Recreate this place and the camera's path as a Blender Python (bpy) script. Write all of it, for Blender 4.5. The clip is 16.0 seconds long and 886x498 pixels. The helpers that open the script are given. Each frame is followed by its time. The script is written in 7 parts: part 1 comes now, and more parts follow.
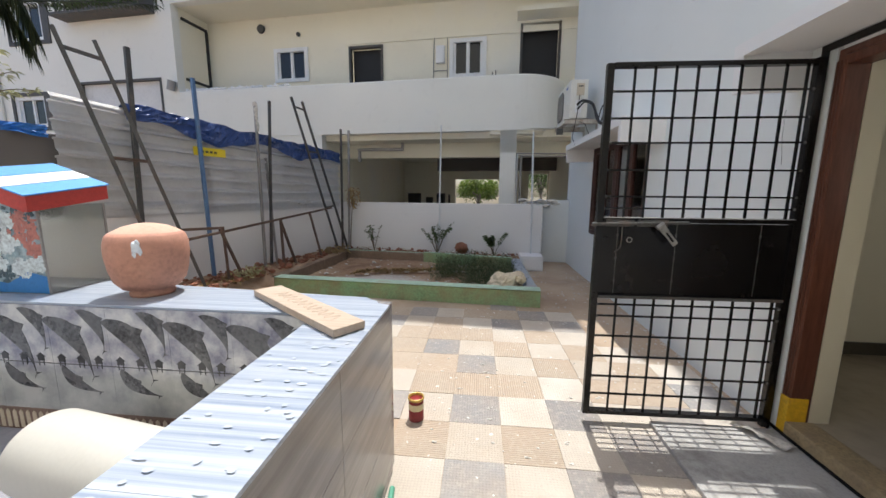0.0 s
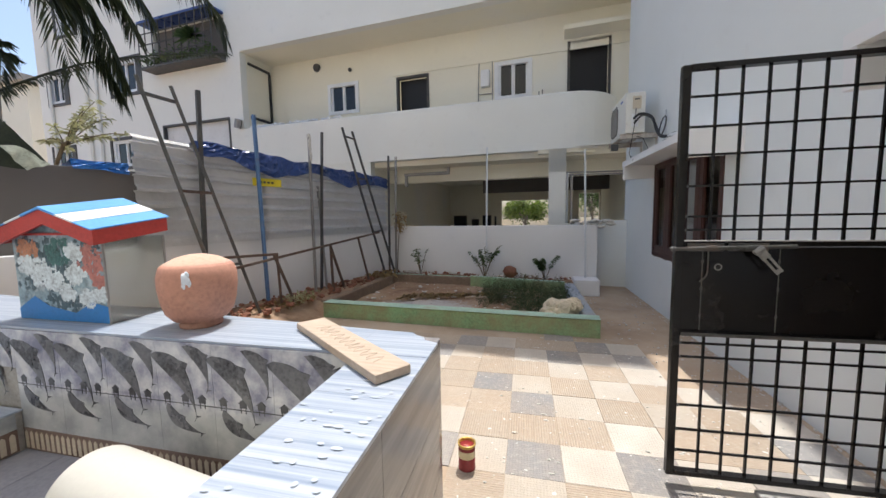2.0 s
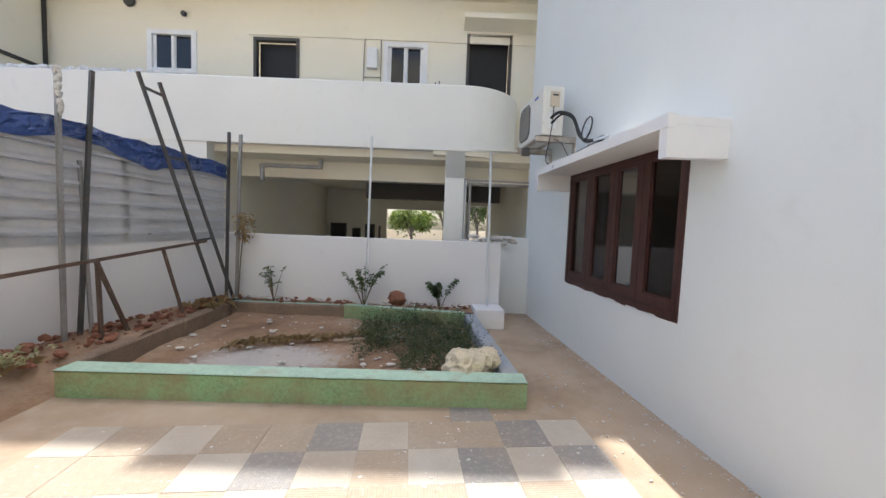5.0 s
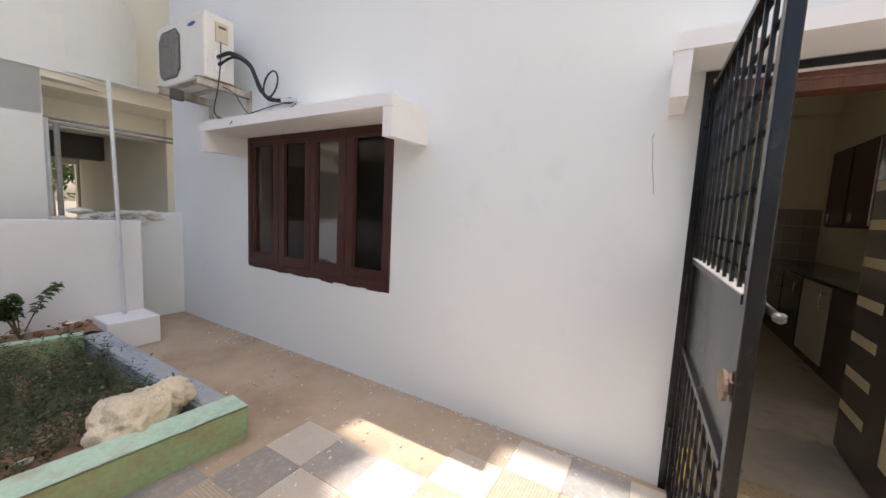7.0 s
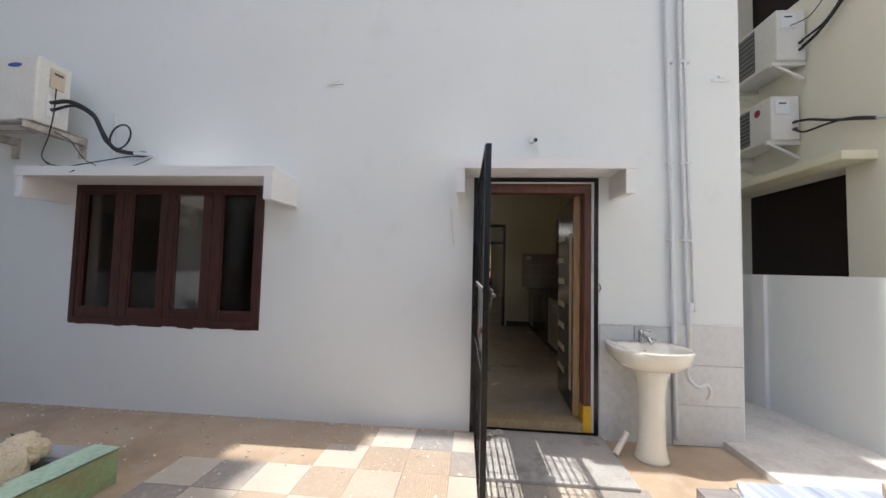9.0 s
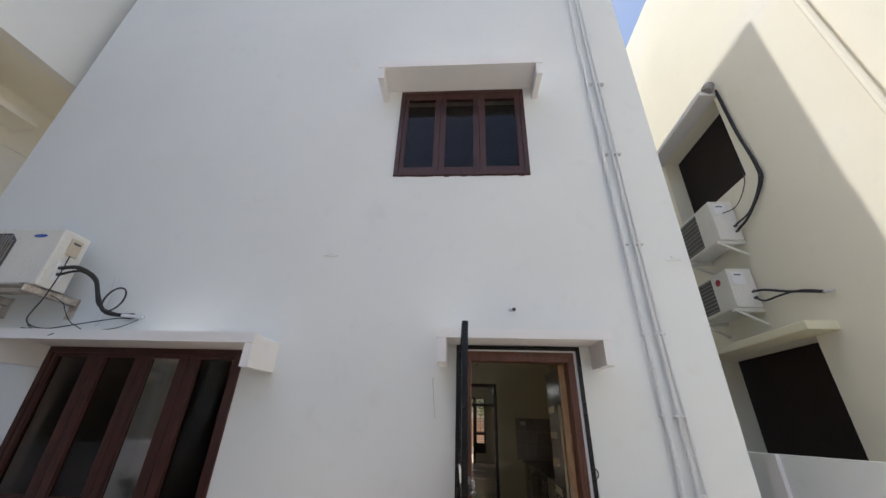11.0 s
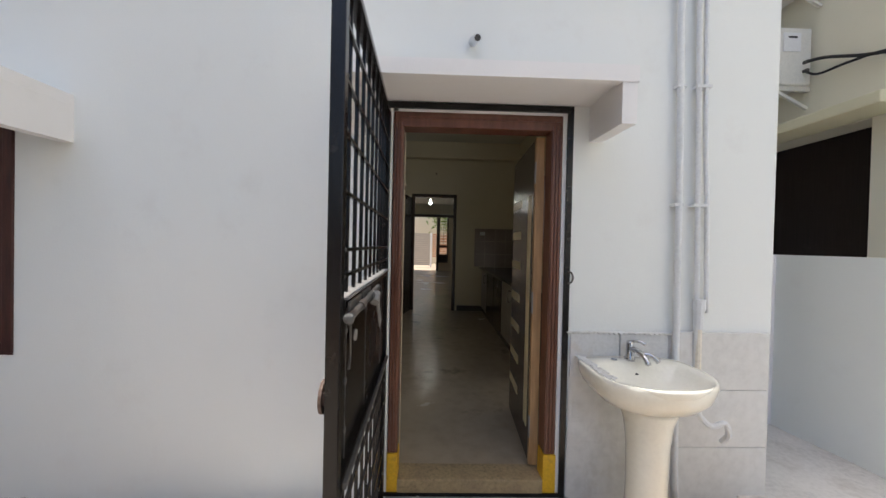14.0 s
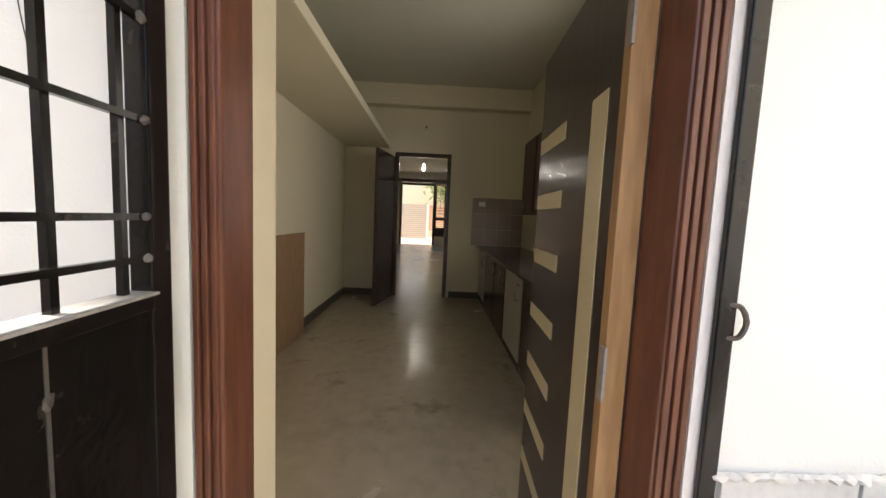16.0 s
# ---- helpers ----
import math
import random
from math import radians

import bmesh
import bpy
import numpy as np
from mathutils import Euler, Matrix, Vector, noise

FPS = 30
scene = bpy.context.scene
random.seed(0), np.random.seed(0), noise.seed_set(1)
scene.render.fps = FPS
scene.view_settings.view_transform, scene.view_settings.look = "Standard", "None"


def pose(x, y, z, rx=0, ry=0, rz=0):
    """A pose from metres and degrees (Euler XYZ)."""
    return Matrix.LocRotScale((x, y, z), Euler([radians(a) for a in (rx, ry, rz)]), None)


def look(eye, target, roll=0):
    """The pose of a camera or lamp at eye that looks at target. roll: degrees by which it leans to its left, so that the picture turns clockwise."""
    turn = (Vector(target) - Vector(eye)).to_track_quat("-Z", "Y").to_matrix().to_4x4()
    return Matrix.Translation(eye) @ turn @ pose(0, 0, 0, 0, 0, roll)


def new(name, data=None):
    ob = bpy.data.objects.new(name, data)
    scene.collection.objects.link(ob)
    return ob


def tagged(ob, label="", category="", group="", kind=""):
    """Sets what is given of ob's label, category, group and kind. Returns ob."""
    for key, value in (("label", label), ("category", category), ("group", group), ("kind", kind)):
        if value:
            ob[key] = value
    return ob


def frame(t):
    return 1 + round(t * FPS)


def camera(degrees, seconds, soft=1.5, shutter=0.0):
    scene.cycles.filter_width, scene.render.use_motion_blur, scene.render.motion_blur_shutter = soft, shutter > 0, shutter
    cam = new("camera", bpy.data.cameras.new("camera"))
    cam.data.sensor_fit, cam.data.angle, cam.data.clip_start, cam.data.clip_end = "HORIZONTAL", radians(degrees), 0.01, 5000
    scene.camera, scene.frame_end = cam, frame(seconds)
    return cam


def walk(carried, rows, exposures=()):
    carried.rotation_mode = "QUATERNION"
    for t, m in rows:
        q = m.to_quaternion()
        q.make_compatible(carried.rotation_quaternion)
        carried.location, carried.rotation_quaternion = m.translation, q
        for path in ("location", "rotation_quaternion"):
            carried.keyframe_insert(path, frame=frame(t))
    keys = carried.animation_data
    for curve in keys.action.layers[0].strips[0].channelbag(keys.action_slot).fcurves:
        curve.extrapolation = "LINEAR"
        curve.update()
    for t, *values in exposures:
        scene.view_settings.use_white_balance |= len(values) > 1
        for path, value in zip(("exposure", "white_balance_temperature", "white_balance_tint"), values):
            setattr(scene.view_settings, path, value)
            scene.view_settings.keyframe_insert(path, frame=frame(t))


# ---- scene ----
cam = camera(102.0, 16.0)
PATH = [
    (0, (-0.125, -0.394, 1.378), (-0.324, 1.572, 1.067), 0.4),
    (0.5, (-0.126, -0.475, 1.383), (-0.427, 1.481, 1.097), -0.1),
    (1, (-0.14, -0.468, 1.375), (-0.494, 1.482, 1.104), 0.6),
    (1.5, (-0.16, -0.384, 1.383), (-0.665, 1.535, 1.14), -0.0),
    (2, (-0.173, -0.235, 1.391), (-0.624, 1.705, 1.202), -1.0),
    (2.5, (-0.111, -0.046, 1.369), (-0.256, 1.92, 1.035), -1.2),
    (3, (-0.049, 0.213, 1.386), (-0.198, 2.192, 1.133), 1.5),
    (3.2, (-0.048, 0.305, 1.393), (-0.182, 2.282, 1.116), 2.3),
    (5.3, (-0.335, 1.437, 1.401), (-0.028, 3.409, 1.281), 2.8),
    (5.5, (-0.337, 1.527, 1.419), (0.064, 3.476, 1.221), 3.8),
    (6, (-0.349, 1.755, 1.393), (0.386, 3.611, 1.268), 4.0),
    (6.5, (-0.436, 1.853, 1.402), (0.906, 3.329, 1.256), 3.0),
    (7, (-0.545, 1.906, 1.409), (1.169, 2.916, 1.204), 2.8),
    (7.5, (-0.746, 1.853, 1.386), (1.144, 2.481, 1.201), 2.5),
    (8, (-0.967, 1.8, 1.389), (0.994, 2.159, 1.222), 2.3),
    (8.5, (-1.265, 1.818, 1.348), (0.723, 1.974, 1.202), 1.0),
    (9, (-1.446, 1.766, 1.357), (0.544, 1.936, 1.458), 1.4),
    (9.5, (-1.559, 1.729, 1.41), (0.398, 1.959, 1.755), 1.9),
    (9.7, (-1.578, 1.699, 1.426), (0.337, 1.938, 1.949), 1.1),
    (11.8, (-1.398, 1.684, 1.503), (0.376, 1.803, 2.418), 2.2),
    (12, (-1.311, 1.709, 1.484), (0.527, 1.791, 2.269), 2.4),
    (12.5, (-1.119, 1.695, 1.438), (0.826, 1.662, 1.903), 0.5),
    (13, (-0.858, 1.578, 1.4), (1.134, 1.523, 1.57), 1.2),
    (13.5, (-0.609, 1.512, 1.369), (1.389, 1.449, 1.424), 2.7),
    (14, (-0.295, 1.467, 1.382), (1.705, 1.42, 1.356), 1.3),
    (14.5, (0.004, 1.385, 1.363), (1.996, 1.289, 1.214), 2.3),
    (15, (0.296, 1.305, 1.37), (2.287, 1.295, 1.176), 2.3),
    (15.5, (0.649, 1.294, 1.372), (2.639, 1.254, 1.186), 2.2),
    (16, (0.996, 1.279, 1.382), (2.988, 1.226, 1.204), 2.5),
]
EXPOSURES = [(0, 0.7, 6300, 9), (2, 0.69, 6350, 9.5), (3.2, 0.92, 6400, 9.5), (5.3, 1.26, 6350, 9), (6, 1.22, 6420, 10), (6.5, 1.08, 6500, 10.5), (7, 1.36, 6800, 13), (7.5, 1.3, 6700, 12), (8, 1.1, 6550, 11), (8.5, 0.94, 6500, 10.5), (9, 0.9, 6500, 10.5), (9.7, 0.97, 6450, 10), (11.8, 0.55, 6450, 10), (12.1, 0.55, 6450, 10), (12.5, 0.74, 6450, 9.5), (13, 0.8, 6450, 9.5), (13.5, 0.92, 6450, 9.5), (14.5, 1.17, 6450, 10), (15, 1.5, 6550, 11), (15.5, 1.76, 6700, 11), (16, 2.16, 7100, 11)]
walk(cam, [(t, look(eye, target, roll)) for t, eye, target, roll in PATH], EXPOSURES)

# ---- light ----
SUN_WAY = Vector((-0.016, -0.355, -1.0)).normalized()
world = bpy.data.worlds.new("sky")
scene.world = world
world.use_nodes = True
wn = world.node_tree.nodes
sky = wn.new("ShaderNodeTexSky")
sky.sky_type = "NISHITA"
sky.sun_disc = False
sky.sun_elevation = math.asin(-SUN_WAY.z)
sky.sun_rotation = math.atan2(-SUN_WAY.x, -SUN_WAY.y)
sky.dust_density = 3.0
world.node_tree.links.new(sky.outputs[0], wn["Background"].inputs[0])
wn["Background"].inputs[1].default_value = 0.15
sun_data = bpy.data.lights.new("sun", "SUN")
sun_data.energy, sun_data.angle, sun_data.color = 2.9, radians(0.6), (1.0, 0.965, 0.91)
sun = new("sun", sun_data)
sun.matrix_world = look((0, 0, 20), Vector((0, 0, 20)) + SUN_WAY)
# the lit bulb of the room behind the kitchen
bulb_data = bpy.data.lights.new("bulb_light", "POINT")
bulb_data.energy, bulb_data.shadow_soft_size = 1.2, 0.04
new("bulb_light", bulb_data).location = (10.5, 1.62, 2.6)
# lamp added to brighten the kitchen, as daylight through an assumed, unseen side window
window_data = bpy.data.lights.new("window_light", "AREA")
window_data.shape, window_data.size, window_data.size_y = "RECTANGLE", 1.85, 1.2
window_data.energy, window_data.color = 5.6, (1.0, 0.97, 0.92)
new("window_light", window_data).matrix_world = look((3.25, -0.22, 1.72), (3.25, 2, 1.6))


# ---- materials ----
def nodes_of(name):
    m = bpy.data.materials.new(name)
    m.use_nodes = True
    return m, m.node_tree.nodes, m.node_tree.links, m.node_tree.nodes["Principled BSDF"]


def noise_node(n, ln, vec, scale, detail=6, rough=0.55):
    k = n.new("ShaderNodeTexNoise")
    k.inputs["Scale"].default_value, k.inputs["Detail"].default_value, k.inputs["Roughness"].default_value = scale, detail, rough
    ln.new(vec, k.inputs["Vector"])
    return k.outputs["Fac"]


def ramp_node(n, ln, fac, stops):
    r = n.new("ShaderNodeValToRGB")
    e = r.color_ramp.elements
    while len(e) < len(stops):
        e.new(0.5)
    for el, (p, c) in zip(e, stops):
        el.position, el.color = p, (*c, 1)
    ln.new(fac, r.inputs[0])
    return r.outputs[0]


def mix_node(n, ln, fac, a, b, blend="MIX"):
    x = n.new("ShaderNodeMix")
    x.data_type, x.blend_type = "RGBA", blend
    for sock, v in ((0, fac), (6, a), (7, b)):
        if isinstance(v, (int, float)):
            x.inputs[sock].default_value = v
        elif isinstance(v, tuple):
            x.inputs[sock].default_value = (*v, 1)
        else:
            ln.new(v, x.inputs[sock])
    return x.outputs[2]


def bump_node(n, ln, b, height, strength=0.2, dist=0.01):
    bp = n.new("ShaderNodeBump")
    bp.inputs["Strength"].default_value, bp.inputs["Distance"].default_value = strength, dist
    ln.new(height, bp.inputs["Height"])
    ln.new(bp.outputs[0], b.inputs["Normal"])


def material(name, base, rough=0.8, metal=0.0, var=0.12, scale=3.0, fine=60.0, bump=0.15, stain=None, stain_amount=0.3, stain_scale=1.2, spec=0.5, rand=0.0, coat=0.0):
    """A painted, plastered or metal surface: base colour with broad and fine variation, stains and a fine relief."""
    m, n, ln, b = nodes_of(name)
    vec = n.new("ShaderNodeTexCoord").outputs["Object"]
    n1, n2 = noise_node(n, ln, vec, scale), noise_node(n, ln, vec, fine, 4)
    blend = n.new("ShaderNodeMath")
    blend.operation = "MULTIPLY_ADD"
    blend.inputs[1].default_value = 0.5
    ln.new(n2, blend.inputs[0])
    half = n.new("ShaderNodeMath")
    half.operation = "MULTIPLY"
    half.inputs[1].default_value = 0.5
    ln.new(n1, half.inputs[0])
    ln.new(half.outputs[0], blend.inputs[2])
    dark = tuple(c * max(0, 1 - 2.2 * var) for c in base)
    light = tuple(min(1, c * (1 + 1.4 * var)) for c in base)
    col = ramp_node(n, ln, blend.outputs[0], [(0.3, dark), (0.5, base), (0.72, light)])
    if rand:
        oi = n.new("ShaderNodeObjectInfo").outputs["Random"]
        tint = ramp_node(n, ln, oi, [(0.0, (1 - rand, 1 - rand, 1 - rand)), (1.0, (1, 1, 1))])
        col = mix_node(n, ln, 1.0, col, tint, "MULTIPLY")
    if stain:
        s = noise_node(n, ln, vec, stain_scale, 9, 0.68)
        fac = ramp_node(n, ln, s, [(0.66 - 0.35 * stain_amount, (0, 0, 0)), (0.8, (1, 1, 1))])
        col = mix_node(n, ln, fac, col, stain)
    ln.new(col, b.inputs["Base Color"])
    rr = n.new("ShaderNodeMapRange")
    rr.inputs["To Min"].default_value, rr.inputs["To Max"].default_value = max(0.02, rough - 0.12), min(1, rough + 0.12)
    ln.new(n1, rr.inputs["Value"])
    ln.new(rr.outputs[0], b.inputs["Roughness"])
    b.inputs["Metallic"].default_value, b.inputs["Specular IOR Level"].default_value = metal, spec
    b.inputs["Coat Weight"].default_value, b.inputs["Coat Roughness"].default_value = coat, 0.15
    bump_node(n, ln, b, blend.outputs[0], bump)
    return m


def plaster(name, base, grime, cool):
    """Painted plaster: trowel unevenness, faint roller patches and thin dirt."""
    m, n, ln, b = nodes_of(name)
    vec = n.new("ShaderNodeTexCoord").outputs["Object"]
    big, mid, fine = noise_node(n, ln, vec, 0.5, 5), noise_node(n, ln, vec, 4.0, 7, 0.6), noise_node(n, ln, vec, 140, 3)
    col = ramp_node(n, ln, big, [(0.3, tuple(c * 0.95 for c in base)), (0.55, base), (0.75, cool)])
    col = mix_node(n, ln, ramp_node(n, ln, mid, [(0.58, (0, 0, 0)), (0.9, (0.35, 0.35, 0.35))]), col, grime)
    speck = noise_node(n, ln, vec, 9, 10, 0.75)
    col = mix_node(n, ln, ramp_node(n, ln, speck, [(0.69, (0, 0, 0)), (0.74, (0.3, 0.3, 0.3))]), col, grime)
    ln.new(col, b.inputs["Base Color"])
    b.inputs["Roughness"].default_value, b.inputs["Specular IOR Level"].default_value = 0.75, 0.35
    s = n.new("ShaderNodeMath")
    s.operation = "MULTIPLY_ADD"
    s.inputs[1].default_value = 0.25
    ln.new(fine, s.inputs[0])
    ln.new(mid, s.inputs[2])
    bump_node(n, ln, b, s.outputs[0], 0.22, 0.012)
    return m


def floor_tile_material(name, a, c, dots, dirtiness):
    """A cement anti-slip tile: pressed dots or ribs, dusty, stained, with paint splashes."""
    m, n, ln, b = nodes_of(name)
    tc = n.new("ShaderNodeTexCoord")
    geo = n.new("ShaderNodeNewGeometry").outputs["Position"]
    oi = n.new("ShaderNodeObjectInfo").outputs["Random"]
    col = mix_node(n, ln, oi, a, c)
    v = n.new("ShaderNodeTexVoronoi") if dots else n.new("ShaderNodeTexWave")
    v.inputs["Scale"].default_value = 62 if dots else 20
    ln.new(tc.outputs["Object"], v.inputs["Vector"])
    if dots:
        v.inputs["Randomness"].default_value = 0.0
    relief = v.outputs["Distance"] if dots else v.outputs["Fac"]
    wear = noise_node(n, ln, geo, 3.3, 7, 0.65)
    low = ramp_node(n, ln, relief, [(0.25, (0, 0, 0)), (0.75, (0.55, 0.55, 0.55))])
    low = mix_node(n, ln, ramp_node(n, ln, wear, [(0.38, (0, 0, 0)), (0.6, (1, 1, 1))]), (0, 0, 0), low)
    col = mix_node(n, ln, low, col, tuple(0.62 * q for q in c))
    dirt = noise_node(n, ln, geo, 1.7, 8, 0.62)
    k = dirtiness
    col = mix_node(n, ln, ramp_node(n, ln, dirt, [(0.38, (0.04, 0.04, 0.04)), (0.66, (k, k, k))]), col, (0.44, 0.33, 0.235))
    dust = noise_node(n, ln, geo, 30, 8, 0.75)
    col = mix_node(n, ln, ramp_node(n, ln, dust, [(0.5, (0, 0, 0)), (0.72, (0.5, 0.5, 0.5))]), col, (0.56, 0.5, 0.42))
    pit = noise_node(n, ln, geo, 11, 10, 0.8)
    col = mix_node(n, ln, ramp_node(n, ln, pit, [(0.3, (0.55, 0.55, 0.55)), (0.4, (0, 0, 0))]), col, (0.17, 0.145, 0.12))
    splash = noise_node(n, ln, geo, 21, 2, 0.5)
    col = mix_node(n, ln, ramp_node(n, ln, splash, [(0.71, (0, 0, 0)), (0.73, (0.8, 0.8, 0.8))]), col, (0.72, 0.71, 0.68))
    ln.new(col, b.inputs["Base Color"])
    b.inputs["Roughness"].default_value = 0.82
    h = n.new("ShaderNodeMath")
    h.operation = "MULTIPLY_ADD"
    h.inputs[1].default_value = -0.7 if dots else 0.5
    ln.new(relief, h.inputs[0])
    ln.new(dust, h.inputs[2])
    bump_node(n, ln, b, h.outputs[0], 0.7, 0.007)
    return m


def streak_material(name, lo, hi, along=(0.6, 14.0, 14.0), rough=0.3, dusty=(0.5, 0.5, 0.5)):
    """Printed tile with long uneven streaks."""
    m, n, ln, b = nodes_of(name)
    geo = n.new("ShaderNodeNewGeometry").outputs["Position"]
    mp = n.new("ShaderNodeMapping")
    mp.inputs["Scale"].default_value = along
    ln.new(geo, mp.inputs["Vector"])
    s = noise_node(n, ln, mp.outputs[0], 2.2, 7, 0.65)
    col = ramp_node(n, ln, s, [(0.36, lo), (0.5, tuple((p + q) / 2 for p, q in zip(lo, hi))), (0.6, hi)])
    dust = noise_node(n, ln, geo, 6, 8, 0.7)
    col = mix_node(n, ln, ramp_node(n, ln, dust, [(0.55, (0, 0, 0)), (0.85, (0.4, 0.4, 0.4))]), col, dusty)
    ln.new(col, b.inputs["Base Color"])
    b.inputs["Roughness"].default_value = rough
    bump_node(n, ln, b, s, 0.05)
    return m


def print_material(name):
    """A printed tile: soft pale cloud above, pale water below."""
    m, n, ln, b = nodes_of(name)
    geo = n.new("ShaderNodeNewGeometry").outputs["Position"]
    s = noise_node(n, ln, geo, 7, 6, 0.6)
    sep = n.new("ShaderNodeSeparateXYZ")
    ln.new(geo, sep.inputs[0])
    mr = n.new("ShaderNodeMapRange")
    mr.inputs["From Min"].default_value, mr.inputs["From Max"].default_value = 0.52, 0.58
    ln.new(sep.outputs["Z"], mr.inputs["Value"])
    cloud = ramp_node(n, ln, s, [(0.36, (0.2, 0.2, 0.27)), (0.5, (0.42, 0.42, 0.47)), (0.62, (0.62, 0.62, 0.62))])
    water = ramp_node(n, ln, s, [(0.36, (0.34, 0.35, 0.35)), (0.62, (0.5, 0.5, 0.49))])
    ln.new(mix_node(n, ln, mr.outputs[0], water, cloud), b.inputs["Base Color"])
    b.inputs["Roughness"].default_value = 0.25
    return m


def wood_material(name, lo, hi, rough=0.45, along=(2.0, 2.0, 0.25)):
    m, n, ln, b = nodes_of(name)
    tc = n.new("ShaderNodeTexCoord").outputs["Object"]
    mp = n.new("ShaderNodeMapping")
    mp.inputs["Scale"].default_value = along
    ln.new(tc, mp.inputs["Vector"])
    s = noise_node(n, ln, mp.outputs[0], 22, 6, 0.6)
    col = ramp_node(n, ln, s, [(0.3, lo), (0.68, hi)])
    wear = noise_node(n, ln, tc, 5, 9, 0.7)
    col = mix_node(n, ln, ramp_node(n, ln, wear, [(0.62, (0, 0, 0)), (0.8, (0.4, 0.4, 0.4))]), col, tuple(min(1, c * 1.6 + 0.03) for c in hi))
    ln.new(col, b.inputs["Base Color"])
    b.inputs["Roughness"].default_value = rough
    bump_node(n, ln, b, s, 0.15)
    return m


def ground_material():
    m, n, ln, b = nodes_of("yard_cement")
    geo = n.new("ShaderNodeNewGeometry").outputs["Position"]
    big, mid, fine = noise_node(n, ln, geo, 0.9, 7, 0.6), noise_node(n, ln, geo, 6, 8, 0.65), noise_node(n, ln, geo, 70, 4)
    col = ramp_node(n, ln, big, [(0.3, (0.27, 0.195, 0.14)), (0.5, (0.43, 0.325, 0.23)), (0.7, (0.5, 0.4, 0.3))])
    col = mix_node(n, ln, ramp_node(n, ln, mid, [(0.5, (0, 0, 0)), (0.8, (0.7, 0.7, 0.7))]), col, (0.47, 0.41, 0.35))
    col = mix_node(n, ln, ramp_node(n, ln, fine, [(0.66, (0, 0, 0)), (0.72, (0.5, 0.5, 0.5))]), col, (0.55, 0.52, 0.47))
    ln.new(col, b.inputs["Base Color"])
    b.inputs["Roughness"].default_value = 0.88
    bump_node(n, ln, b, mid, 0.35, 0.012)
    return m


def soil_material():
    m, n, ln, b = nodes_of("dry_red_soil")
    geo = n.new("ShaderNodeNewGeometry").outputs["Position"]
    big, mid, fine = noise_node(n, ln, geo, 1.6, 6, 0.6), noise_node(n, ln, geo, 11, 8, 0.7), noise_node(n, ln, geo, 80, 5, 0.6)
    col = ramp_node(n, ln, big, [(0.32, (0.22, 0.13, 0.08)), (0.5, (0.33, 0.21, 0.13)), (0.68, (0.4, 0.29, 0.2))])
    col = mix_node(n, ln, ramp_node(n, ln, mid, [(0.45, (0, 0, 0)), (0.75, (0.7, 0.7, 0.7))]), col, (0.21, 0.12, 0.07))
    col = mix_node(n, ln, ramp_node(n, ln, fine, [(0.62, (0, 0, 0)), (0.7, (0.6, 0.6, 0.6))]), col, (0.44, 0.37, 0.29))
    # dried cement spilt in the bed
    mp = n.new("ShaderNodeMapping")
    mp.inputs["Location"].default_value, mp.inputs["Scale"].default_value = (1.55, -7.9, 0.0), (0.95, 1.66, 0.0)
    ln.new(geo, mp.inputs["Vector"])
    ball = n.new("ShaderNodeTexGradient")
    ball.gradient_type = "SPHERICAL"
    ln.new(mp.outputs[0], ball.inputs[0])
    edge = n.new("ShaderNodeMath")
    edge.operation = "MULTIPLY_ADD"
    edge.inputs[1].default_value = 0.9
    ln.new(mid, edge.inputs[0])
    ln.new(ball.outputs["Fac"], edge.inputs[2])
    col = mix_node(n, ln, ramp_node(n, ln, edge.outputs[0], [(0.66, (0, 0, 0)), (1.05, (0.85, 0.85, 0.85))]), col, (0.5, 0.475, 0.45))
    ln.new(col, b.inputs["Base Color"])
    b.inputs["Roughness"].default_value = 0.95
    bump_node(n, ln, b, mid, 0.8, 0.03)
    return m


def leaf_material(name, a, c, rough=0.5):
    """Thin leaves: a little gloss, and light that comes through them."""
    m, n, ln, b = nodes_of(name)
    ri = n.new("ShaderNodeNewGeometry").outputs["Random Per Island"]
    col = mix_node(n, ln, ri, a, c)
    ln.new(col, b.inputs["Base Color"])
    b.inputs["Roughness"].default_value = rough
    thin = n.new("ShaderNodeBsdfTranslucent")
    ln.new(mix_node(n, ln, 1.0, col, (1.0, 1.0, 0.6), "MULTIPLY"), thin.inputs["Color"])
    both = n.new("ShaderNodeMixShader")
    both.inputs[0].default_value = 0.35
    ln.new(b.outputs[0], both.inputs[1])
    ln.new(thin.outputs[0], both.inputs[2])
    ln.new(both.outputs[0], n["Material Output"].inputs["Surface"])
    return m


def glass_material(name, tint, rough=0.0):
    m, n, ln, b = nodes_of(name)
    b.inputs["Base Color"].default_value = (*tint, 1)
    b.inputs["Transmission Weight"].default_value = 1.0
    b.inputs["Roughness"].default_value, b.inputs["IOR"].default_value = rough, 1.5
    return m


def glow_material(name, colour, strength):
    m, n, ln, b = nodes_of(name)
    b.inputs["Emission Color"].default_value, b.inputs["Emission Strength"].default_value = (*colour, 1), strength
    return m


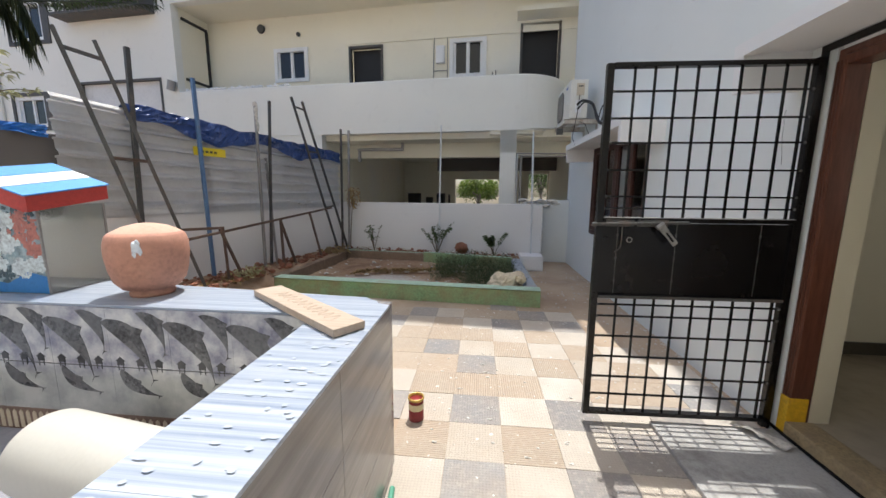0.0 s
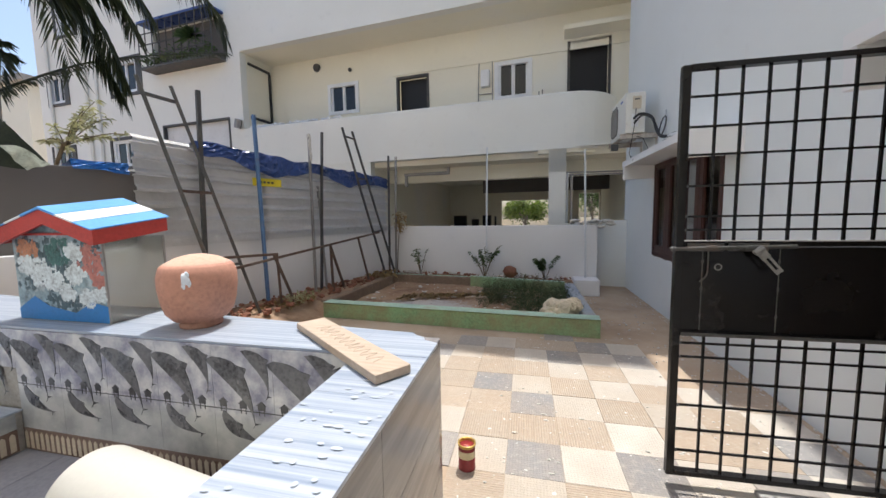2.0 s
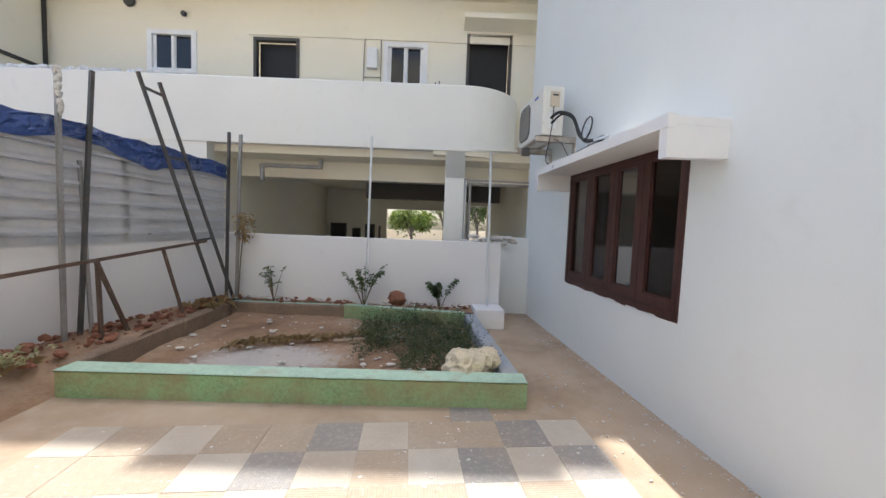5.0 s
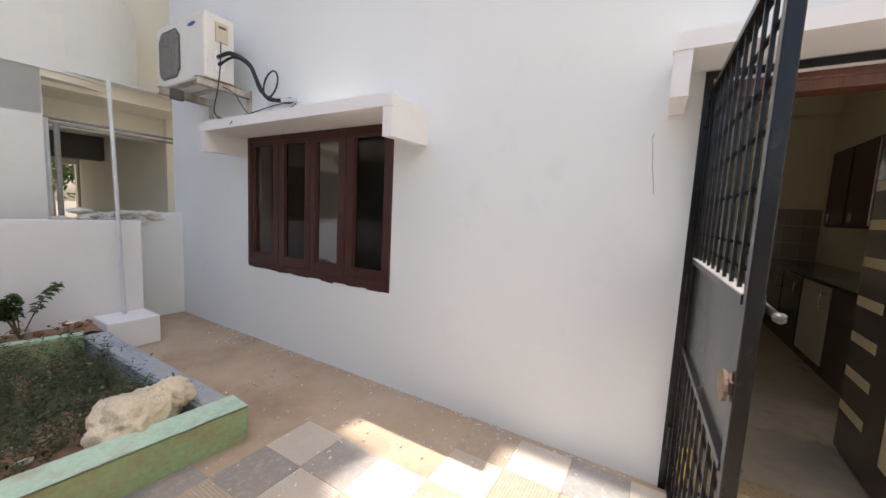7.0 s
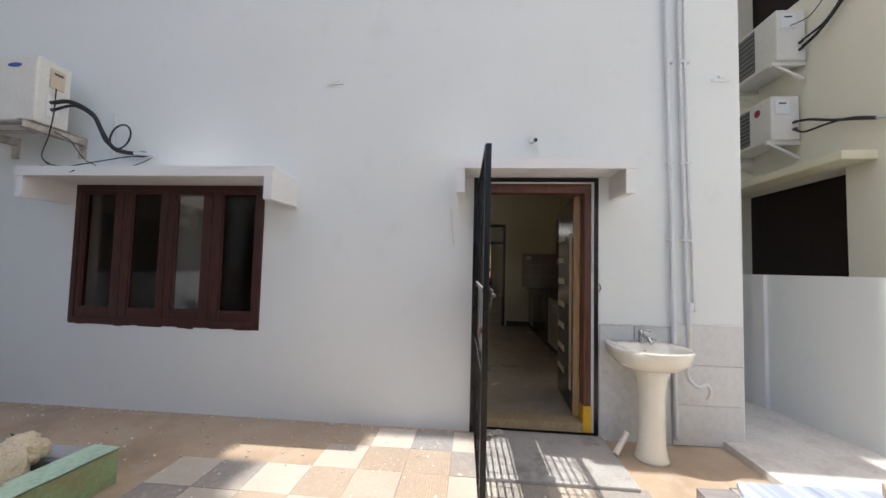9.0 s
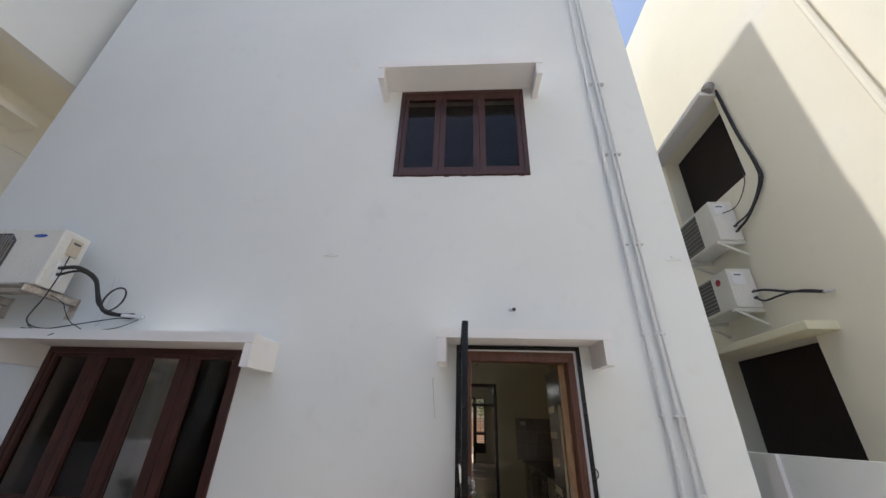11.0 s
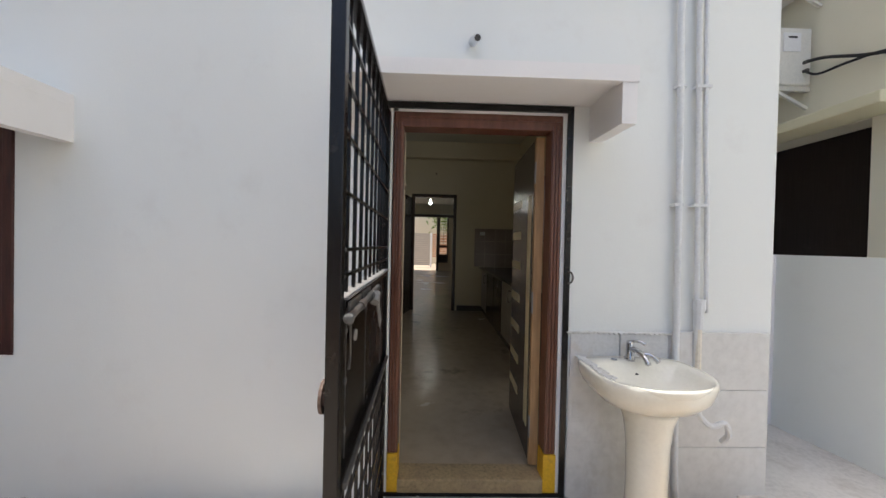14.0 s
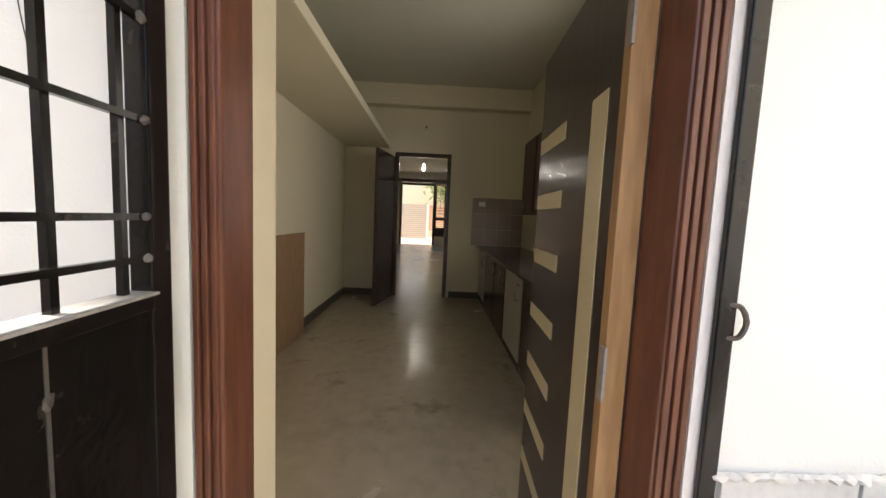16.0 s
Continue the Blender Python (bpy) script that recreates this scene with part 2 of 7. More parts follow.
M = {}
M["house"] = plaster("pale_blue_white_plaster", (0.76, 0.783, 0.775), (0.6, 0.585, 0.56), (0.735, 0.768, 0.77))
M["white"] = plaster("white_plaster", (0.8, 0.79, 0.79), (0.6, 0.57, 0.54), (0.78, 0.78, 0.79))
M["cream"] = plaster("cream_plaster", (0.85, 0.81, 0.68), (0.64, 0.6, 0.5), (0.83, 0.81, 0.75))
M["yellowish"] = plaster("pale_yellow_plaster", (0.78, 0.74, 0.55), (0.6, 0.56, 0.45), (0.79, 0.77, 0.68))
M["farwhite"] = plaster("white_facade_plaster", (0.82, 0.81, 0.755), (0.57, 0.55, 0.5), (0.8, 0.8, 0.77))
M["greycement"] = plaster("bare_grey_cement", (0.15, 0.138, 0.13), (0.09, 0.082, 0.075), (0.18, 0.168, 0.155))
M["concrete"] = material("raw_concrete", (0.36, 0.34, 0.31), 0.9, var=0.15, stain=(0.2, 0.17, 0.14))
M["brown"] = wood_material("dark_red_brown_painted_wood", (0.033, 0.011, 0.009), (0.072, 0.023, 0.017), 0.45)
M["doorwood"] = wood_material("polished_brown_door_wood", (0.085, 0.031, 0.019), (0.165, 0.063, 0.038), 0.36)
M["rawwood"] = wood_material("raw_yellow_wood", (0.3, 0.165, 0.07), (0.46, 0.28, 0.13), 0.6)
M["plank"] = wood_material("pale_carved_wood", (0.4, 0.31, 0.235), (0.5, 0.4, 0.31), 0.7, (0.3, 3.0, 3.0))
M["leafdark"] = wood_material("dark_laminate", (0.03, 0.02, 0.018), (0.055, 0.036, 0.032), 0.22, (4.0, 2.0, 0.3))
M["creamlam"] = material("cream_laminate", (0.62, 0.54, 0.34), 0.35, var=0.05)
M["black"] = material("black_enamel", (0.008, 0.007, 0.007), 0.24, var=0.3, spec=0.38, stain=(0.07, 0.06, 0.055), stain_amount=0.12, stain_scale=9)
M["rust"] = material("rusty_steel", (0.13, 0.085, 0.065), 0.75, metal=0.3, var=0.3, fine=90, stain=(0.28, 0.22, 0.18), stain_amount=0.4, stain_scale=8)
M["darksteel"] = material("dark_grey_steel", (0.09, 0.088, 0.085), 0.6, metal=0.3, var=0.25, stain=(0.18, 0.12, 0.09), stain_amount=0.4, stain_scale=7)
M["greysteel"] = material("weathered_grey_steel", (0.3, 0.29, 0.28), 0.6, metal=0.2, var=0.2, stain=(0.2, 0.13, 0.09), stain_amount=0.3, stain_scale=6)
M["bluepole"] = material("blue_painted_steel", (0.1, 0.19, 0.36), 0.55, var=0.2, stain=(0.2, 0.14, 0.1), stain_amount=0.35, stain_scale=6)
M["chrome"] = material("dull_chrome", (0.55, 0.55, 0.56), 0.22, metal=1.0, var=0.08)
M["ground"] = ground_material()
M["soil"] = soil_material()
M["clod"] = material("red_clods", (0.24, 0.1, 0.06), 0.95, var=0.3, bump=0.6)
M["greenkerb"] = material("peeling_green_paint", (0.26, 0.44, 0.23), 0.8, var=0.18, fine=40, bump=0.4, stain=(0.32, 0.2, 0.11), stain_amount=0.86, stain_scale=2.6)
M["palegreen"] = material("pale_green_kerb_top", (0.42, 0.58, 0.46), 0.8, var=0.12, fine=40, bump=0.3, stain=(0.36, 0.29, 0.2), stain_amount=0.3, stain_scale=3)
M["bluekerb"] = material("peeling_blue_kerb_top", (0.35, 0.39, 0.44), 0.8, var=0.2, bump=0.4, stain=(0.33, 0.3, 0.25), stain_amount=0.5, stain_scale=3)
M["brownkerb"] = material("soiled_kerb_stone", (0.24, 0.17, 0.12), 0.9, var=0.25, bump=0.5, stain=(0.4, 0.33, 0.26), stain_amount=0.35, stain_scale=4)
M["sheet"] = material("grey_coated_sheet", (0.7, 0.69, 0.68), 0.5, var=0.05, fine=20, stain=(0.45, 0.43, 0.4), stain_amount=0.14, stain_scale=1.6)
M["tarp"] = material("blue_tarpaulin", (0.03, 0.065, 0.22), 0.3, var=0.25, stain=(0.38, 0.44, 0.58), stain_amount=0.24, stain_scale=5)
M["brighttarp"] = material("bright_blue_tarpaulin", (0.03, 0.16, 0.5), 0.35, var=0.2)
M["yellow"] = material("yellow_label", (0.75, 0.6, 0.03), 0.5, var=0.06)
M["yellowpaint"] = material("yellow_paint", (0.72, 0.42, 0.02), 0.55, var=0.12, stain=(0.3, 0.17, 0.06), stain_amount=0.25, stain_scale=12)
M["threshold"] = material("worn_yellow_threshold", (0.36, 0.27, 0.15), 0.7, var=0.2, stain=(0.25, 0.18, 0.11), stain_amount=0.5, stain_scale=9)
# near-black colour that carries the shade of the unlit rooms
M["dark"] = material("painted_dim_interior", (0.05, 0.045, 0.042), 0.9, var=0.15)
# black colour in place of the shade deep inside openings
M["opening"] = material("painted_black_depth", (0.012, 0.012, 0.014), 0.6, var=0.2)
M["curtain"] = wood_material("dark_brown_backing", (0.014, 0.009, 0.008), (0.03, 0.019, 0.016), 0.9, (6, 1, 0.1))
M["floor_in"] = material("polished_stone_floor", (0.38, 0.315, 0.235), 0.24, var=0.1, scale=0.9, fine=9, bump=0.008, stain=(0.1, 0.08, 0.06), stain_amount=0.2, stain_scale=2.6)
M["kitchen"] = plaster("kitchen_cream_paint", (0.68, 0.62, 0.47), (0.5, 0.44, 0.33), (0.67, 0.62, 0.5))
M["ceilingpaint"] = plaster("kitchen_ceiling_paint", (0.6, 0.59, 0.52), (0.5, 0.48, 0.4), (0.6, 0.6, 0.55))
M["skirting"] = material("dark_stone_skirting", (0.07, 0.06, 0.045), 0.35, var=0.2)
M["granite"] = material("black_granite", (0.02, 0.02, 0.02), 0.12, var=0.3, fine=200, bump=0.0)
M["splash"] = material("pinkish_splash_tile", (0.3, 0.24, 0.21), 0.3, var=0.12, rand=0.12)
M["steelgrey"] = material("grey_cabinet_laminate", (0.4, 0.37, 0.33), 0.4, var=0.08)
M["ply"] = wood_material("plywood_sheet", (0.24, 0.14, 0.075), (0.34, 0.21, 0.12), 0.6)
M["tilebase"] = material("pale_grey_wall_tile", (0.6, 0.61, 0.62), 0.4, var=0.07, rand=0.06, stain=(0.5, 0.44, 0.36), stain_amount=0.25, stain_scale=5)
M["patch"] = material("rough_cement_patch", (0.62, 0.62, 0.61), 0.9, var=0.06, fine=25, bump=0.25, stain=(0.46, 0.42, 0.37), stain_amount=0.25, stain_scale=4)
M["tile_light"] = floor_tile_material("light_cement_tile", (0.48, 0.42, 0.345), (0.6, 0.555, 0.49), True, 0.4)
M["tile_grey"] = floor_tile_material("grey_cement_tile", (0.235, 0.23, 0.23), (0.34, 0.33, 0.32), True, 0.42)
M["tile_tan"] = floor_tile_material("tan_cement_tile", (0.4, 0.33, 0.255), (0.47, 0.385, 0.3), False, 0.75)
M["streak"] = streak_material("white_blue_streaked_tile", (0.25, 0.3, 0.39), (0.46, 0.5, 0.56), (0.3, 26.0, 26.0))
M["marble"] = streak_material("grey_brown_marble_tile", (0.16, 0.145, 0.145), (0.28, 0.26, 0.255), (8.0, 0.5, 9.0), 0.16, (0.34, 0.31, 0.3))
M["printtile"] = print_material("printed_pool_tile")
M["printgrey"] = material("dark_grey_print", (0.11, 0.11, 0.118), 0.28, var=0.42, scale=9, bump=0.0)
M["printdark"] = material("black_print", (0.05, 0.05, 0.055), 0.3, var=0.2, bump=0.0)
M["picketbrown"] = material("brown_print", (0.2, 0.13, 0.1), 0.3, var=0.15, bump=0.0)
M["picketcream"] = material("cream_print", (0.58, 0.5, 0.38), 0.3, var=0.12, bump=0.0)
M["poolfloor"] = material("grey_pool_floor", (0.3, 0.3, 0.33), 0.5, var=0.12, rand=0.1, stain=(0.42, 0.4, 0.4), stain_amount=0.3, stain_scale=2.5)
M["terracotta"] = material("terracotta", (0.48, 0.24, 0.17), 0.75, var=0.14, fine=50, stain=(0.58, 0.36, 0.26), stain_amount=0.3, stain_scale=5)
M["dustyclay"] = material("dusty_clay_lid", (0.6, 0.4, 0.3), 0.9, var=0.1)
M["splashpaint"] = material("pale_paint_splash", (0.68, 0.72, 0.78), 0.5, var=0.1)
M["red"] = material("red_painted_board", (0.48, 0.055, 0.045), 0.5, var=0.1, stain=(0.3, 0.06, 0.05), stain_amount=0.2, stain_scale=10)
M["skyblue"] = material("sky_blue_board", (0.1, 0.33, 0.72), 0.5, var=0.07)
M["whiteboard"] = material("white_board", (0.8, 0.81, 0.82), 0.5, var=0.05)
M["deepblue"] = material("blue_print", (0.03, 0.19, 0.5), 0.4, var=0.1)
M["coral_red"] = material("red_coral_print", (0.45, 0.17, 0.14), 0.4, var=0.25, scale=20)
M["coral_white"] = material("white_coral_print", (0.6, 0.66, 0.68), 0.4, var=0.3, scale=25)
M["coral_dark"] = material("dark_coral_print", (0.06, 0.1, 0.12), 0.4, var=0.35, scale=25)
M["darkglass"] = material("dark_window_glass", (0.012, 0.012, 0.014), 0.08, var=0.1, bump=0.0)
M["glass"] = glass_material("clear_glass", (0.92, 0.95, 0.94))
M["windowglass"] = glass_material("brown_tinted_glass", (0.6, 0.52, 0.48))
M["windowglass"].node_tree.nodes["Principled BSDF"].inputs["IOR"].default_value = 1.3
M["ivory"] = material("ivory_sheet", (0.57, 0.55, 0.49), 0.5, var=0.03, bump=0.03)
M["ceramic"] = material("stained_ivory_ceramic", (0.8, 0.775, 0.68), 0.12, var=0.03, scale=5, bump=0.01, stain=(0.6, 0.52, 0.36), stain_amount=0.2, stain_scale=4, coat=0.5)
M["pvc"] = material("grey_white_pvc", (0.66, 0.68, 0.7), 0.5, var=0.07)
M["pvcdirty"] = material("dirty_pvc", (0.68, 0.64, 0.56), 0.55, var=0.12)
M["acwhite"] = material("yellowed_white_casing", (0.74, 0.73, 0.68), 0.45, var=0.06, stain=(0.5, 0.42, 0.3), stain_amount=0.2, stain_scale=5)
M["acbeige"] = material("beige_plastic", (0.6, 0.52, 0.4), 0.5, var=0.06)
M["acdark"] = material("dark_grille", (0.1, 0.1, 0.1), 0.6, var=0.15)
M["rubber"] = material("black_cable", (0.015, 0.015, 0.017), 0.55, var=0.2)
M["sack"] = material("jute_sack", (0.62, 0.54, 0.4), 0.9, var=0.22, fine=120, bump=0.6, stain=(0.42, 0.32, 0.2), stain_amount=0.3, stain_scale=6)
M["leaf"] = leaf_material("small_green_leaves", (0.05, 0.09, 0.03), (0.1, 0.15, 0.06), 0.6)
M["weed"] = leaf_material("grey_green_weeds", (0.06, 0.085, 0.04), (0.13, 0.16, 0.09), 0.7)
M["palm"] = leaf_material("palm_leaflets", (0.02, 0.03, 0.014), (0.06, 0.07, 0.035), 0.35)
M["palegreenleaf"] = leaf_material("variegated_pale_leaves", (0.35, 0.36, 0.22), (0.6, 0.58, 0.42), 0.6)
M["treeleaf"] = leaf_material("bright_tree_leaves", (0.08, 0.14, 0.03), (0.2, 0.26, 0.07), 0.5)
# green darkened to carry the shade of the leaf's back-lit underside
M["banana"] = material("backlit_shaded_banana_leaf", (0.02, 0.027, 0.014), 0.5, var=0.35, scale=6, stain=(0.05, 0.06, 0.035), stain_amount=0.3, stain_scale=3)
M["paleleaf"] = material("pale_torn_leaf", (0.42, 0.45, 0.37), 0.5, var=0.2, scale=12, stain=(0.1, 0.11, 0.07), stain_amount=0.3, stain_scale=8)
M["straw"] = leaf_material("dry_straw", (0.26, 0.17, 0.09), (0.45, 0.34, 0.2), 0.9)
M["bark"] = material("grey_palm_bark", (0.2, 0.18, 0.16), 0.9, var=0.25, bump=0.6)
M["stem"] = material("thin_brown_stem", (0.16, 0.12, 0.07), 0.8, var=0.2)
M["tin_red"] = material("dark_red_tin_label", (0.28, 0.03, 0.035), 0.35, var=0.15, stain=(0.7, 0.55, 0.3), stain_amount=0.25, stain_scale=14)
M["tin_gold"] = material("brass_tin", (0.55, 0.36, 0.1), 0.35, metal=0.5, var=0.15)
M["litter"] = material("pale_debris", (0.6, 0.57, 0.52), 0.9, var=0.2)
M["ink"] = material("dark_ink", (0.03, 0.03, 0.03), 0.6)
M["logoblue"] = material("blue_badge", (0.02, 0.1, 0.4), 0.4)
M["logored"] = material("red_badge", (0.35, 0.02, 0.05), 0.4)
M["hose"] = material("green_hose", (0.1, 0.32, 0.22), 0.5, var=0.1)
M["bulb"] = glow_material("lit_bulb", (1.0, 0.95, 0.85), 40.0)
M["slab"] = material("dirty_worn_slab", (0.4, 0.385, 0.365), 0.85, var=0.12, scale=5, fine=70, bump=0.35, stain=(0.1, 0.085, 0.07), stain_amount=0.42, stain_scale=3.2)
M["passage"] = material("dusty_passage_cement", (0.56, 0.54, 0.51), 0.9, var=0.1, scale=2.2, fine=45, bump=0.3, stain=(0.3, 0.26, 0.22), stain_amount=0.36, stain_scale=2.0)
M["drop"] = material("pale_blue_print", (0.5, 0.55, 0.61), 0.25, var=0.04, bump=0.0)
M["filmglass"] = material("reflective_window_glass", (0.015, 0.014, 0.015), 0.02, var=0.05, bump=0.0, spec=1.0)
M["filmglass"].node_tree.nodes["Principled BSDF"].inputs["IOR"].default_value = 2.1
M["tankglass"] = glass_material("dusty_tank_glass", (0.86, 0.89, 0.87), 0.09)
M["printcoral"] = material("blue_grey_coral_print", (0.22, 0.3, 0.34), 0.35, var=0.5, scale=14, fine=45, stain=(0.62, 0.66, 0.67), stain_amount=0.5, stain_scale=16)
M["coral_teal"] = material("teal_weed_print", (0.05, 0.14, 0.13), 0.4, var=0.4, scale=25)
M["coral_orange"] = material("orange_coral_print", (0.5, 0.22, 0.12), 0.4, var=0.25, scale=20)
M["rustpaint"] = material("pale_paint_over_rust", (0.55, 0.51, 0.45), 0.7, var=0.15, fine=60, bump=0.3, stain=(0.2, 0.085, 0.035), stain_amount=0.62, stain_scale=9)


# ---- mesh helpers ----
def box(bm, x0, x1, y0, y1, z0, z1, m=None, bevel=0.0):
    mat = Matrix.Translation(((x0 + x1) / 2, (y0 + y1) / 2, (z0 + z1) / 2)) @ Matrix.Diagonal((x1 - x0, y1 - y0, z1 - z0, 1))
    got = bmesh.ops.create_cube(bm, size=1, matrix=(m @ mat) if m else mat)["verts"]
    if bevel:
        edges = list({e for v in got for e in v.link_edges})
        bmesh.ops.bevel(bm, geom=edges, offset=bevel, segments=2, affect="EDGES", profile=0.6)
    return bm


def bar(bm, p, q, w, h=None, bevel=0.0):
    """A square bar from p to q."""
    p, q = Vector(p), Vector(q)
    turn = (q - p).to_track_quat("Z", "Y").to_matrix().to_4x4()
    return box(bm, -w / 2, w / 2, -(h or w) / 2, (h or w) / 2, 0, (q - p).length, m=Matrix.Translation(p) @ turn, bevel=bevel)


def rod(bm, p, q, r, seg=8, r2=None):
    p, q = Vector(p), Vector(q)
    turn = (q - p).to_track_quat("Z", "Y").to_matrix().to_4x4()
    bmesh.ops.create_cone(bm, cap_ends=True, segments=seg, radius1=r, radius2=r if r2 is None else r2, depth=(q - p).length, matrix=Matrix.Translation((p + q) / 2) @ turn)
    return bm


def smooth_line(pts, steps=6):
    pts = [Vector(p) for p in pts]
    out = []
    for i in range(len(pts) - 1):
        a, b, c, d = pts[max(i - 1, 0)], pts[i], pts[i + 1], pts[min(i + 2, len(pts) - 1)]
        for k in range(steps):
            t = k / steps
            out.append(0.5 * ((2 * b) + (c - a) * t + (2 * a - 5 * b + 4 * c - d) * t * t + (3 * b - a - 3 * c + d) * t ** 3))
    return out + [pts[-1]]


def tube(bm, pts, r, seg=6, steps=6, taper=1.0):
    """A round cable or pipe along a smooth line."""
    line = smooth_line(pts, steps)
    rings = []
    for i, p in enumerate(line):
        d = (line[min(i + 1, len(line) - 1)] - line[max(i - 1, 0)]).normalized()
        side = d.cross(Vector((0.31, 0.17, 0.93))).normalized()
        up = side.cross(d)
        rr = r * (1 + (taper - 1) * i / (len(line) - 1))
        rings.append([bm.verts.new(p + rr * (math.cos(a) * side + math.sin(a) * up)) for a in (2 * math.pi * k / seg for k in range(seg))])
    for a, b in zip(rings, rings[1:]):
        for k in range(seg):
            bm.faces.new([a[k], a[(k + 1) % seg], b[(k + 1) % seg], b[k]])
    bm.faces.new(rings[0][::-1])
    bm.faces.new(rings[-1])
    return bm


def lathe(bm, profile, m=None, seg=32, caps=True):
    m = m or Matrix()
    rings = [[bm.verts.new(m @ Vector((r * math.cos(a), r * math.sin(a), z))) for a in (2 * math.pi * k / seg for k in range(seg))] for r, z in profile]
    for a, b in zip(rings, rings[1:]):
        for k in range(seg):
            bm.faces.new([a[k], a[(k + 1) % seg], b[(k + 1) % seg], b[k]])
    if caps:
        bm.faces.new(rings[0][::-1])
        bm.faces.new(rings[-1])
    return bm


def extrude_outline(bm, pts, depth, m):
    """A flat outline in m's x and z with a thickness along m's +y."""
    front = [bm.verts.new(m @ Vector((x, 0, z))) for x, z in pts]
    rear = [bm.verts.new(m @ Vector((x, depth, z))) for x, z in pts]
    bm.faces.new(front)
    bm.faces.new(rear[::-1])
    for i in range(len(pts)):
        j = (i + 1) % len(pts)
        bm.faces.new([front[j], front[i], rear[i], rear[j]])
    bmesh.ops.recalc_face_normals(bm, faces=bm.faces)
    return bm


def grid(bm, corners, nx, ny, lift):
    """A sheet over four corners (a, b, c, d in order), each vertex raised by lift(point)."""
    a, b, c, d = (Vector(p) for p in corners)
    rows = []
    for j in range(ny + 1):
        row = []
        for i in range(nx + 1):
            s, t = i / nx, j / ny
            p = (a * (1 - s) + b * s) * (1 - t) + (d * (1 - s) + c * s) * t
            row.append(bm.verts.new(p + lift(p, s, t)))
        rows.append(row)
    for j in range(ny):
        for i in range(nx):
            bm.faces.new([rows[j][i], rows[j][i + 1], rows[j + 1][i + 1], rows[j + 1][i]])
    return bm


def blob(bm, centre, size, rough=0.25, sub=2):
    """An irregular lump."""
    got = bmesh.ops.create_icosphere(bm, subdivisions=sub, radius=1)["verts"]
    off = Vector((random.uniform(-9, 9), random.uniform(-9, 9), random.uniform(-9, 9)))
    for v in got:
        k = 1 + rough * noise.noise(v.co * 1.7 + off)
        v.co = Vector(centre) + Vector((v.co.x * size[0], v.co.y * size[1], v.co.z * size[2])) * k
    return bm


def leaf_quad(bm, p, d, length, width, droop=0.3):
    """One small folded leaf from p along d."""
    d = Vector(d).normalized()
    side = d.cross(Vector((0, 0, 1)))
    side = side.normalized() if side.length > 1e-3 else Vector((1, 0, 0))
    mid, tip = p + d * length * 0.5, p + d * length - Vector((0, 0, droop * length))
    a, b = bm.verts.new(p), bm.verts.new(tip)
    l, r = bm.verts.new(mid + side * width / 2 + Vector((0, 0, width * 0.2))), bm.verts.new(mid - side * width / 2 + Vector((0, 0, width * 0.2)))
    bm.faces.new([a, r, b])
    bm.faces.new([a, b, l])


def part(name, bm, mat, parent=None, label="", smooth=False):
    me = bpy.data.meshes.new(name)
    bm.normal_update()
    bm.to_mesh(me)
    bm.free()
    me.materials.append(mat)
    if smooth:
        for p in me.polygons:
            p.use_smooth = True
    ob = new(name, me)
    if parent:
        ob.parent = parent
        ob.matrix_parent_inverse = parent.matrix_basis.inverted()
    if label:
        ob["label"] = label
    return ob


def cube(name, mat, dims, parent=None, label="", m=None, bevel=0.0):
    return part(name, box(bmesh.new(), *dims, m=m, bevel=bevel), mat, parent, label)


def thing(name, place, label, category, group="", kind=""):
    ob = new(name)
    ob.empty_display_size = 0.1
    ob.matrix_basis = Matrix.Translation(place)
    return tagged(ob, label, category, group, kind)


def structure(name, bm, mat, label, category="wall", smooth=False):
    return tagged(part(name, bm, mat, smooth=smooth), label, category, "", "structure")


def piece(name, mesh, m, parent):
    """One of many alike pieces, on a shared mesh."""
    ob = new(name, mesh)
    ob.parent = parent
    ob.matrix_parent_inverse = parent.matrix_basis.inverted()
    ob.matrix_basis = m
    return ob


def mesh_of(name, bm, mat):
    me = bpy.data.meshes.new(name)
    bm.normal_update()
    bm.to_mesh(me)
    bm.free()
    me.materials.append(mat)
    return me


def panel(bm, us, vs, holes, m, thick):
    """A wall in the plane of m's x and z, its thickness along m's +y, with rectangular holes (u0, u1, v0, v1) cut right through."""
    us = sorted(set(us) | {h[k] for h in holes for k in (0, 1)})
    vs = sorted(set(vs) | {h[k] for h in holes for k in (2, 3)})
    made = {}

    def vert(u, v, d):
        key = (u, v, d)
        if key not in made:
            made[key] = bm.verts.new(m @ Vector((u, d, v)))
        return made[key]

    def solid(i, j):
        if not (0 <= i < len(us) - 1 and 0 <= j < len(vs) - 1):
            return False
        cu, cv = (us[i] + us[i + 1]) / 2, (vs[j] + vs[j + 1]) / 2
        return not any(h[0] < cu < h[1] and h[2] < cv < h[3] for h in holes)

    for i in range(len(us) - 1):
        for j in range(len(vs) - 1):
            if not solid(i, j):
                continue
            a, b, c, d = us[i], us[i + 1], vs[j], vs[j + 1]
            bm.faces.new([vert(a, c, 0), vert(b, c, 0), vert(b, d, 0), vert(a, d, 0)])
            bm.faces.new([vert(a, d, thick), vert(b, d, thick), vert(b, c, thick), vert(a, c, thick)])
            for (di, dj, p, q) in ((-1, 0, (a, d), (a, c)), (1, 0, (b, c), (b, d)), (0, -1, (a, c), (b, c)), (0, 1, (b, d), (a, d))):
                if not solid(i + di, j + dj):
                    bm.faces.new([vert(*q, 0), vert(*p, 0), vert(*p, thick), vert(*q, thick)])
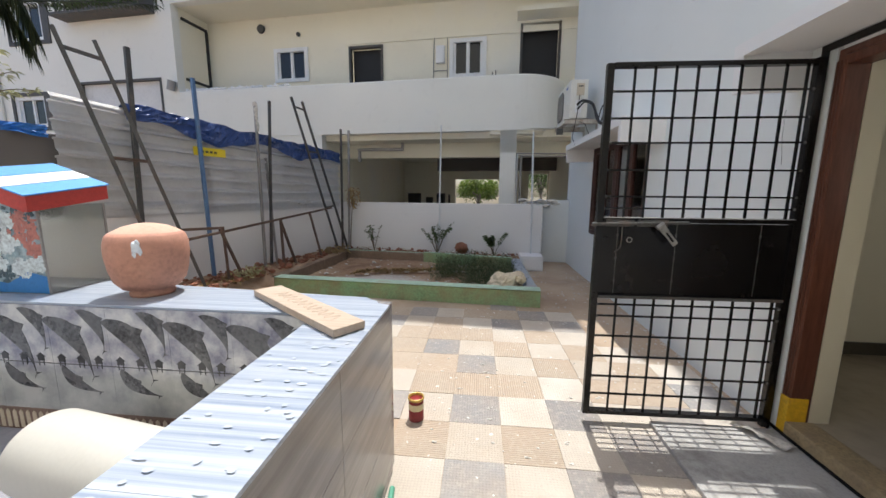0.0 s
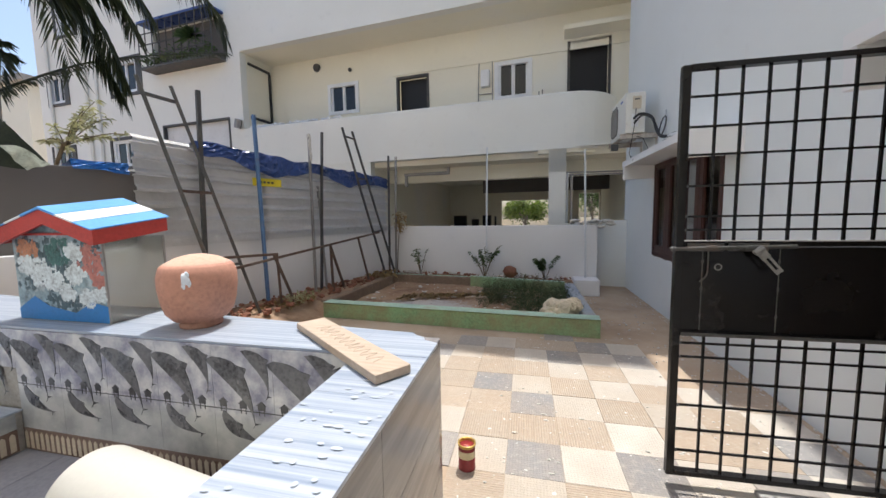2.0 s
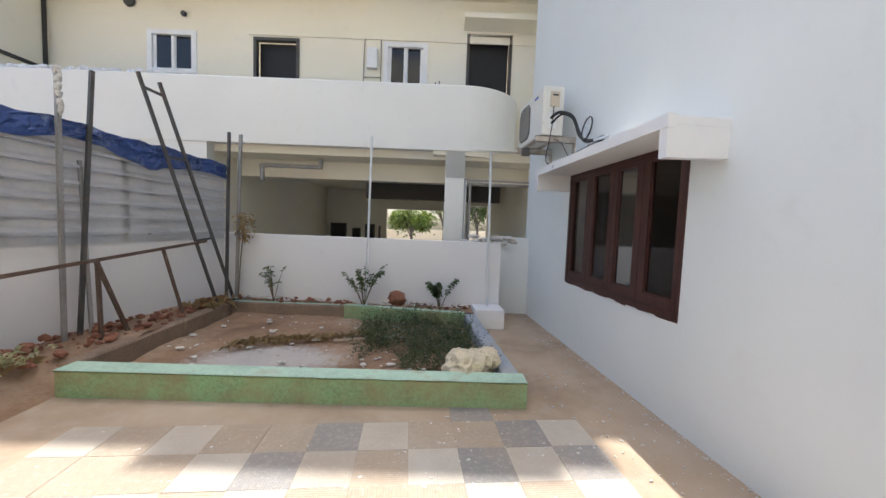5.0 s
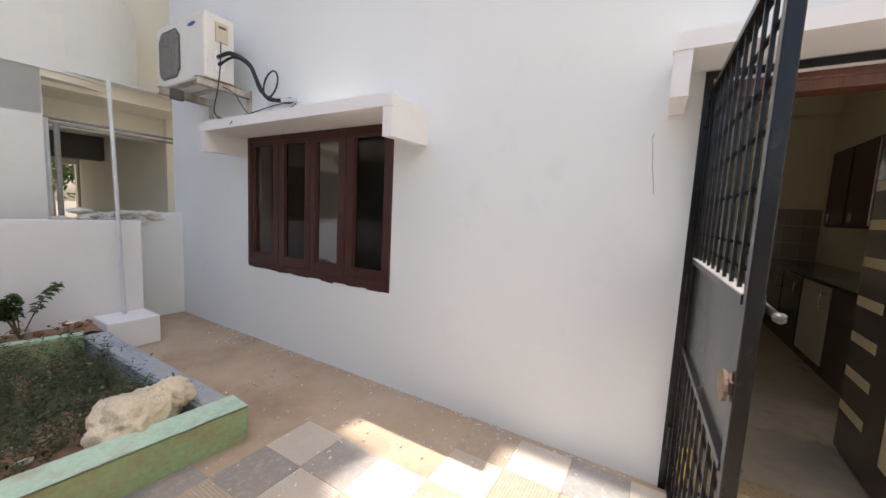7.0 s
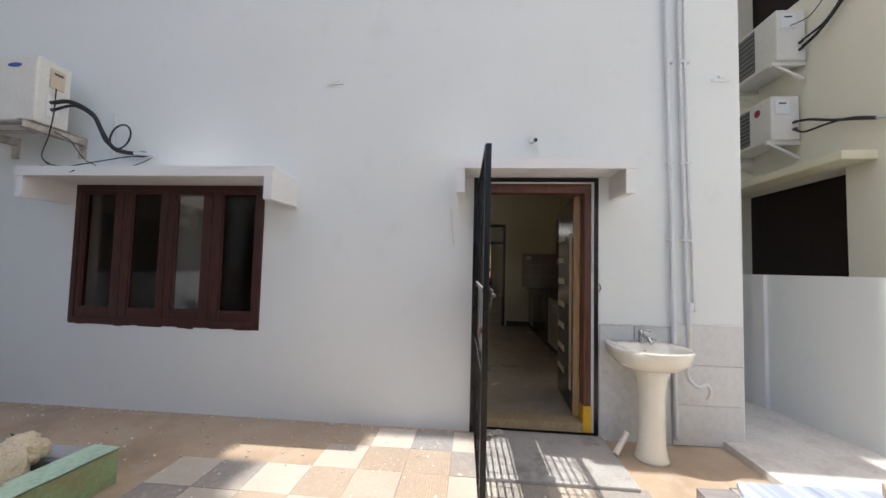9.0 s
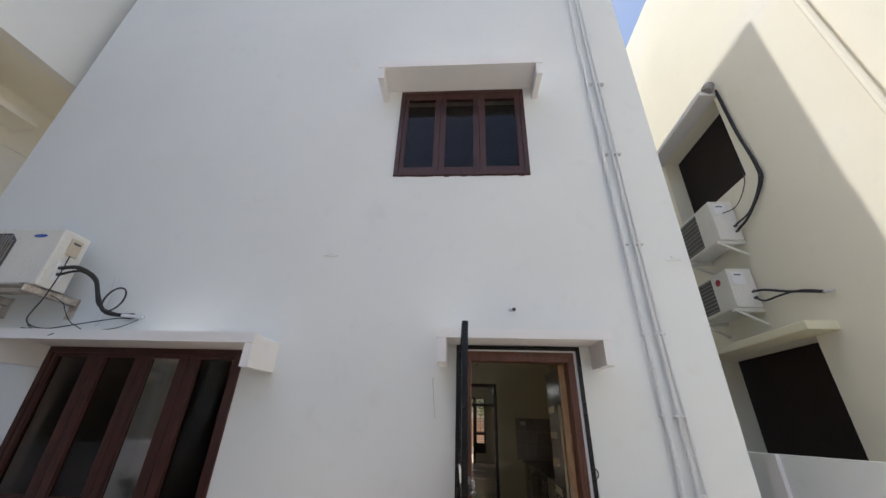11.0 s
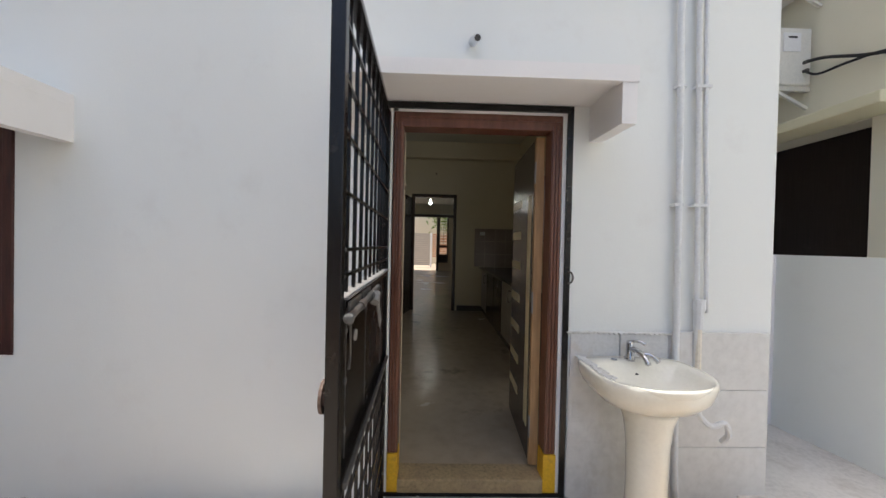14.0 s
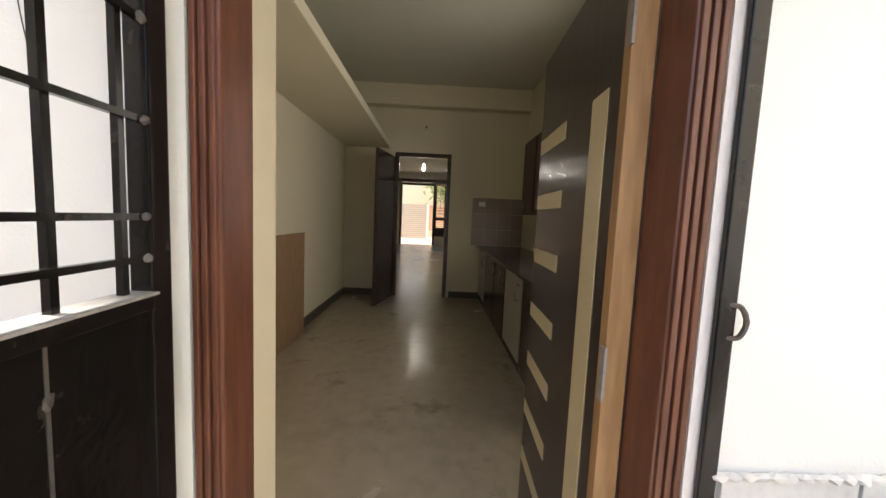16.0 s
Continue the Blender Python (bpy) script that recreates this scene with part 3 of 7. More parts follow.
    bmesh.ops.recalc_face_normals(bm, faces=bm.faces)
    return bm


# Wall frames: house wall (u runs along -y), far building (turned), back wall, fence, inner walls across x
HX = 1.62
HOUSE = Matrix(((0, 1, 0, HX), (-1, 0, 0, 0), (0, 0, 1, 0), (0, 0, 0, 1)))
FAR = pose(0, 0, 0, 0, 0, -5.0) @ pose(0, 7.48, 0)
BACK = pose(1.03, 6.41, 0, 0, 0, -7.55)
FENCE = pose(-3.08, 6.95, 0, 0, 0, 90 - 16.2)
NEXT = pose(0, -1.56, 0, 0, 0, 7.0)


def across(x):
    return Matrix(((0, 1, 0, x), (-1, 0, 0, 0), (0, 0, 1, 0), (0, 0, 0, 1)))


# ---- ground and house ----
ground = structure("ground", box(bmesh.new(), -60, 60, -60, 60, -0.5, 0), M["ground"], "dusty stained cement yard floor", "ground")
cube("door_slab", M["slab"], (0.92, HX, 0.712, 1.7, 0, 0.03), bevel=0.008)
tagged(bpy.data.objects["door_slab"], "low worn cement slab before the door", "slab", "", "structure")
bm = grid(bmesh.new(), [(0.45, -0.17, 0.055), (9, -0.45, 0.06), (9, -1.3, 0.06), (0.1, -1.6, 0.055)], 30, 4, lambda p, s, t: Vector((0, 0, 0.006 * noise.noise(p * 3))))
bmesh.ops.extrude_face_region(bm, geom=bm.faces[:])
for v in bm.verts[:155]:
    v.co.z = -0.02
bmesh.ops.recalc_face_normals(bm, faces=bm.faces)
structure("pavement_passage", bm, M["passage"], "raised grey cement passage beside the house", "pavement")

WIN = (-5.51, -3.65, 0.77, 2.05)
DOOR = (-1.70, -0.745, 0.0, 2.115)
UPWIN = (-2.5, -1.0, 3.96, 5.27)
bm = panel(bmesh.new(), [-7.1, 0.38], [0, 10.8], [WIN, DOOR, UPWIN], HOUSE, 0.23)
structure("wall_house", bm, M["house"], "pale blue-white painted plaster house wall")
structure("wall_house_side", panel(bmesh.new(), [HX + 0.23, 17.2], [0, 10.8], [(2.3, 4.2, 1.1, 2.35)], Matrix.Translation((0, -0.38, 0)), 0.23), M["house"], "pale painted side wall of the house")
structure("wall_house_rear", box(bmesh.new(), HX + 0.23, 17.2, 6.87, 7.1, 0, 10.8), M["house"], "pale painted end wall of the house")
structure("roof_house", box(bmesh.new(), HX + 0.002, 17.2, -0.378, 7.098, 10.8, 10.95), M["house"], "flat concrete roof slab of the house", "roof")
# unseen slab, added to widen the shade strip at the wall foot
structure("shadow_overhang", box(bmesh.new(), 1.4, HX, 6.45, 7.1, 10.8, 10.95), M["house"], "unseen roof overhang added to widen the shade along the wall", "roof")


def canopy(name, y0, y1, x0, ztop, drop, slab):
    """A concrete sunshade over an opening with two side fins; the front edge is slightly raised."""
    bm = box(bmesh.new(), x0, HX, y0, y1, ztop - slab, ztop, bevel=0.008)
    for a, b in ((y0, y0 + 0.07), (y1 - 0.07, y1)):
        pts = [(x0, ztop - 0.004), (HX, ztop - 0.004), (HX, ztop - drop + 0.01), (x0, ztop - drop)]
        extrude_outline(bm, pts, b - a - 0.004, Matrix.Translation((0, a + 0.002, 0)))
    box(bm, x0 - 0.006, x0 + 0.05, y0 - 0.003, y1 + 0.003, ztop - slab - 0.015, ztop + 0.006)
    return structure(name, bm, M["white"], "white plastered concrete sunshade with side fins", "sunshade")


canopy("canopy_window", 3.35, 5.6, 1.21, 2.112, 0.255, 0.06)
canopy("canopy_door", 0.583, 1.912, 1.28, 2.185, 0.25, 0.05)
canopy("canopy_upper_window", 0.83, 2.72, 1.26, 5.36, 0.26, 0.07)


def ragged(bm, a, b, z0, z1, x, grow):
    """A thin uneven paint margin along the edge of a frame."""
    n = 24
    for i in range(n):
        p, q = i / n, (i + 1) / n
        w = grow * (0.4 + 1.2 * abs(noise.noise(Vector((i * 0.6, a, z0 * 3)))))
        if abs(b - a) > abs(z1 - z0):
            box(bm, x, x + 0.003, a + (b - a) * p, a + (b - a) * q, z0 - w, z1)
        else:
            box(bm, x, x + 0.003, a - w if grow < 0 else a, b if grow < 0 else b + w, z0 + (z1 - z0) * p, z0 + (z1 - z0) * q)


def wood_window(name, hole, panes, top, bottom, label, mirror=None):
    """A brown wooden window in the house wall: frame, sashes with narrow panes, a dark room behind."""
    y0, y1, z0, z1 = -hole[1], -hole[0], hole[2], hole[3]
    w = thing(name, (HX, (y0 + y1) / 2, z0), label, "window", "", "structure")
    x0, x1 = HX - 0.014, HX + 0.09
    bm = bmesh.new()
    for d in ((y0, y0 + 0.05, z0, z1), (y1 - 0.05, y1, z0, z1), (y0 + 0.05, y1 - 0.05, z0, z0 + 0.05), (y0 + 0.05, y1 - 0.05, z1 - 0.05, z1)):
        box(bm, x0, x1, *d, bevel=0.004)
    ragged(bm, y0, y1, z0, z0 + 0.01, HX - 0.004, 0.022)
    ragged(bm, y0, y0 + 0.01, z0, z1, HX - 0.004, -0.02)
    part("window_frame", bm, M["brown"], w)
    ends = [y1 - 0.05] + [(panes[i][1] + panes[i + 1][0]) / 2 for i in range(len(panes) - 1)] + [y0 + 0.05]
    for i, (pa, pb) in enumerate(panes):
        hi, lo = ends[i] - 0.002, ends[i + 1] + 0.002
        bm = bmesh.new()
        sx0, sx1 = HX - 0.004, HX + 0.04
        box(bm, sx0, sx1, pa, hi, z0 + 0.05, z1 - 0.05, bevel=0.003)
        box(bm, sx0, sx1, lo, pb, z0 + 0.05, z1 - 0.05, bevel=0.003)
        box(bm, sx0, sx1, pb, pa, z0 + 0.05, bottom, bevel=0.003)
        box(bm, sx0, sx1, pb, pa, top, z1 - 0.05, bevel=0.003)
        for k in ((pb, pb + 0.012, bottom, top), (pa - 0.012, pa, bottom, top), (pb + 0.012, pa - 0.012, bottom, bottom + 0.012)):
            box(bm, HX + 0.005, HX + 0.02, *k)
        sash = part("sash", bm, M["brown"], w)
        g = part("pane", box(bmesh.new(), HX + 0.02, HX + 0.025, pb, pa, bottom, top), M["filmglass"] if mirror == i else M["windowglass"], sash, "bright reflecting window glass" if mirror == i else "dark window glass")
        g.visible_shadow = False
    return w


win = wood_window("window_1", WIN, [(5.42, 5.11), (4.94, 4.65), (4.51, 4.23), (4.05, 3.73)], 1.965, 0.905, "dark red-brown wooden window with four narrow panes", 2)
wood_window("window_2", UPWIN, [(2.41, 2.06), (1.95, 1.6), (1.48, 1.1)], 5.13, 4.07, "brown wooden upper window with three panes")
# rooms behind the windows; their dimness is put into a near-black colour
structure("wall_room", box(bmesh.new(), 4.3, 4.4, 2.8, 6.87, 0.11, 3.3), M["dark"], "room wall behind the window, dimness put into its near-black colour")
structure("wall_room_side", box(bmesh.new(), HX + 0.23, 4.3, 2.8, 2.86, 0.11, 3.3), M["dark"], "room side wall behind the window, dimness put into its near-black colour")
structure("floor_upper", box(bmesh.new(), HX + 0.23, 17.2, -0.15, 6.87, 3.42, 3.6), M["dark"], "upper floor slab, dimness put into its near-black colour", "floor")
structure("wall_upper_room", box(bmesh.new(), 4.0, 4.1, -0.15, 6.87, 3.6, 10.8), M["dark"], "upper room wall, dimness put into its near-black colour")
structure("ceiling_upper", box(bmesh.new(), HX + 0.23, 4.0, -0.15, 6.87, 6.2, 6.3), M["dark"], "upper room ceiling, dimness put into its near-black colour", "ceiling")

# ---- kitchen ----
structure("floor_kitchen", box(bmesh.new(), HX + 0.12, 17.2, -0.15, 6.87, 0.0, 0.11), M["floor_in"], "polished stone floor with dark scuffs", "floor")
structure("ceiling", box(bmesh.new(), HX + 0.23, 17.2, -0.15, 6.87, 3.3, 3.42), M["ceilingpaint"], "plain painted kitchen ceiling", "ceiling")
structure("wall_kitchen_left", box(bmesh.new(), HX + 0.23, 6.62, 2.68, 2.8, 0.11, 3.3), M["kitchen"], "cream painted kitchen wall")
structure("wall_kitchen_right", panel(bmesh.new(), [HX + 0.23, 6.62], [0.11, 3.3], [(2.3, 4.2, 1.1, 2.35)], Matrix.Translation((0, -0.15, 0)), 0.05), M["kitchen"], "cream painted kitchen wall over the counter")
bm = panel(bmesh.new(), [-6.8, 0.15], [0.11, 3.3], [(-1.92, -1.06, 0.11, 2.34)], across(6.62), 0.15)
structure("wall_kitchen_end", bm, M["kitchen"], "cream painted kitchen end wall with a doorway")
structure("beam", box(bmesh.new(), 6.45, 6.62, -0.1, 2.68, 3.0, 3.3), M["kitchen"], "cream painted ceiling beam", "beam")
# loft slab along the left wall
bm = box(bmesh.new(), HX + 0.23, 6.62, 2.0, 2.68, 2.39, 2.47, bevel=0.01)
structure("loft_slab", bm, M["kitchen"], "cream painted concrete loft slab along the wall", "shelf")
bm = box(bmesh.new(), HX + 0.24, 6.62, 2.66, 2.678, 0.11, 0.21)
box(bm, 6.6, 6.618, 1.97, 2.66, 0.11, 0.21)
box(bm, 6.6, 6.618, 0.5, 1.02, 0.11, 0.21)
structure("baseboard", bm, M["skirting"], "dark stone skirting along the kitchen walls", "skirting")
# plywood leaning on the left wall
ply = thing("plywood_sheet", (4.2, 2.6, 0.11), "brown plywood sheet leaning on the kitchen wall", "plywood")
bm = box(bmesh.new(), 3.2, 4.72, 2.61, 2.625, 0.0, 1.05, m=Matrix.Translation((0, 0, 0.112)))
part("panel", bm, M["ply"], ply)

# counter with cabinets
ctr = thing("kitchen_counter", (4.9, 0.2, 0.11), "black granite kitchen worktop on the cabinets", "worktop")
part("worktop", box(bmesh.new(), 2.9, 6.62, -0.1, 0.6, 0.93, 0.965, bevel=0.008), M["granite"], ctr)
for i, (a, b, mat) in enumerate(((5.95, 6.6, "steelgrey"), (5.2, 5.93, "leafdark"), (4.55, 5.18, "leafdark"), (3.85, 4.53, "steelgrey"), (2.95, 3.83, "leafdark"))):
    cab = thing("kitchen_cabinet", ((a + b) / 2, 0.25, 0.11), "dark laminate kitchen base cabinet" if mat == "leafdark" else "grey laminate kitchen base cabinet", "cabinet", "base cabinets under the worktop")
    part("body", box(bmesh.new(), a, b, -0.1, 0.53, 0.11, 0.93), M["leafdark"], cab)
    door = part("door", box(bmesh.new(), a + 0.01, b - 0.01, 0.53, 0.55, 0.2, 0.915, bevel=0.003), M[mat], cab)
    bm = bmesh.new()
    tube(bm, [(a + 0.08, 0.55, 0.84), (a + 0.08, 0.585, 0.84), (a + 0.08, 0.585, 0.72), (a + 0.08, 0.55, 0.72)], 0.007, 6, 4)
    part("handle", bm, M["chrome"], door, "chrome handle")
wc = thing("wall_cabinet", (4.4, 0.0, 1.6), "dark brown wall cabinet over the counter", "cabinet")
part("body", box(bmesh.new(), 4.3, 5.35, -0.1, 0.22, 1.45, 2.3, bevel=0.004), M["brown"], wc)
for a in (4.32, 4.85):
    d = part("door", box(bmesh.new(), a, a + 0.48, 0.22, 0.24, 1.47, 2.28, bevel=0.003), M["brown"], wc)
    part("handle", box(bmesh.new(), a + 0.3, a + 0.36, 0.24, 0.26, 1.5, 1.6), M["chrome"], d)
# splash tiles on the end wall
sp = thing("splash_back", (6.61, 0.3, 0.965), "pinkish brown glazed splash tiles behind the counter", "tiles", "", "structure")
tile_me = mesh_of("splash_tile", box(bmesh.new(), -0.006, 0.0, 0.002, 0.198, 0.002, 0.243), M["splash"])
for j in range(3):
    for i in range(4):
        piece("splash_tile", tile_me, Matrix.Translation((6.618, -0.1 + 0.2 * i, 0.967 + 0.245 * j)), sp)
sw = thing("wall_switch", (6.6, 0.55, 1.6), "small white wall switch plate", "switch")
part("plate", box(bmesh.new(), 6.598, 6.612, 0.5, 0.6, 1.57, 1.64, bevel=0.003), M["whiteboard"], sw)
ho = thing("wall_hook", (6.6, 1.46, 2.73), "small dark hook in the kitchen wall", "hook")
part("pin", rod(bmesh.new(), (6.59, 1.46, 2.73), (6.63, 1.46, 2.73), 0.015), M["rust"], ho)

# inner doorway: dark frame, transom, open leaf
fr = thing("door_2", (6.6, 1.49, 0.11), "dark brown inner door frame with a glazed transom", "door", "", "structure")
bm = bmesh.new()
for d in ((1.06, 1.12, 0.11, 2.34), (1.86, 1.92, 0.11, 2.34), (1.12, 1.86, 2.28, 2.34), (1.12, 1.86, 1.9, 1.95)):
    box(bm, 6.6, 6.7, *d, bevel=0.004)
part("frame", bm, M["leafdark"], fr)
pn = part("pane", box(bmesh.new(), 6.64, 6.645, 1.12, 1.86, 1.95, 2.28), M["glass"], fr)
pn.visible_shadow = False
part("leaf", box(bmesh.new(), 0, 0.04, 0, 0.76, 0.12, 2.26, m=pose(6.6, 1.9, 0, 0, 0, 78), bevel=0.004), M["leafdark"], fr, "dark open door leaf")

# room beyond: floor goes on; end wall with the open front door, gate and greenery outside
bm = panel(bmesh.new(), [-6.8, 0.15], [0.11, 3.3], [(-2.76, -1.36, 0.11, 2.8), (-1.24, -0.84, 0.5, 2.72)], across(17.0), 0.2)
structure("wall_hall_end", bm, M["kitchen"], "cream hall wall with the open front door")
structure("wall_hall_storey", box(bmesh.new(), 17.0, 17.2, -0.378, 6.87, 3.42, 10.8), M["house"], "upper front wall of the house")
fd = thing("door_3", (17.0, 2.0, 0.11), "dark frame of the open front door with a side window", "door", "", "structure")
for d in ((1.28, 1.38, 0.11, 2.8), (2.74, 2.82, 0.11, 2.8), (1.38, 2.74, 2.72, 2.8), (0.82, 0.88, 0.5, 2.72), (1.22, 1.28, 0.5, 2.72), (0.88, 1.22, 1.22, 1.34), (0.88, 1.22, 0.5, 0.9)):
    part("frame", box(bmesh.new(), 16.95, 17.05, *d), M["leafdark"], fd)
sg = part("side_grille", box(bmesh.new(), 17.06, 17.075, 1.04, 1.06, 1.34, 2.72), M["darksteel"], fd, "thin steel grille of the side window")
for k in range(9):
    part("grille_bar", box(bmesh.new(), 17.06, 17.075, 0.88, 1.22, 1.42 + 0.14 * k, 1.445 + 0.14 * k), M["whiteboard"], sg)
gt = thing("front_gate", (21.0, 2.0, 0), "white slatted metal front gate in daylight", "gate")
for i in range(17):
    part("slat", box(bmesh.new(), 21.0, 21.03, 1.75, 6.0, 0.12 + 0.112 * i, 0.215 + 0.112 * i), M["steelgrey"], gt)
for i in range(14):
    part("slat", box(bmesh.new(), 21.0, 21.03, -1.0, 1.6, 0.62 + 0.1 * i, 0.68 + 0.1 * i), M["coral_orange"], gt, "orange painted slat")
for y in (-1.0, 1.68, 6.0):
    part("post", box(bmesh.new(), 21.03, 21.1, y - 0.05, y + 0.05, 0, 2.05), M["whiteboard"], gt)
structure("wall_street", box(bmesh.new(), 25.0, 25.2, -4, 9, 0, 4.2), M["kitchen"], "pale yellow-green wall across the street")
lb = thing("light_bulb", (10.5, 1.62, 3.28), "lit bare bulb hanging from the hall ceiling", "lamp")
part("flex", rod(bmesh.new(), (10.5, 1.62, 2.72), (10.5, 1.62, 3.3), 0.006), M["rubber"], lb)
part("bulb", lathe(bmesh.new(), [(0.012, 0.06), (0.03, 0.03), (0.035, 0.0), (0.025, -0.03), (0.004, -0.04)], Matrix.Translation((10.5, 1.62, 2.67)), 12), M["bulb"], lb, "glowing glass bulb", True)


# ---- main door and gate frame ----
dr = thing("door_1", (HX, 1.22, 0.0), "polished brown wooden door frame with yellow feet and an open dark leaf", "door", "", "structure")
for y0, y1, s in ((0.79, 0.85, 1), (1.645, 1.697, -1)):
    fb = bmesh.new()
    box(fb, HX + 0.006, HX + 0.115, y0, y1, 0.1, 2.03, bevel=0.006)
    for k in range(3):
        yy = y0 + 0.006 + (0.018 if s == 1 else 0.016) * k
        box(fb, HX - 0.002, HX + 0.009, yy, yy + (0.012 if s == 1 else 0.011), 0.26, 2.03, bevel=0.003)
    part("jamb", fb, M["doorwood"], dr)
fb = box(bmesh.new(), HX + 0.006, HX + 0.115, 0.79, 1.697, 2.005, 2.085, bevel=0.006)
box(fb, HX - 0.002, HX + 0.009, 0.8, 1.66, 2.05, 2.065, bevel=0.003)
part("head", fb, M["doorwood"], dr)
for y0, y1 in ((0.786, 0.856), (1.641, 1.699)):
    part("jamb_foot", box(bmesh.new(), HX - 0.004, HX + 0.1, y0, y1, 0.03, 0.255, bevel=0.004), M["yellowpaint"], dr, "yellow painted jamb foot")
part("threshold", box(bmesh.new(), HX - 0.01, HX + 0.14, 0.856, 1.641, 0.03, 0.12, bevel=0.008), M["threshold"], dr, "worn yellow threshold")
part("reveal", box(bmesh.new(), HX + 0.001, HX + 0.225, 0.747, 0.79, 0.0, 2.11), M["white"], dr)
part("reveal", box(bmesh.new(), HX + 0.116, HX + 0.225, 1.668, 1.698, 0.11, 2.11), M["white"], dr)
part("reveal", box(bmesh.new(), HX + 0.12, HX + 0.226, 1.65, 1.6655, 0.11, 2.08), M["kitchen"], dr)
part("reveal", box(bmesh.new(), HX + 0.001, HX + 0.225, 0.775, 1.672, 2.085, 2.112), M["white"], dr)

# leaf: dark laminate with cream inlays, opened inwards
LEAF = pose(HX + 0.119, 0.9, 0, 0, 0, -3.0)
leaf = part("leaf", box(bmesh.new(), 0, 0.73, -0.045, 0, 0.13, 2.0, m=LEAF, bevel=0.003), M["leafdark"], dr, "dark laminated door leaf with cream inlays")
part("edge", box(bmesh.new(), -0.006, 0.028, -0.046, 0.002, 0.131, 1.999, m=LEAF), M["rawwood"], leaf, "raw wood hinge edge")
part("inlay", box(bmesh.new(), 0.09, 0.185, -0.01, 0.002, 0.3, 1.69, m=LEAF), M["creamlam"], leaf, "cream vertical inlay")
for z in (1.67, 1.455, 1.245, 1.02, 0.81, 0.6, 0.39):
    part("inlay", box(bmesh.new(), 0.4, 0.72, -0.01, 0.002, z - 0.028, z + 0.028, m=LEAF), M["creamlam"], leaf, "cream cross inlay")
for z in (0.35, 1.06, 1.8):
    part("hinge", box(bmesh.new(), -0.012, 0.012, 0.0, 0.006, z - 0.06, z + 0.06, m=LEAF), M["greysteel"], leaf, "worn steel hinge")

# black angle-iron frame round the doorway
gf = thing("gate_frame", (HX, 1.23, 0.0), "black angle-iron gate frame round the doorway", "gate frame")
for d in ((0.74, 0.772, 0.0, 2.13), (1.738, 1.772, 0.0, 2.13), (0.772, 1.738, 2.095, 2.13), (0.772, 1.738, 0.032, 0.05)):
    part("rail", box(bmesh.new(), HX - 0.016, HX - 0.002, *d, bevel=0.003), M["black"], gf)
bm = bmesh.new()
tube(bm, [(HX - 0.012, 0.752, 1.25), (HX - 0.02, 0.736, 1.246), (HX - 0.022, 0.726, 1.22), (HX - 0.02, 0.736, 1.193), (HX - 0.012, 0.752, 1.19)], 0.005, 6, 5)
part("ring", bm, M["darksteel"], gf, "small steel locking ring")

# ---- barred gate, standing open ----
gate = thing("metal_gate", (1.59, 1.737, 0.05), "black barred steel gate with a solid middle panel, standing open", "gate")
GX0, GX1, GY = 0.523, 1.59, 1.737
for d in ((GX0, GX0 + 0.036, 0.06, 2.051), (GX1 - 0.042, GX1, 0.03, 2.062)):
    part("stile", box(bmesh.new(), d[0], d[1], GY - 0.017, GY + 0.017, d[2], d[3], bevel=0.003), M["black"], gate)
for z in (0.075, 0.8, 1.233, 2.041):
    part("rail", box(bmesh.new(), GX0 + 0.036, GX1 - 0.042, GY - 0.02, GY + 0.02, z - 0.012, z + 0.012, bevel=0.002), M["black"], gate)
part("panel", box(bmesh.new(), GX0 + 0.036, GX1 - 0.042, GY - 0.004, GY + 0.004, 0.81, 1.218), M["black"], gate, "scuffed black sheet panel")
# light grey strip added for the bright sky reflection along the rail top
part("flange", box(bmesh.new(), GX0 + 0.036, GX1 - 0.042, GY - 0.027, GY + 0.021, 1.245, 1.249), M["greysteel"], gate, "light grey strip painting the sky's reflection on the panel rail")
part("flange", box(bmesh.new(), GX0 + 0.036, GX1 - 0.042, GY - 0.03, GY - 0.021, 0.79, 0.805), M["darksteel"], gate, "worn lower edge of the panel rail")
XB = [0.671, 0.774, 0.88, 0.988, 1.093, 1.201, 1.31, 1.418, 1.519]
ZB = (1.911, 1.775, 1.648, 1.505, 1.363, 1.2995, 0.748, 0.679, 0.557, 0.431, 0.3045, 0.193)
for x in XB:
    for z0, z1 in ((0.074, 0.783), (1.249, 2.035)):
        part("upright", bar(bmesh.new(), (x, GY + 0.004, z0), (x, GY + 0.004, z1), 0.0105), M["black"], gate)
for z in ZB:
    cross = part("crossbar", bar(bmesh.new(), (GX0 + 0.03, GY - 0.006, z), (GX1 - 0.03, GY - 0.006, z), 0.0098), M["black"], gate)
    for x in (GX1 - 0.045, GX0 + 0.039):
        part("weld", blob(bmesh.new(), (x, GY - 0.013, z), (0.009, 0.006, 0.008), 0.6, 1), M["darksteel"], cross)
bolt = part("bolt", rod(bmesh.new(), (0.505, GY - 0.04, 1.212), (1.0, GY - 0.04, 1.224), 0.0092, 12), M["darksteel"], gate, "worn grey sliding bolt with rust")
part("bolt_head", blob(bmesh.new(), (0.503, GY - 0.04, 1.212), (0.013, 0.013, 0.013), 0.3, 2), M["darksteel"], bolt, "worn round bolt head")
for x in (0.66, 0.815):
    part("staple", rod(bmesh.new(), (x - 0.02, GY - 0.04, 1.215), (x + 0.02, GY - 0.04, 1.217), 0.013, 12), M["darksteel"], bolt)
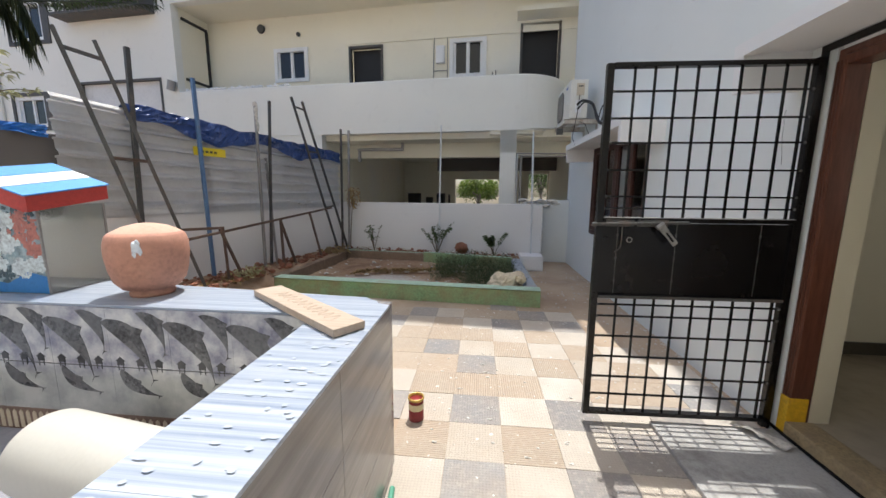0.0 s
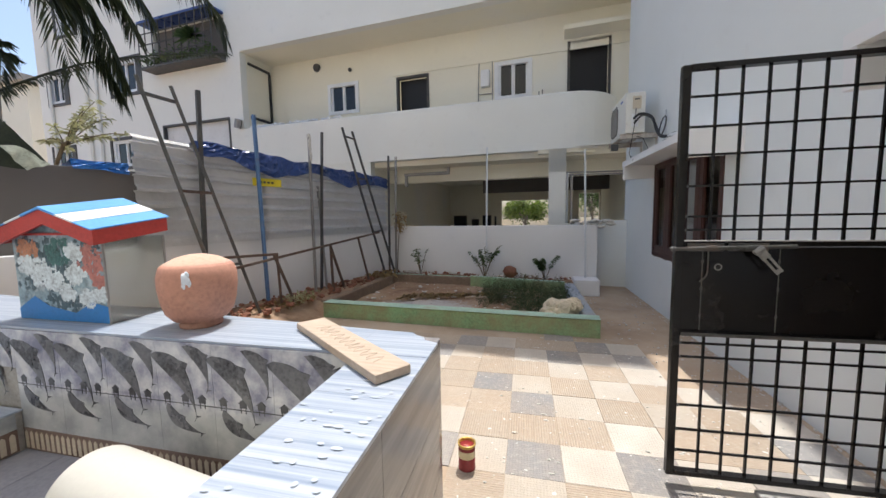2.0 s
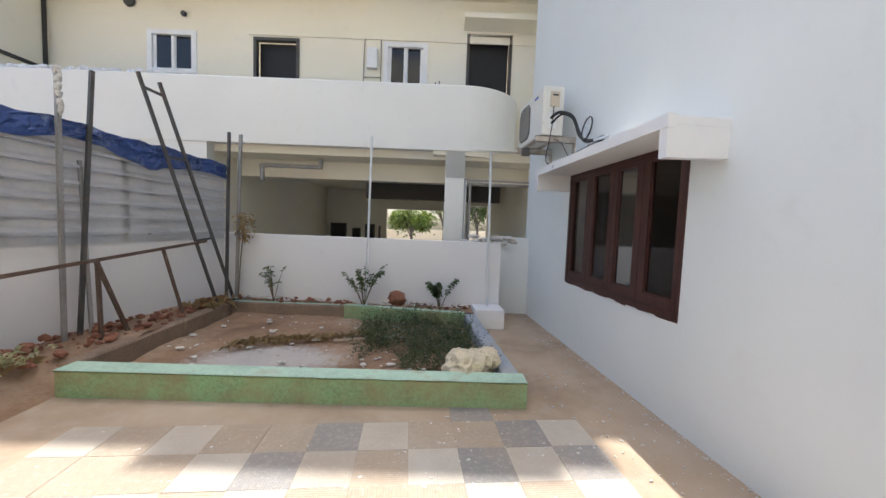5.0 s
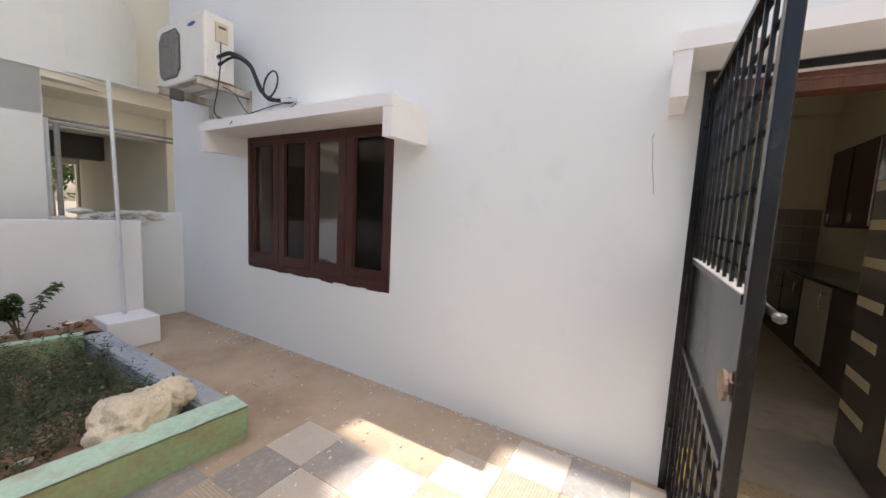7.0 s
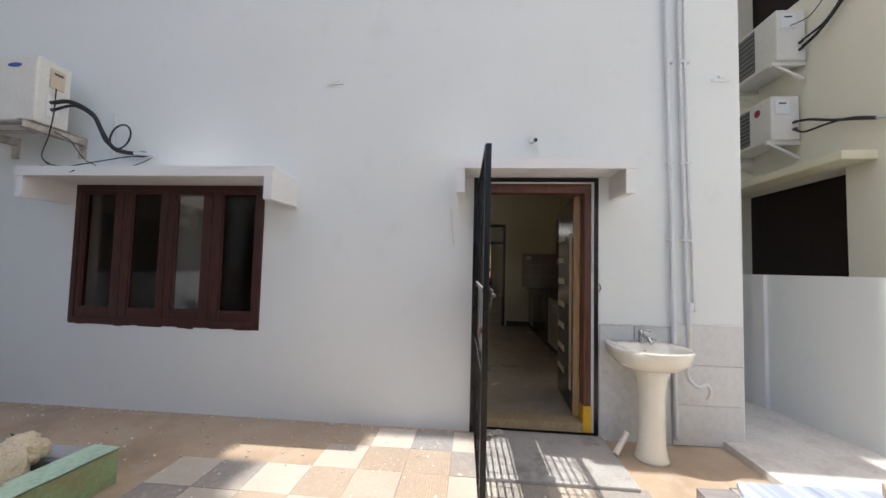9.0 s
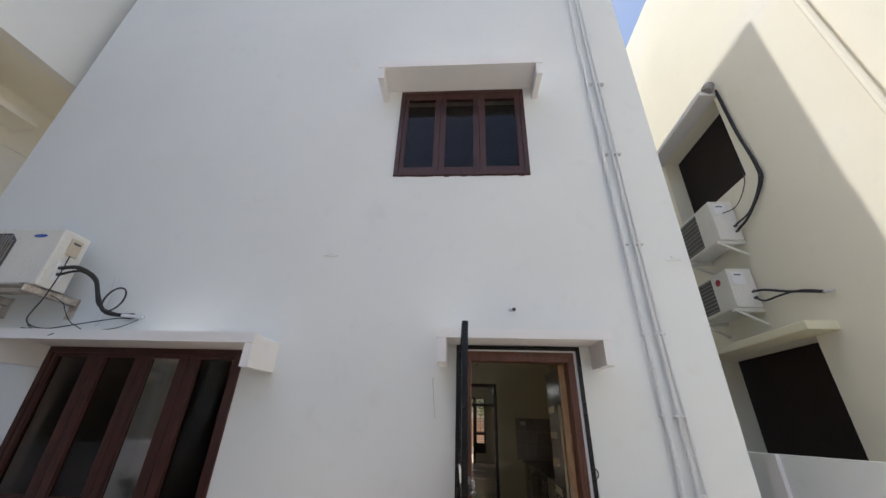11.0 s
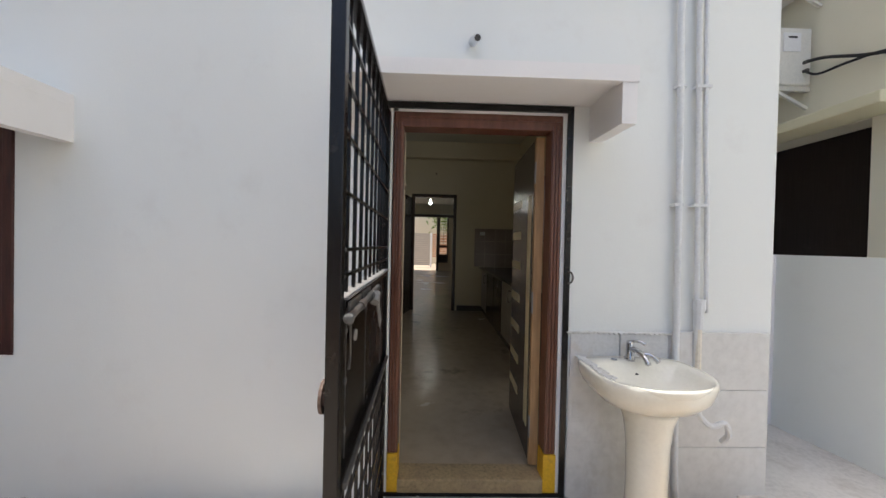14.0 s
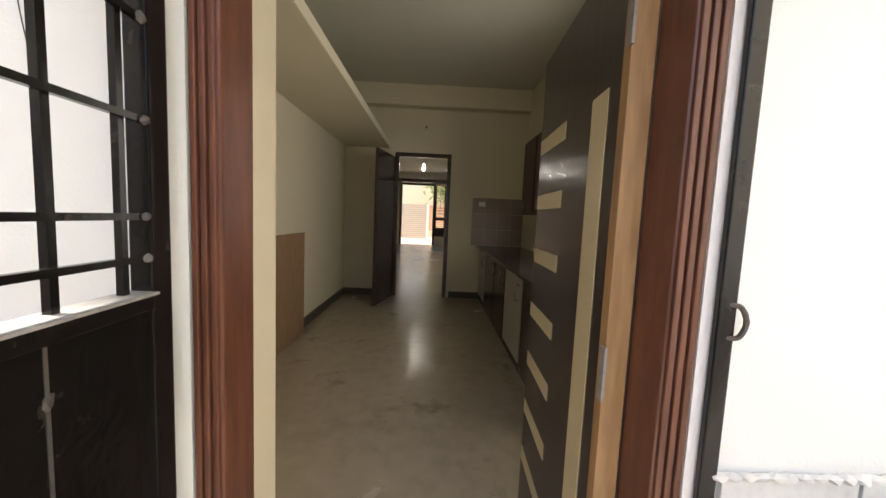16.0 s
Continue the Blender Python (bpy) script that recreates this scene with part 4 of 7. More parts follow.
for a, b in ((0.57, 0.72), (0.74, 0.9)):
    part("strap", box(bmesh.new(), a, b, GY - 0.03, GY - 0.022, 1.2, 1.238, bevel=0.002), M["darksteel"], bolt, "steel strap behind the bolt")
# slotted hasp: an outline with a long slot, hanging from the bolt
HASP = Matrix.Translation((0.85, GY - 0.058, 1.205)) @ Matrix.Rotation(radians(-40), 4, "Y") @ Matrix.Diagonal((0.8, 0.8, 0.72, 1))
hb = bmesh.new()
for a0, a1, c0, c1 in ((-0.024, 0.024, -0.06, 0.0), (-0.02, -0.007, -0.15, -0.06), (0.007, 0.02, -0.15, -0.06), (-0.02, 0.02, -0.178, -0.15)):
    box(hb, a0, a1, -0.003, 0.003, c0, c1, m=HASP, bevel=0.001)
rod(hb, HASP @ Vector((-0.026, 0.008, 0.004)), HASP @ Vector((0.026, 0.008, 0.004)), 0.014, 10)
part("hasp", hb, M["greysteel"], bolt, "grey steel slotted hasp hanging from the bolt")
for x in (0.645, 0.96, 1.4):
    part("seam", box(bmesh.new(), x - 0.0022, x + 0.0022, GY - 0.0055, GY - 0.004, 0.815, 1.215), M["darksteel"], gate, "welded sheet seam")
    for z in (0.89, 1.02, 1.15):
        part("rivet", blob(bmesh.new(), (x, GY - 0.0045, z), (0.007, 0.005, 0.012), 0.5, 1), M["darksteel"], gate)
# flat lock eye with a bent rod below it
hb = bmesh.new()
tube(hb, [(0.665, GY - 0.01, 1.205), (0.665, GY - 0.012, 1.11), (0.655, GY - 0.014, 1.075), (0.63, GY - 0.016, 1.055)], 0.0036, 6, 4)
part("latch", hb, M["darksteel"], gate, "bent steel latch rod")
hb = bmesh.new()
extrude_outline(hb, [(0, -0.022), (0.036, -0.022)] + [(0.036 + 0.022 * math.cos(a), 0.022 * math.sin(a)) for a in [math.pi * (k / 10 - 0.5) for k in range(1, 10)]] + [(0.036, 0.022), (0, 0.022)], 0.005, Matrix.Translation((0.67, GY - 0.016, 1.125)))
plate = part("lock_eye", hb, M["black"], gate, "rounded steel lock eye")
hb = bmesh.new()
tube(hb, [(0.706 + 0.014 * math.cos(a), GY - 0.018, 1.125 + 0.014 * math.sin(a)) for a in [2 * math.pi * k / 10 for k in range(11)]], 0.003, 5, 2)
part("eye_rim", hb, M["greysteel"], plate)
hb = bmesh.new()
bmesh.ops.create_cone(hb, cap_ends=True, segments=16, radius1=0.04, radius2=0.04, depth=0.008, matrix=pose(0.57, GY + 0.03, 1.01, 90))
box(hb, 0.54, 0.61, GY + 0.004, GY + 0.035, 1.0, 1.03)
part("lock_plate", hb, M["rust"], gate, "rusty padlock plate")
for z in (0.3, 1.1, 1.93):
    hb = box(bmesh.new(), GX1 - 0.012, HX - 0.018, GY - 0.004, GY + 0.03, z - 0.04, z + 0.04, bevel=0.003)
    rod(hb, (GX1 + 0.002, GY + 0.02, z - 0.06), (GX1 + 0.002, GY + 0.02, z + 0.06), 0.013)
    part("hinge", hb, M["black"], gate)
gate.matrix_basis = pose(1.59, 1.724, 0.05, 0, 0, 1.6)
rag = thing("plastic_rag", (1.44, 1.66, 0.03), "scrap of white plastic at the foot of the gate", "rag")
bm = grid(bmesh.new(), [(1.37, 1.7, 0.036), (1.45, 1.74, 0.036), (1.6, 1.53, 0.036), (1.52, 1.49, 0.036)], 10, 22, lambda p, s, t: Vector((0.012 * noise.noise(p * 14), 0.02 * noise.noise(p * 9), 0.035 * abs(noise.noise(p * 17)))))
part("scrap", bm, M["litter"], rag, "", True)

# ---- things on the house wall ----
ac = thing("air_conditioner", (1.32, 5.9, 2.48), "old white outdoor air-conditioner unit on wall brackets", "air conditioner")
part("casing", box(bmesh.new(), 1.19, 1.45, 5.45, 6.34, 2.5, 3.06, bevel=0.018), M["acwhite"], ac)
gb = bmesh.new()
octo = [(-0.2, -0.15), (-0.13, -0.22), (0.13, -0.22), (0.2, -0.15), (0.2, 0.15), (0.13, 0.22), (-0.13, 0.22), (-0.2, 0.15)]
extrude_outline(gb, octo, 0.012, Matrix(((0, 1, 0, 1.18), (-1, 0, 0, 6.08), (0, 0, 1, 2.78), (0, 0, 0, 1))))
grille = part("grille", gb, M["acdark"], ac, "dark fan grille")
for k in range(13):
    y = 5.9 + 0.03 * k
    h = 0.2 if 0 < k < 12 else 0.15
    part("slat", box(bmesh.new(), 1.172, 1.18, y - 0.004, y + 0.004, 2.78 - h, 2.78 + h), M["greysteel"], grille)
lg = bmesh.new()
bmesh.ops.create_circle(lg, cap_ends=True, segments=24, radius=1, matrix=Matrix.Translation((1.187, 5.66, 2.98)) @ Matrix(((0, 0, 1, 0), (0.07, 0, 0, 0), (0, 0.018, 0, 0), (0, 0, 0, 1))))
part("badge", lg, M["logoblue"], ac, "small blue oval badge")
part("cover", box(bmesh.new(), 1.28, 1.39, 5.438, 5.452, 2.83, 3.0, bevel=0.004), M["acbeige"], ac, "beige terminal cover")
part("cover_slot", box(bmesh.new(), 1.305, 1.37, 5.434, 5.44, 2.95, 2.968), M["acdark"], ac)
for x, z in ((1.3, 2.7), (1.31, 2.64)):
    part("valve", rod(bmesh.new(), (x, 5.45, z), (x, 5.42, z), 0.016, 8), M["darksteel"], ac)
for y in (5.49, 6.2):
    bb = box(bmesh.new(), 1.13, HX, y - 0.028, y - 0.022, 2.425, 2.492)
    box(bb, 1.13, HX, y - 0.028, y + 0.03, 2.486, 2.492)
    box(bb, 1.13, HX, y - 0.028, y + 0.03, 2.425, 2.43)
    part("bracket", bb, M["rustpaint"], ac, "pale painted steel channel with rust")
    part("wall_plate", box(bmesh.new(), HX - 0.012, HX, y - 0.04, y + 0.04, 2.3, 2.5, bevel=0.002), M["rustpaint"], ac)
for x in (1.2, 1.4):
    part("tray_plank", box(bmesh.new(), x, x + 0.07, 5.44, 6.3, 2.492, 2.5, bevel=0.002), M["rustpaint"], ac, "rusted tray strip under the unit")
part("bracket_stub", box(bmesh.new(), 1.1, 1.2, 5.85, 5.9, 2.33, 2.425, bevel=0.004), M["darksteel"], ac)
part("valve_plate", box(bmesh.new(), 1.27, 1.36, 5.444, 5.45, 2.58, 2.76, bevel=0.002), M["whiteboard"], ac)
part("conduit", rod(bmesh.new(), (HX - 0.012, 5.17, 2.25), (HX - 0.012, 5.17, 2.72), 0.013, 8), M["pvc"], ac, "white plastic conduit on the wall")
cb = bmesh.new()
tube(cb, [(1.33, 5.43, 2.45), (1.4, 5.36, 2.4), (1.42, 5.32, 2.33), (1.44, 5.25, 2.24), (1.46, 5.18, 2.2), (1.5, 5.12, 2.16)], 0.004, 5)
tube(cb, [(1.26, 5.4, 2.16), (1.24, 5.3, 2.12), (1.22, 5.2, 2.1), (1.21, 5.12, 2.06), (1.2, 5.05, 2.08)], 0.004, 5)
tube(cb, [(1.24, 5.42, 2.13), (1.3, 5.2, 2.13), (1.36, 5.0, 2.14), (1.5, 4.85, 2.2), (HX, 4.78, 2.31)], 0.004, 5)
part("wire", cb, M["rubber"], ac, "tangled thin black wires")
cb = bmesh.new()
tube(cb, [(1.3, 5.42, 2.7), (1.34, 5.3, 2.72), (1.45, 5.22, 2.66), (1.5, 5.16, 2.5), (1.52, 5.05, 2.36), (1.58, 4.92, 2.34), (HX, 4.82, 2.34)], 0.018)
tube(cb, [(1.31, 5.42, 2.64), (1.37, 5.3, 2.7), (1.46, 5.2, 2.62), (1.5, 5.12, 2.42), (1.56, 4.98, 2.35), (HX, 4.84, 2.36)], 0.012)
part("pipe", cb, M["rubber"], ac, "black insulated pipe bundle")
cb = bmesh.new()
ring = [(1.53 + 0.02 * math.sin(a), 5.02 + 0.1 * math.cos(a), 2.48 + 0.12 * math.sin(a)) for a in [2 * math.pi * k / 12 for k in range(13)]]
tube(cb, ring, 0.008, 6, 3)
part("cable_loop", cb, M["rubber"], ac, "coiled black cable")
cb = bmesh.new()
tube(cb, [(1.32, 5.43, 2.83), (1.3, 5.41, 2.6), (1.27, 5.4, 2.4), (1.25, 5.42, 2.2), (1.3, 5.3, 2.14), (1.4, 5.15, 2.2), (1.55, 4.95, 2.3), (HX, 4.85, 2.32)], 0.005, 5)
part("wire", cb, M["rubber"], ac)
part("pipe_end", rod(bmesh.new(), (1.56, 4.9, 2.335), (1.6, 4.72, 2.33), 0.016, 8), M["pvc"], ac)

cam_eye = thing("bullet_camera", (1.58, 1.288, 2.446), "small white bullet camera on the wall over the door", "security camera")
part("mount", rod(bmesh.new(), (HX, 1.288, 2.455), (HX - 0.03, 1.288, 2.455), 0.022, 12), M["pvc"], cam_eye)
part("barrel", rod(bmesh.new(), (HX - 0.02, 1.288, 2.45), (HX - 0.1, 1.275, 2.425), 0.021, 14), M["pvc"], cam_eye)
part("lens", rod(bmesh.new(), (HX - 0.1, 1.275, 2.425), (HX - 0.104, 1.2744, 2.4238), 0.016, 12), M["ink"], cam_eye, "dark glass lens")
for y, z in ((3.03, 2.99), (-0.235, 2.955)):
    hk = thing("wall_bracket", (HX, y, z), "small painted-over bracket on the house wall", "bracket", "painted brackets on the wall")
    part("plate", box(bmesh.new(), HX - 0.014, HX, y - 0.07, y + 0.07, z - 0.012, z + 0.008, bevel=0.003), M["house"], hk)
    part("tab", box(bmesh.new(), HX - 0.02, HX, y - 0.02, y + 0.02, z + 0.008, z + 0.03, bevel=0.003), M["house"], hk)
wr = thing("loose_wire", (HX, 1.95, 1.9), "thin loose wire hanging on the wall by the door", "wire")
cb = bmesh.new()
tube(cb, [(HX - 0.003, 1.958, 1.86), (HX - 0.003, 1.968, 1.83), (HX - 0.003, 1.96, 1.78), (HX - 0.006, 1.955, 1.7), (HX - 0.005, 1.94, 1.6), (HX - 0.004, 1.937, 1.55)], 0.001, 5)
part("strand", cb, M["ink"], wr)

# pipes
for y, r, z0, z1 in ((0.165, 0.017, 0.05, 9.5), (0.065, 0.014, 0.62, 9.5), (0.025, 0.012, 1.05, 9.5)):
    pp = thing("wall_pipe", (1.585, y, z0), "white plastic pipe running up the house wall", "pipe", "pipes beside the basin")
    cb = bmesh.new()
    tube(cb, [(1.59, y - 0.02, z0), (1.59, y - 0.005, z0 + 0.6), (1.59, y + 0.012, 2.0), (1.59, y + 0.035, 3.2), (1.59, y + 0.06, 6), (1.59, y + 0.06, z1)], r, 8, 5)
    part("run", cb, M["pvc"], pp, "", True)
    for z in (1.62, 2.25, 3.1, 4.2, 5.3):
        part("clip", box(bmesh.new(), 1.575, HX, y + 0.01 - r - 0.004, y + 0.014 + r + 0.006, z - 0.007, z + 0.007), M["pvc"], pp)
pj = thing("pipe_coupling", (1.585, 0.04, 1.09), "white pipe coupling above the basin tiles", "pipe fitting")
part("collar", rod(bmesh.new(), (1.588, 0.045, 1.06), (1.588, 0.045, 1.12), 0.03, 10), M["pvc"], pj)
part("sleeve", rod(bmesh.new(), (1.588, 0.045, 0.96), (1.588, 0.045, 1.06), 0.024, 10), M["pvc"], pj)
part("drop", rod(bmesh.new(), (1.586, 0.045, 0.7), (1.588, 0.045, 0.96), 0.017, 10), M["pvcdirty"], pj)

# tile band and cement patch behind the basin
band = thing("tile_band", (HX, 0.2, 0.6), "pale grey ceramic tiles and cement behind the basin", "tiles", "", "structure")
tb = mesh_of("wall_tile", box(bmesh.new(), -0.012, 0.0, 0.002, 0.266, 0, 0.235, bevel=0.002), M["tilebase"])
for k in range(2):
    piece("wall_tile", tb, Matrix.Translation((HX, 0.46 - 0.272 * k, 0.685)), band)
tb2 = mesh_of("wall_tile_large", box(bmesh.new(), -0.022, 0.0, -0.36, 0.17, 0.0, 0.31, bevel=0.004), M["patch"])
for k in range(3):
    piece("wall_tile_large", tb2, Matrix.Translation((HX, 0.0, 0.005 + 0.312 * k)), band)
pb = grid(bmesh.new(), [(HX - 0.004, 0.73, 0.0), (HX - 0.004, 0.18, 0.0), (HX - 0.004, 0.18, 0.69), (HX - 0.004, 0.73, 0.69)], 26, 30, lambda p, s, t: Vector((-0.004 - 0.012 * abs(noise.noise(p * 9)), 0, 0)))
part("cement_patch", pb, M["patch"], band, "rough cement patch")
bm = bmesh.new()
for k in range(40):
    t = k / 39
    blob(bm, (HX - 0.01, 0.735 - 1.08 * t, 0.925 + 0.008 * noise.noise(Vector((k, 0, 0)))), (0.012, 0.022, 0.009), 0.6, 1)
part("mortar_edge", bm, M["patch"], band)

# ---- wash basin ----
basin = thing("wash_basin", (1.3, 0.46, 0.0), "stained ivory ceramic wash basin on a pedestal", "wash basin")
bm = bmesh.new()


def rim(k, n, s, shift, z):
    """A point of the basin's outline: square against the wall, round in front."""
    a = 2 * math.pi * k / n
    c, d = math.cos(a), math.sin(a)
    p = 0.36 if c > 0 else 0.95
    sx = abs(c) ** p * (1 if c > 0 else -1)
    sy = abs(d) ** (0.62 if c > 0 else 0.85) * (1 if d > 0 else -1)
    return Vector((1.375 + shift + s * (0.238 if c > 0 else 0.235) * sx, 0.443 + s * 0.282 * sy, z))


levels = [(0.36, 0.0, 0.63), (0.5, 0.0, 0.64), (0.76, 0.0, 0.67), (0.92, 0.0, 0.715), (0.985, 0.0, 0.76), (1.0, 0.0, 0.785), (0.99, 0.0, 0.798), (0.96, 0.0, 0.803), (0.84, -0.045, 0.8), (0.8, -0.055, 0.79), (0.74, -0.06, 0.765), (0.6, -0.06, 0.725), (0.35, -0.055, 0.7), (0.08, -0.055, 0.695)]
N = 56
rings = [[bm.verts.new(rim(k, N, *lv)) for k in range(N)] for lv in levels]
for a, b in zip(rings, rings[1:]):
    for k in range(N):
        bm.faces.new([a[k], a[(k + 1) % N], b[(k + 1) % N], b[k]])
bm.faces.new(rings[0][::-1])
bm.faces.new(rings[-1])
part("bowl", bm, M["ceramic"], basin, "", True)
part("pedestal", lathe(bmesh.new(), [(0.125, 0), (0.125, 0.02), (0.112, 0.05), (0.1, 0.15), (0.096, 0.3), (0.1, 0.5), (0.115, 0.62), (0.135, 0.68), (0.135, 0.7)], pose(1.36, 0.445, 0) @ Matrix.Diagonal((0.9, 0.93, 0.93, 1)), 32), M["ceramic"], basin, "", True)
part("drain", lathe(bmesh.new(), [(0.034, 0), (0.034, 0.006), (0.026, 0.009), (0.02, 0.004), (0.002, 0.003)], Matrix.Translation((1.32, 0.435, 0.697)), 20), M["chrome"], basin, "dull metal drain")
part("overflow", rod(bmesh.new(), (1.5, 0.435, 0.748), (1.478, 0.435, 0.743), 0.011, 12), M["ink"], basin)
tap = part("tap", lathe(bmesh.new(), [(0.026, 0), (0.026, 0.012), (0.02, 0.02), (0.018, 0.09), (0.014, 0.1)], Matrix.Translation((1.55, 0.435, 0.8)), 16), M["chrome"], basin, "dull chrome tap", True)
tb = bmesh.new()
tube(tb, [(1.54, 0.435, 0.862), (1.5, 0.425, 0.862), (1.45, 0.415, 0.842), (1.425, 0.41, 0.815)], 0.014, 8)
part("spout", tb, M["chrome"], tap, "", True)
tb = bmesh.new()
tube(tb, [(1.55, 0.435, 0.895), (1.525, 0.405, 0.905), (1.5, 0.38, 0.893)], 0.008, 8)
part("lever", tb, M["chrome"], tap, "", True)
tb = bmesh.new()
tube(tb, [(1.5, 0.41, 0.85), (1.475, 0.365, 0.845), (1.455, 0.34, 0.818)], 0.011, 8)
part("side_spout", tb, M["chrome"], tap, "", True)
bm = bmesh.new()
for k in range(140):
    a = random.uniform(0, 1)
    blob(bm, (1.6 - 0.33 * a + random.uniform(-0.015, 0.015), 0.69 - 0.02 * a + random.uniform(-0.025, 0.015), 0.803), (0.009, 0.009, 0.004), 0.6, 1)
part("tap_hole_cover", rod(bmesh.new(), (1.545, 0.52, 0.801), (1.545, 0.52, 0.805), 0.016, 14), M["chrome"], basin, "flat steel cover of the spare tap hole")
part("plaster_crust", bm, M["patch"], basin, "crust of plaster crumbs on the rim")
ho = thing("waste_hose", (1.4, 0.2, 0.5), "frayed white waste hose behind the basin", "hose")
cb = bmesh.new()
tube(cb, [(1.45, 0.14, 0.66), (1.47, 0.12, 0.56), (1.46, 0.06, 0.5), (1.45, 0.0, 0.52), (1.46, -0.03, 0.46), (1.5, -0.03, 0.4)], 0.014, 7)
tube(cb, [(1.45, 0.14, 0.66), (1.5, 0.15, 0.75)], 0.012, 7)
part("run", cb, M["pvc"], ho)
ho = thing("drain_stub", (1.38, 0.66, 0.03), "short white drain stub at the pedestal foot", "pipe")
part("elbow", tube(bmesh.new(), [(1.4, 0.6, 0.16), (1.37, 0.65, 0.1), (1.33, 0.71, 0.03)], 0.022, 8), M["pvcdirty"], ho)


# ---- neighbour beyond the passage ----
bm = panel(bmesh.new(), [-7, 14], [0, 9.5], [(2.5, 4.1, 1.3, 2.47), (2.5, 4.0, 4.6, 6.0)], Matrix.Translation((0, -2.0, 0)) @ Matrix.Diagonal((1, -1, 1, 1)), 0.25)
structure("wall_neighbour", bm, M["cream"], "cream plastered wall of the neighbouring house")
# one sheet backs both openings, their dark depth put into its colour
structure("wall_neighbour_room", box(bmesh.new(), 2.3, 4.3, -2.4, -2.32, 1.2, 6.2), M["curtain"], "near-black brown sheet that paints the dark depth of the openings", "curtain")
bm = box(bmesh.new(), 2.2, 4.35, -2.0, -1.68, 2.47, 2.56, bevel=0.012)
structure("canopy_neighbour", bm, M["yellowish"], "pale yellow sunshade of the neighbouring house", "sunshade")
bm = box(bmesh.new(), 2.42, 4.1, -2.0, -1.75, 6.0, 6.08, bevel=0.01)
structure("canopy_neighbour_upper", bm, M["white"], "white sunshade over the upper opening", "sunshade")
bm = panel(bmesh.new(), [-5, 14], [0, 1.36], [], NEXT, 0.12)
structure("wall_passage", bm, M["house"], "white plastered passage boundary wall")
structure("pilaster", box(bmesh.new(), 2.42, 2.56, 0.12, 0.16, 0, 1.36, m=NEXT), M["white"], "pale pilaster on the passage wall", "pilaster")


def outdoor_unit(x0, x1, z0, z1, label, badge):
    """A neighbour's air-conditioner: casing, dark grille, cover, bracket and cables."""
    u = thing("air_conditioner", ((x0 + x1) / 2, -1.85, z0), label, "air conditioner", "neighbour's air conditioners")
    part("casing", box(bmesh.new(), x0, x1, -1.97, -1.66, z0, z1, bevel=0.015), M["acwhite"], u)
    g = part("grille", box(bmesh.new(), x0 + 0.32, x1 - 0.03, -1.66, -1.652, z0 + 0.04, z1 - 0.04), M["acdark"], u, "dark fan grille")
    for k in range(9):
        z = z0 + 0.06 + k * (z1 - z0 - 0.12) / 8
        part("slat", box(bmesh.new(), x0 + 0.32, x1 - 0.03, -1.652, -1.646, z - 0.006, z + 0.006), M["greysteel"], g)
    part("cover", box(bmesh.new(), x0 - 0.01, x0, -1.86, -1.7, z1 - 0.22, z1 - 0.05, bevel=0.003), M["whiteboard"], u)
    part("cover_slot", box(bmesh.new(), x0 - 0.014, x0 - 0.009, -1.82, -1.74, z1 - 0.1, z1 - 0.085), M["ink"], u)
    for k in (0, 1):
        part("valve", rod(bmesh.new(), (x0, -1.9, z0 + 0.12 + 0.08 * k), (x0 - 0.04, -1.9, z0 + 0.12 + 0.08 * k), 0.016), M["darksteel"], u)
    if badge:
        bb = bmesh.new()
        bmesh.ops.create_cone(bb, cap_ends=True, segments=20, radius1=0.045, radius2=0.045, depth=0.004, matrix=pose(x0 + 0.2, -1.658, z1 - 0.13, 90))
        part("badge", bb, M["logored"], u, "round red badge")
    for k in (0, 1):
        x = x0 + 0.05 + k * (x1 - x0 - 0.1)
        bb = box(bmesh.new(), x - 0.02, x + 0.02, -2.0, -1.63, z0 - 0.045, z0, bevel=0.003)
        bar(bb, (x, -1.66, z0 - 0.03), (x, -1.99, z0 - 0.2), 0.025)
        part("bracket", bb, M["acwhite"], u, "white steel bracket")
    return u


up = outdoor_unit(2.86, 3.66, 3.82, 4.42, "white outdoor air-conditioner unit high on the neighbour wall", False)
lo = outdoor_unit(2.96, 3.76, 2.93, 3.45, "white outdoor air-conditioner unit with a red badge", True)
bm = bmesh.new()
tube(bm, [(2.82, -1.9, 3.95), (2.6, -1.93, 4.05), (2.3, -1.97, 4.35), (2.27, -1.97, 4.6), (2.33, -1.97, 5.1), (2.36, -1.97, 5.7), (2.38, -1.97, 6.05)], 0.015)
tube(bm, [(2.82, -1.9, 4.03), (2.58, -1.94, 4.1), (2.33, -1.97, 4.38), (2.3, -1.97, 4.65), (2.36, -1.97, 5.2), (2.4, -1.97, 6.0)], 0.011)
part("pipe", bm, M["rubber"], up, "black insulated pipes up the wall")
bm = bmesh.new()
tube(bm, [(2.85, -1.8, 4.22), (2.7, -1.9, 4.25), (2.52, -1.96, 4.5), (2.5, -1.97, 4.8)], 0.006, 5)
part("wire", bm, M["rubber"], up)
bm = bmesh.new()
tube(bm, [(2.95, -1.9, 3.13), (2.8, -1.92, 3.1), (2.55, -1.95, 2.99), (2.35, -1.96, 2.92), (2.17, -1.97, 2.85)], 0.015)
tube(bm, [(2.95, -1.9, 3.05), (2.85, -1.92, 2.98), (2.65, -1.95, 2.98), (2.4, -1.96, 2.95), (2.17, -1.97, 2.86)], 0.011)
part("pipe", bm, M["rubber"], lo, "black insulated pipes along the wall")
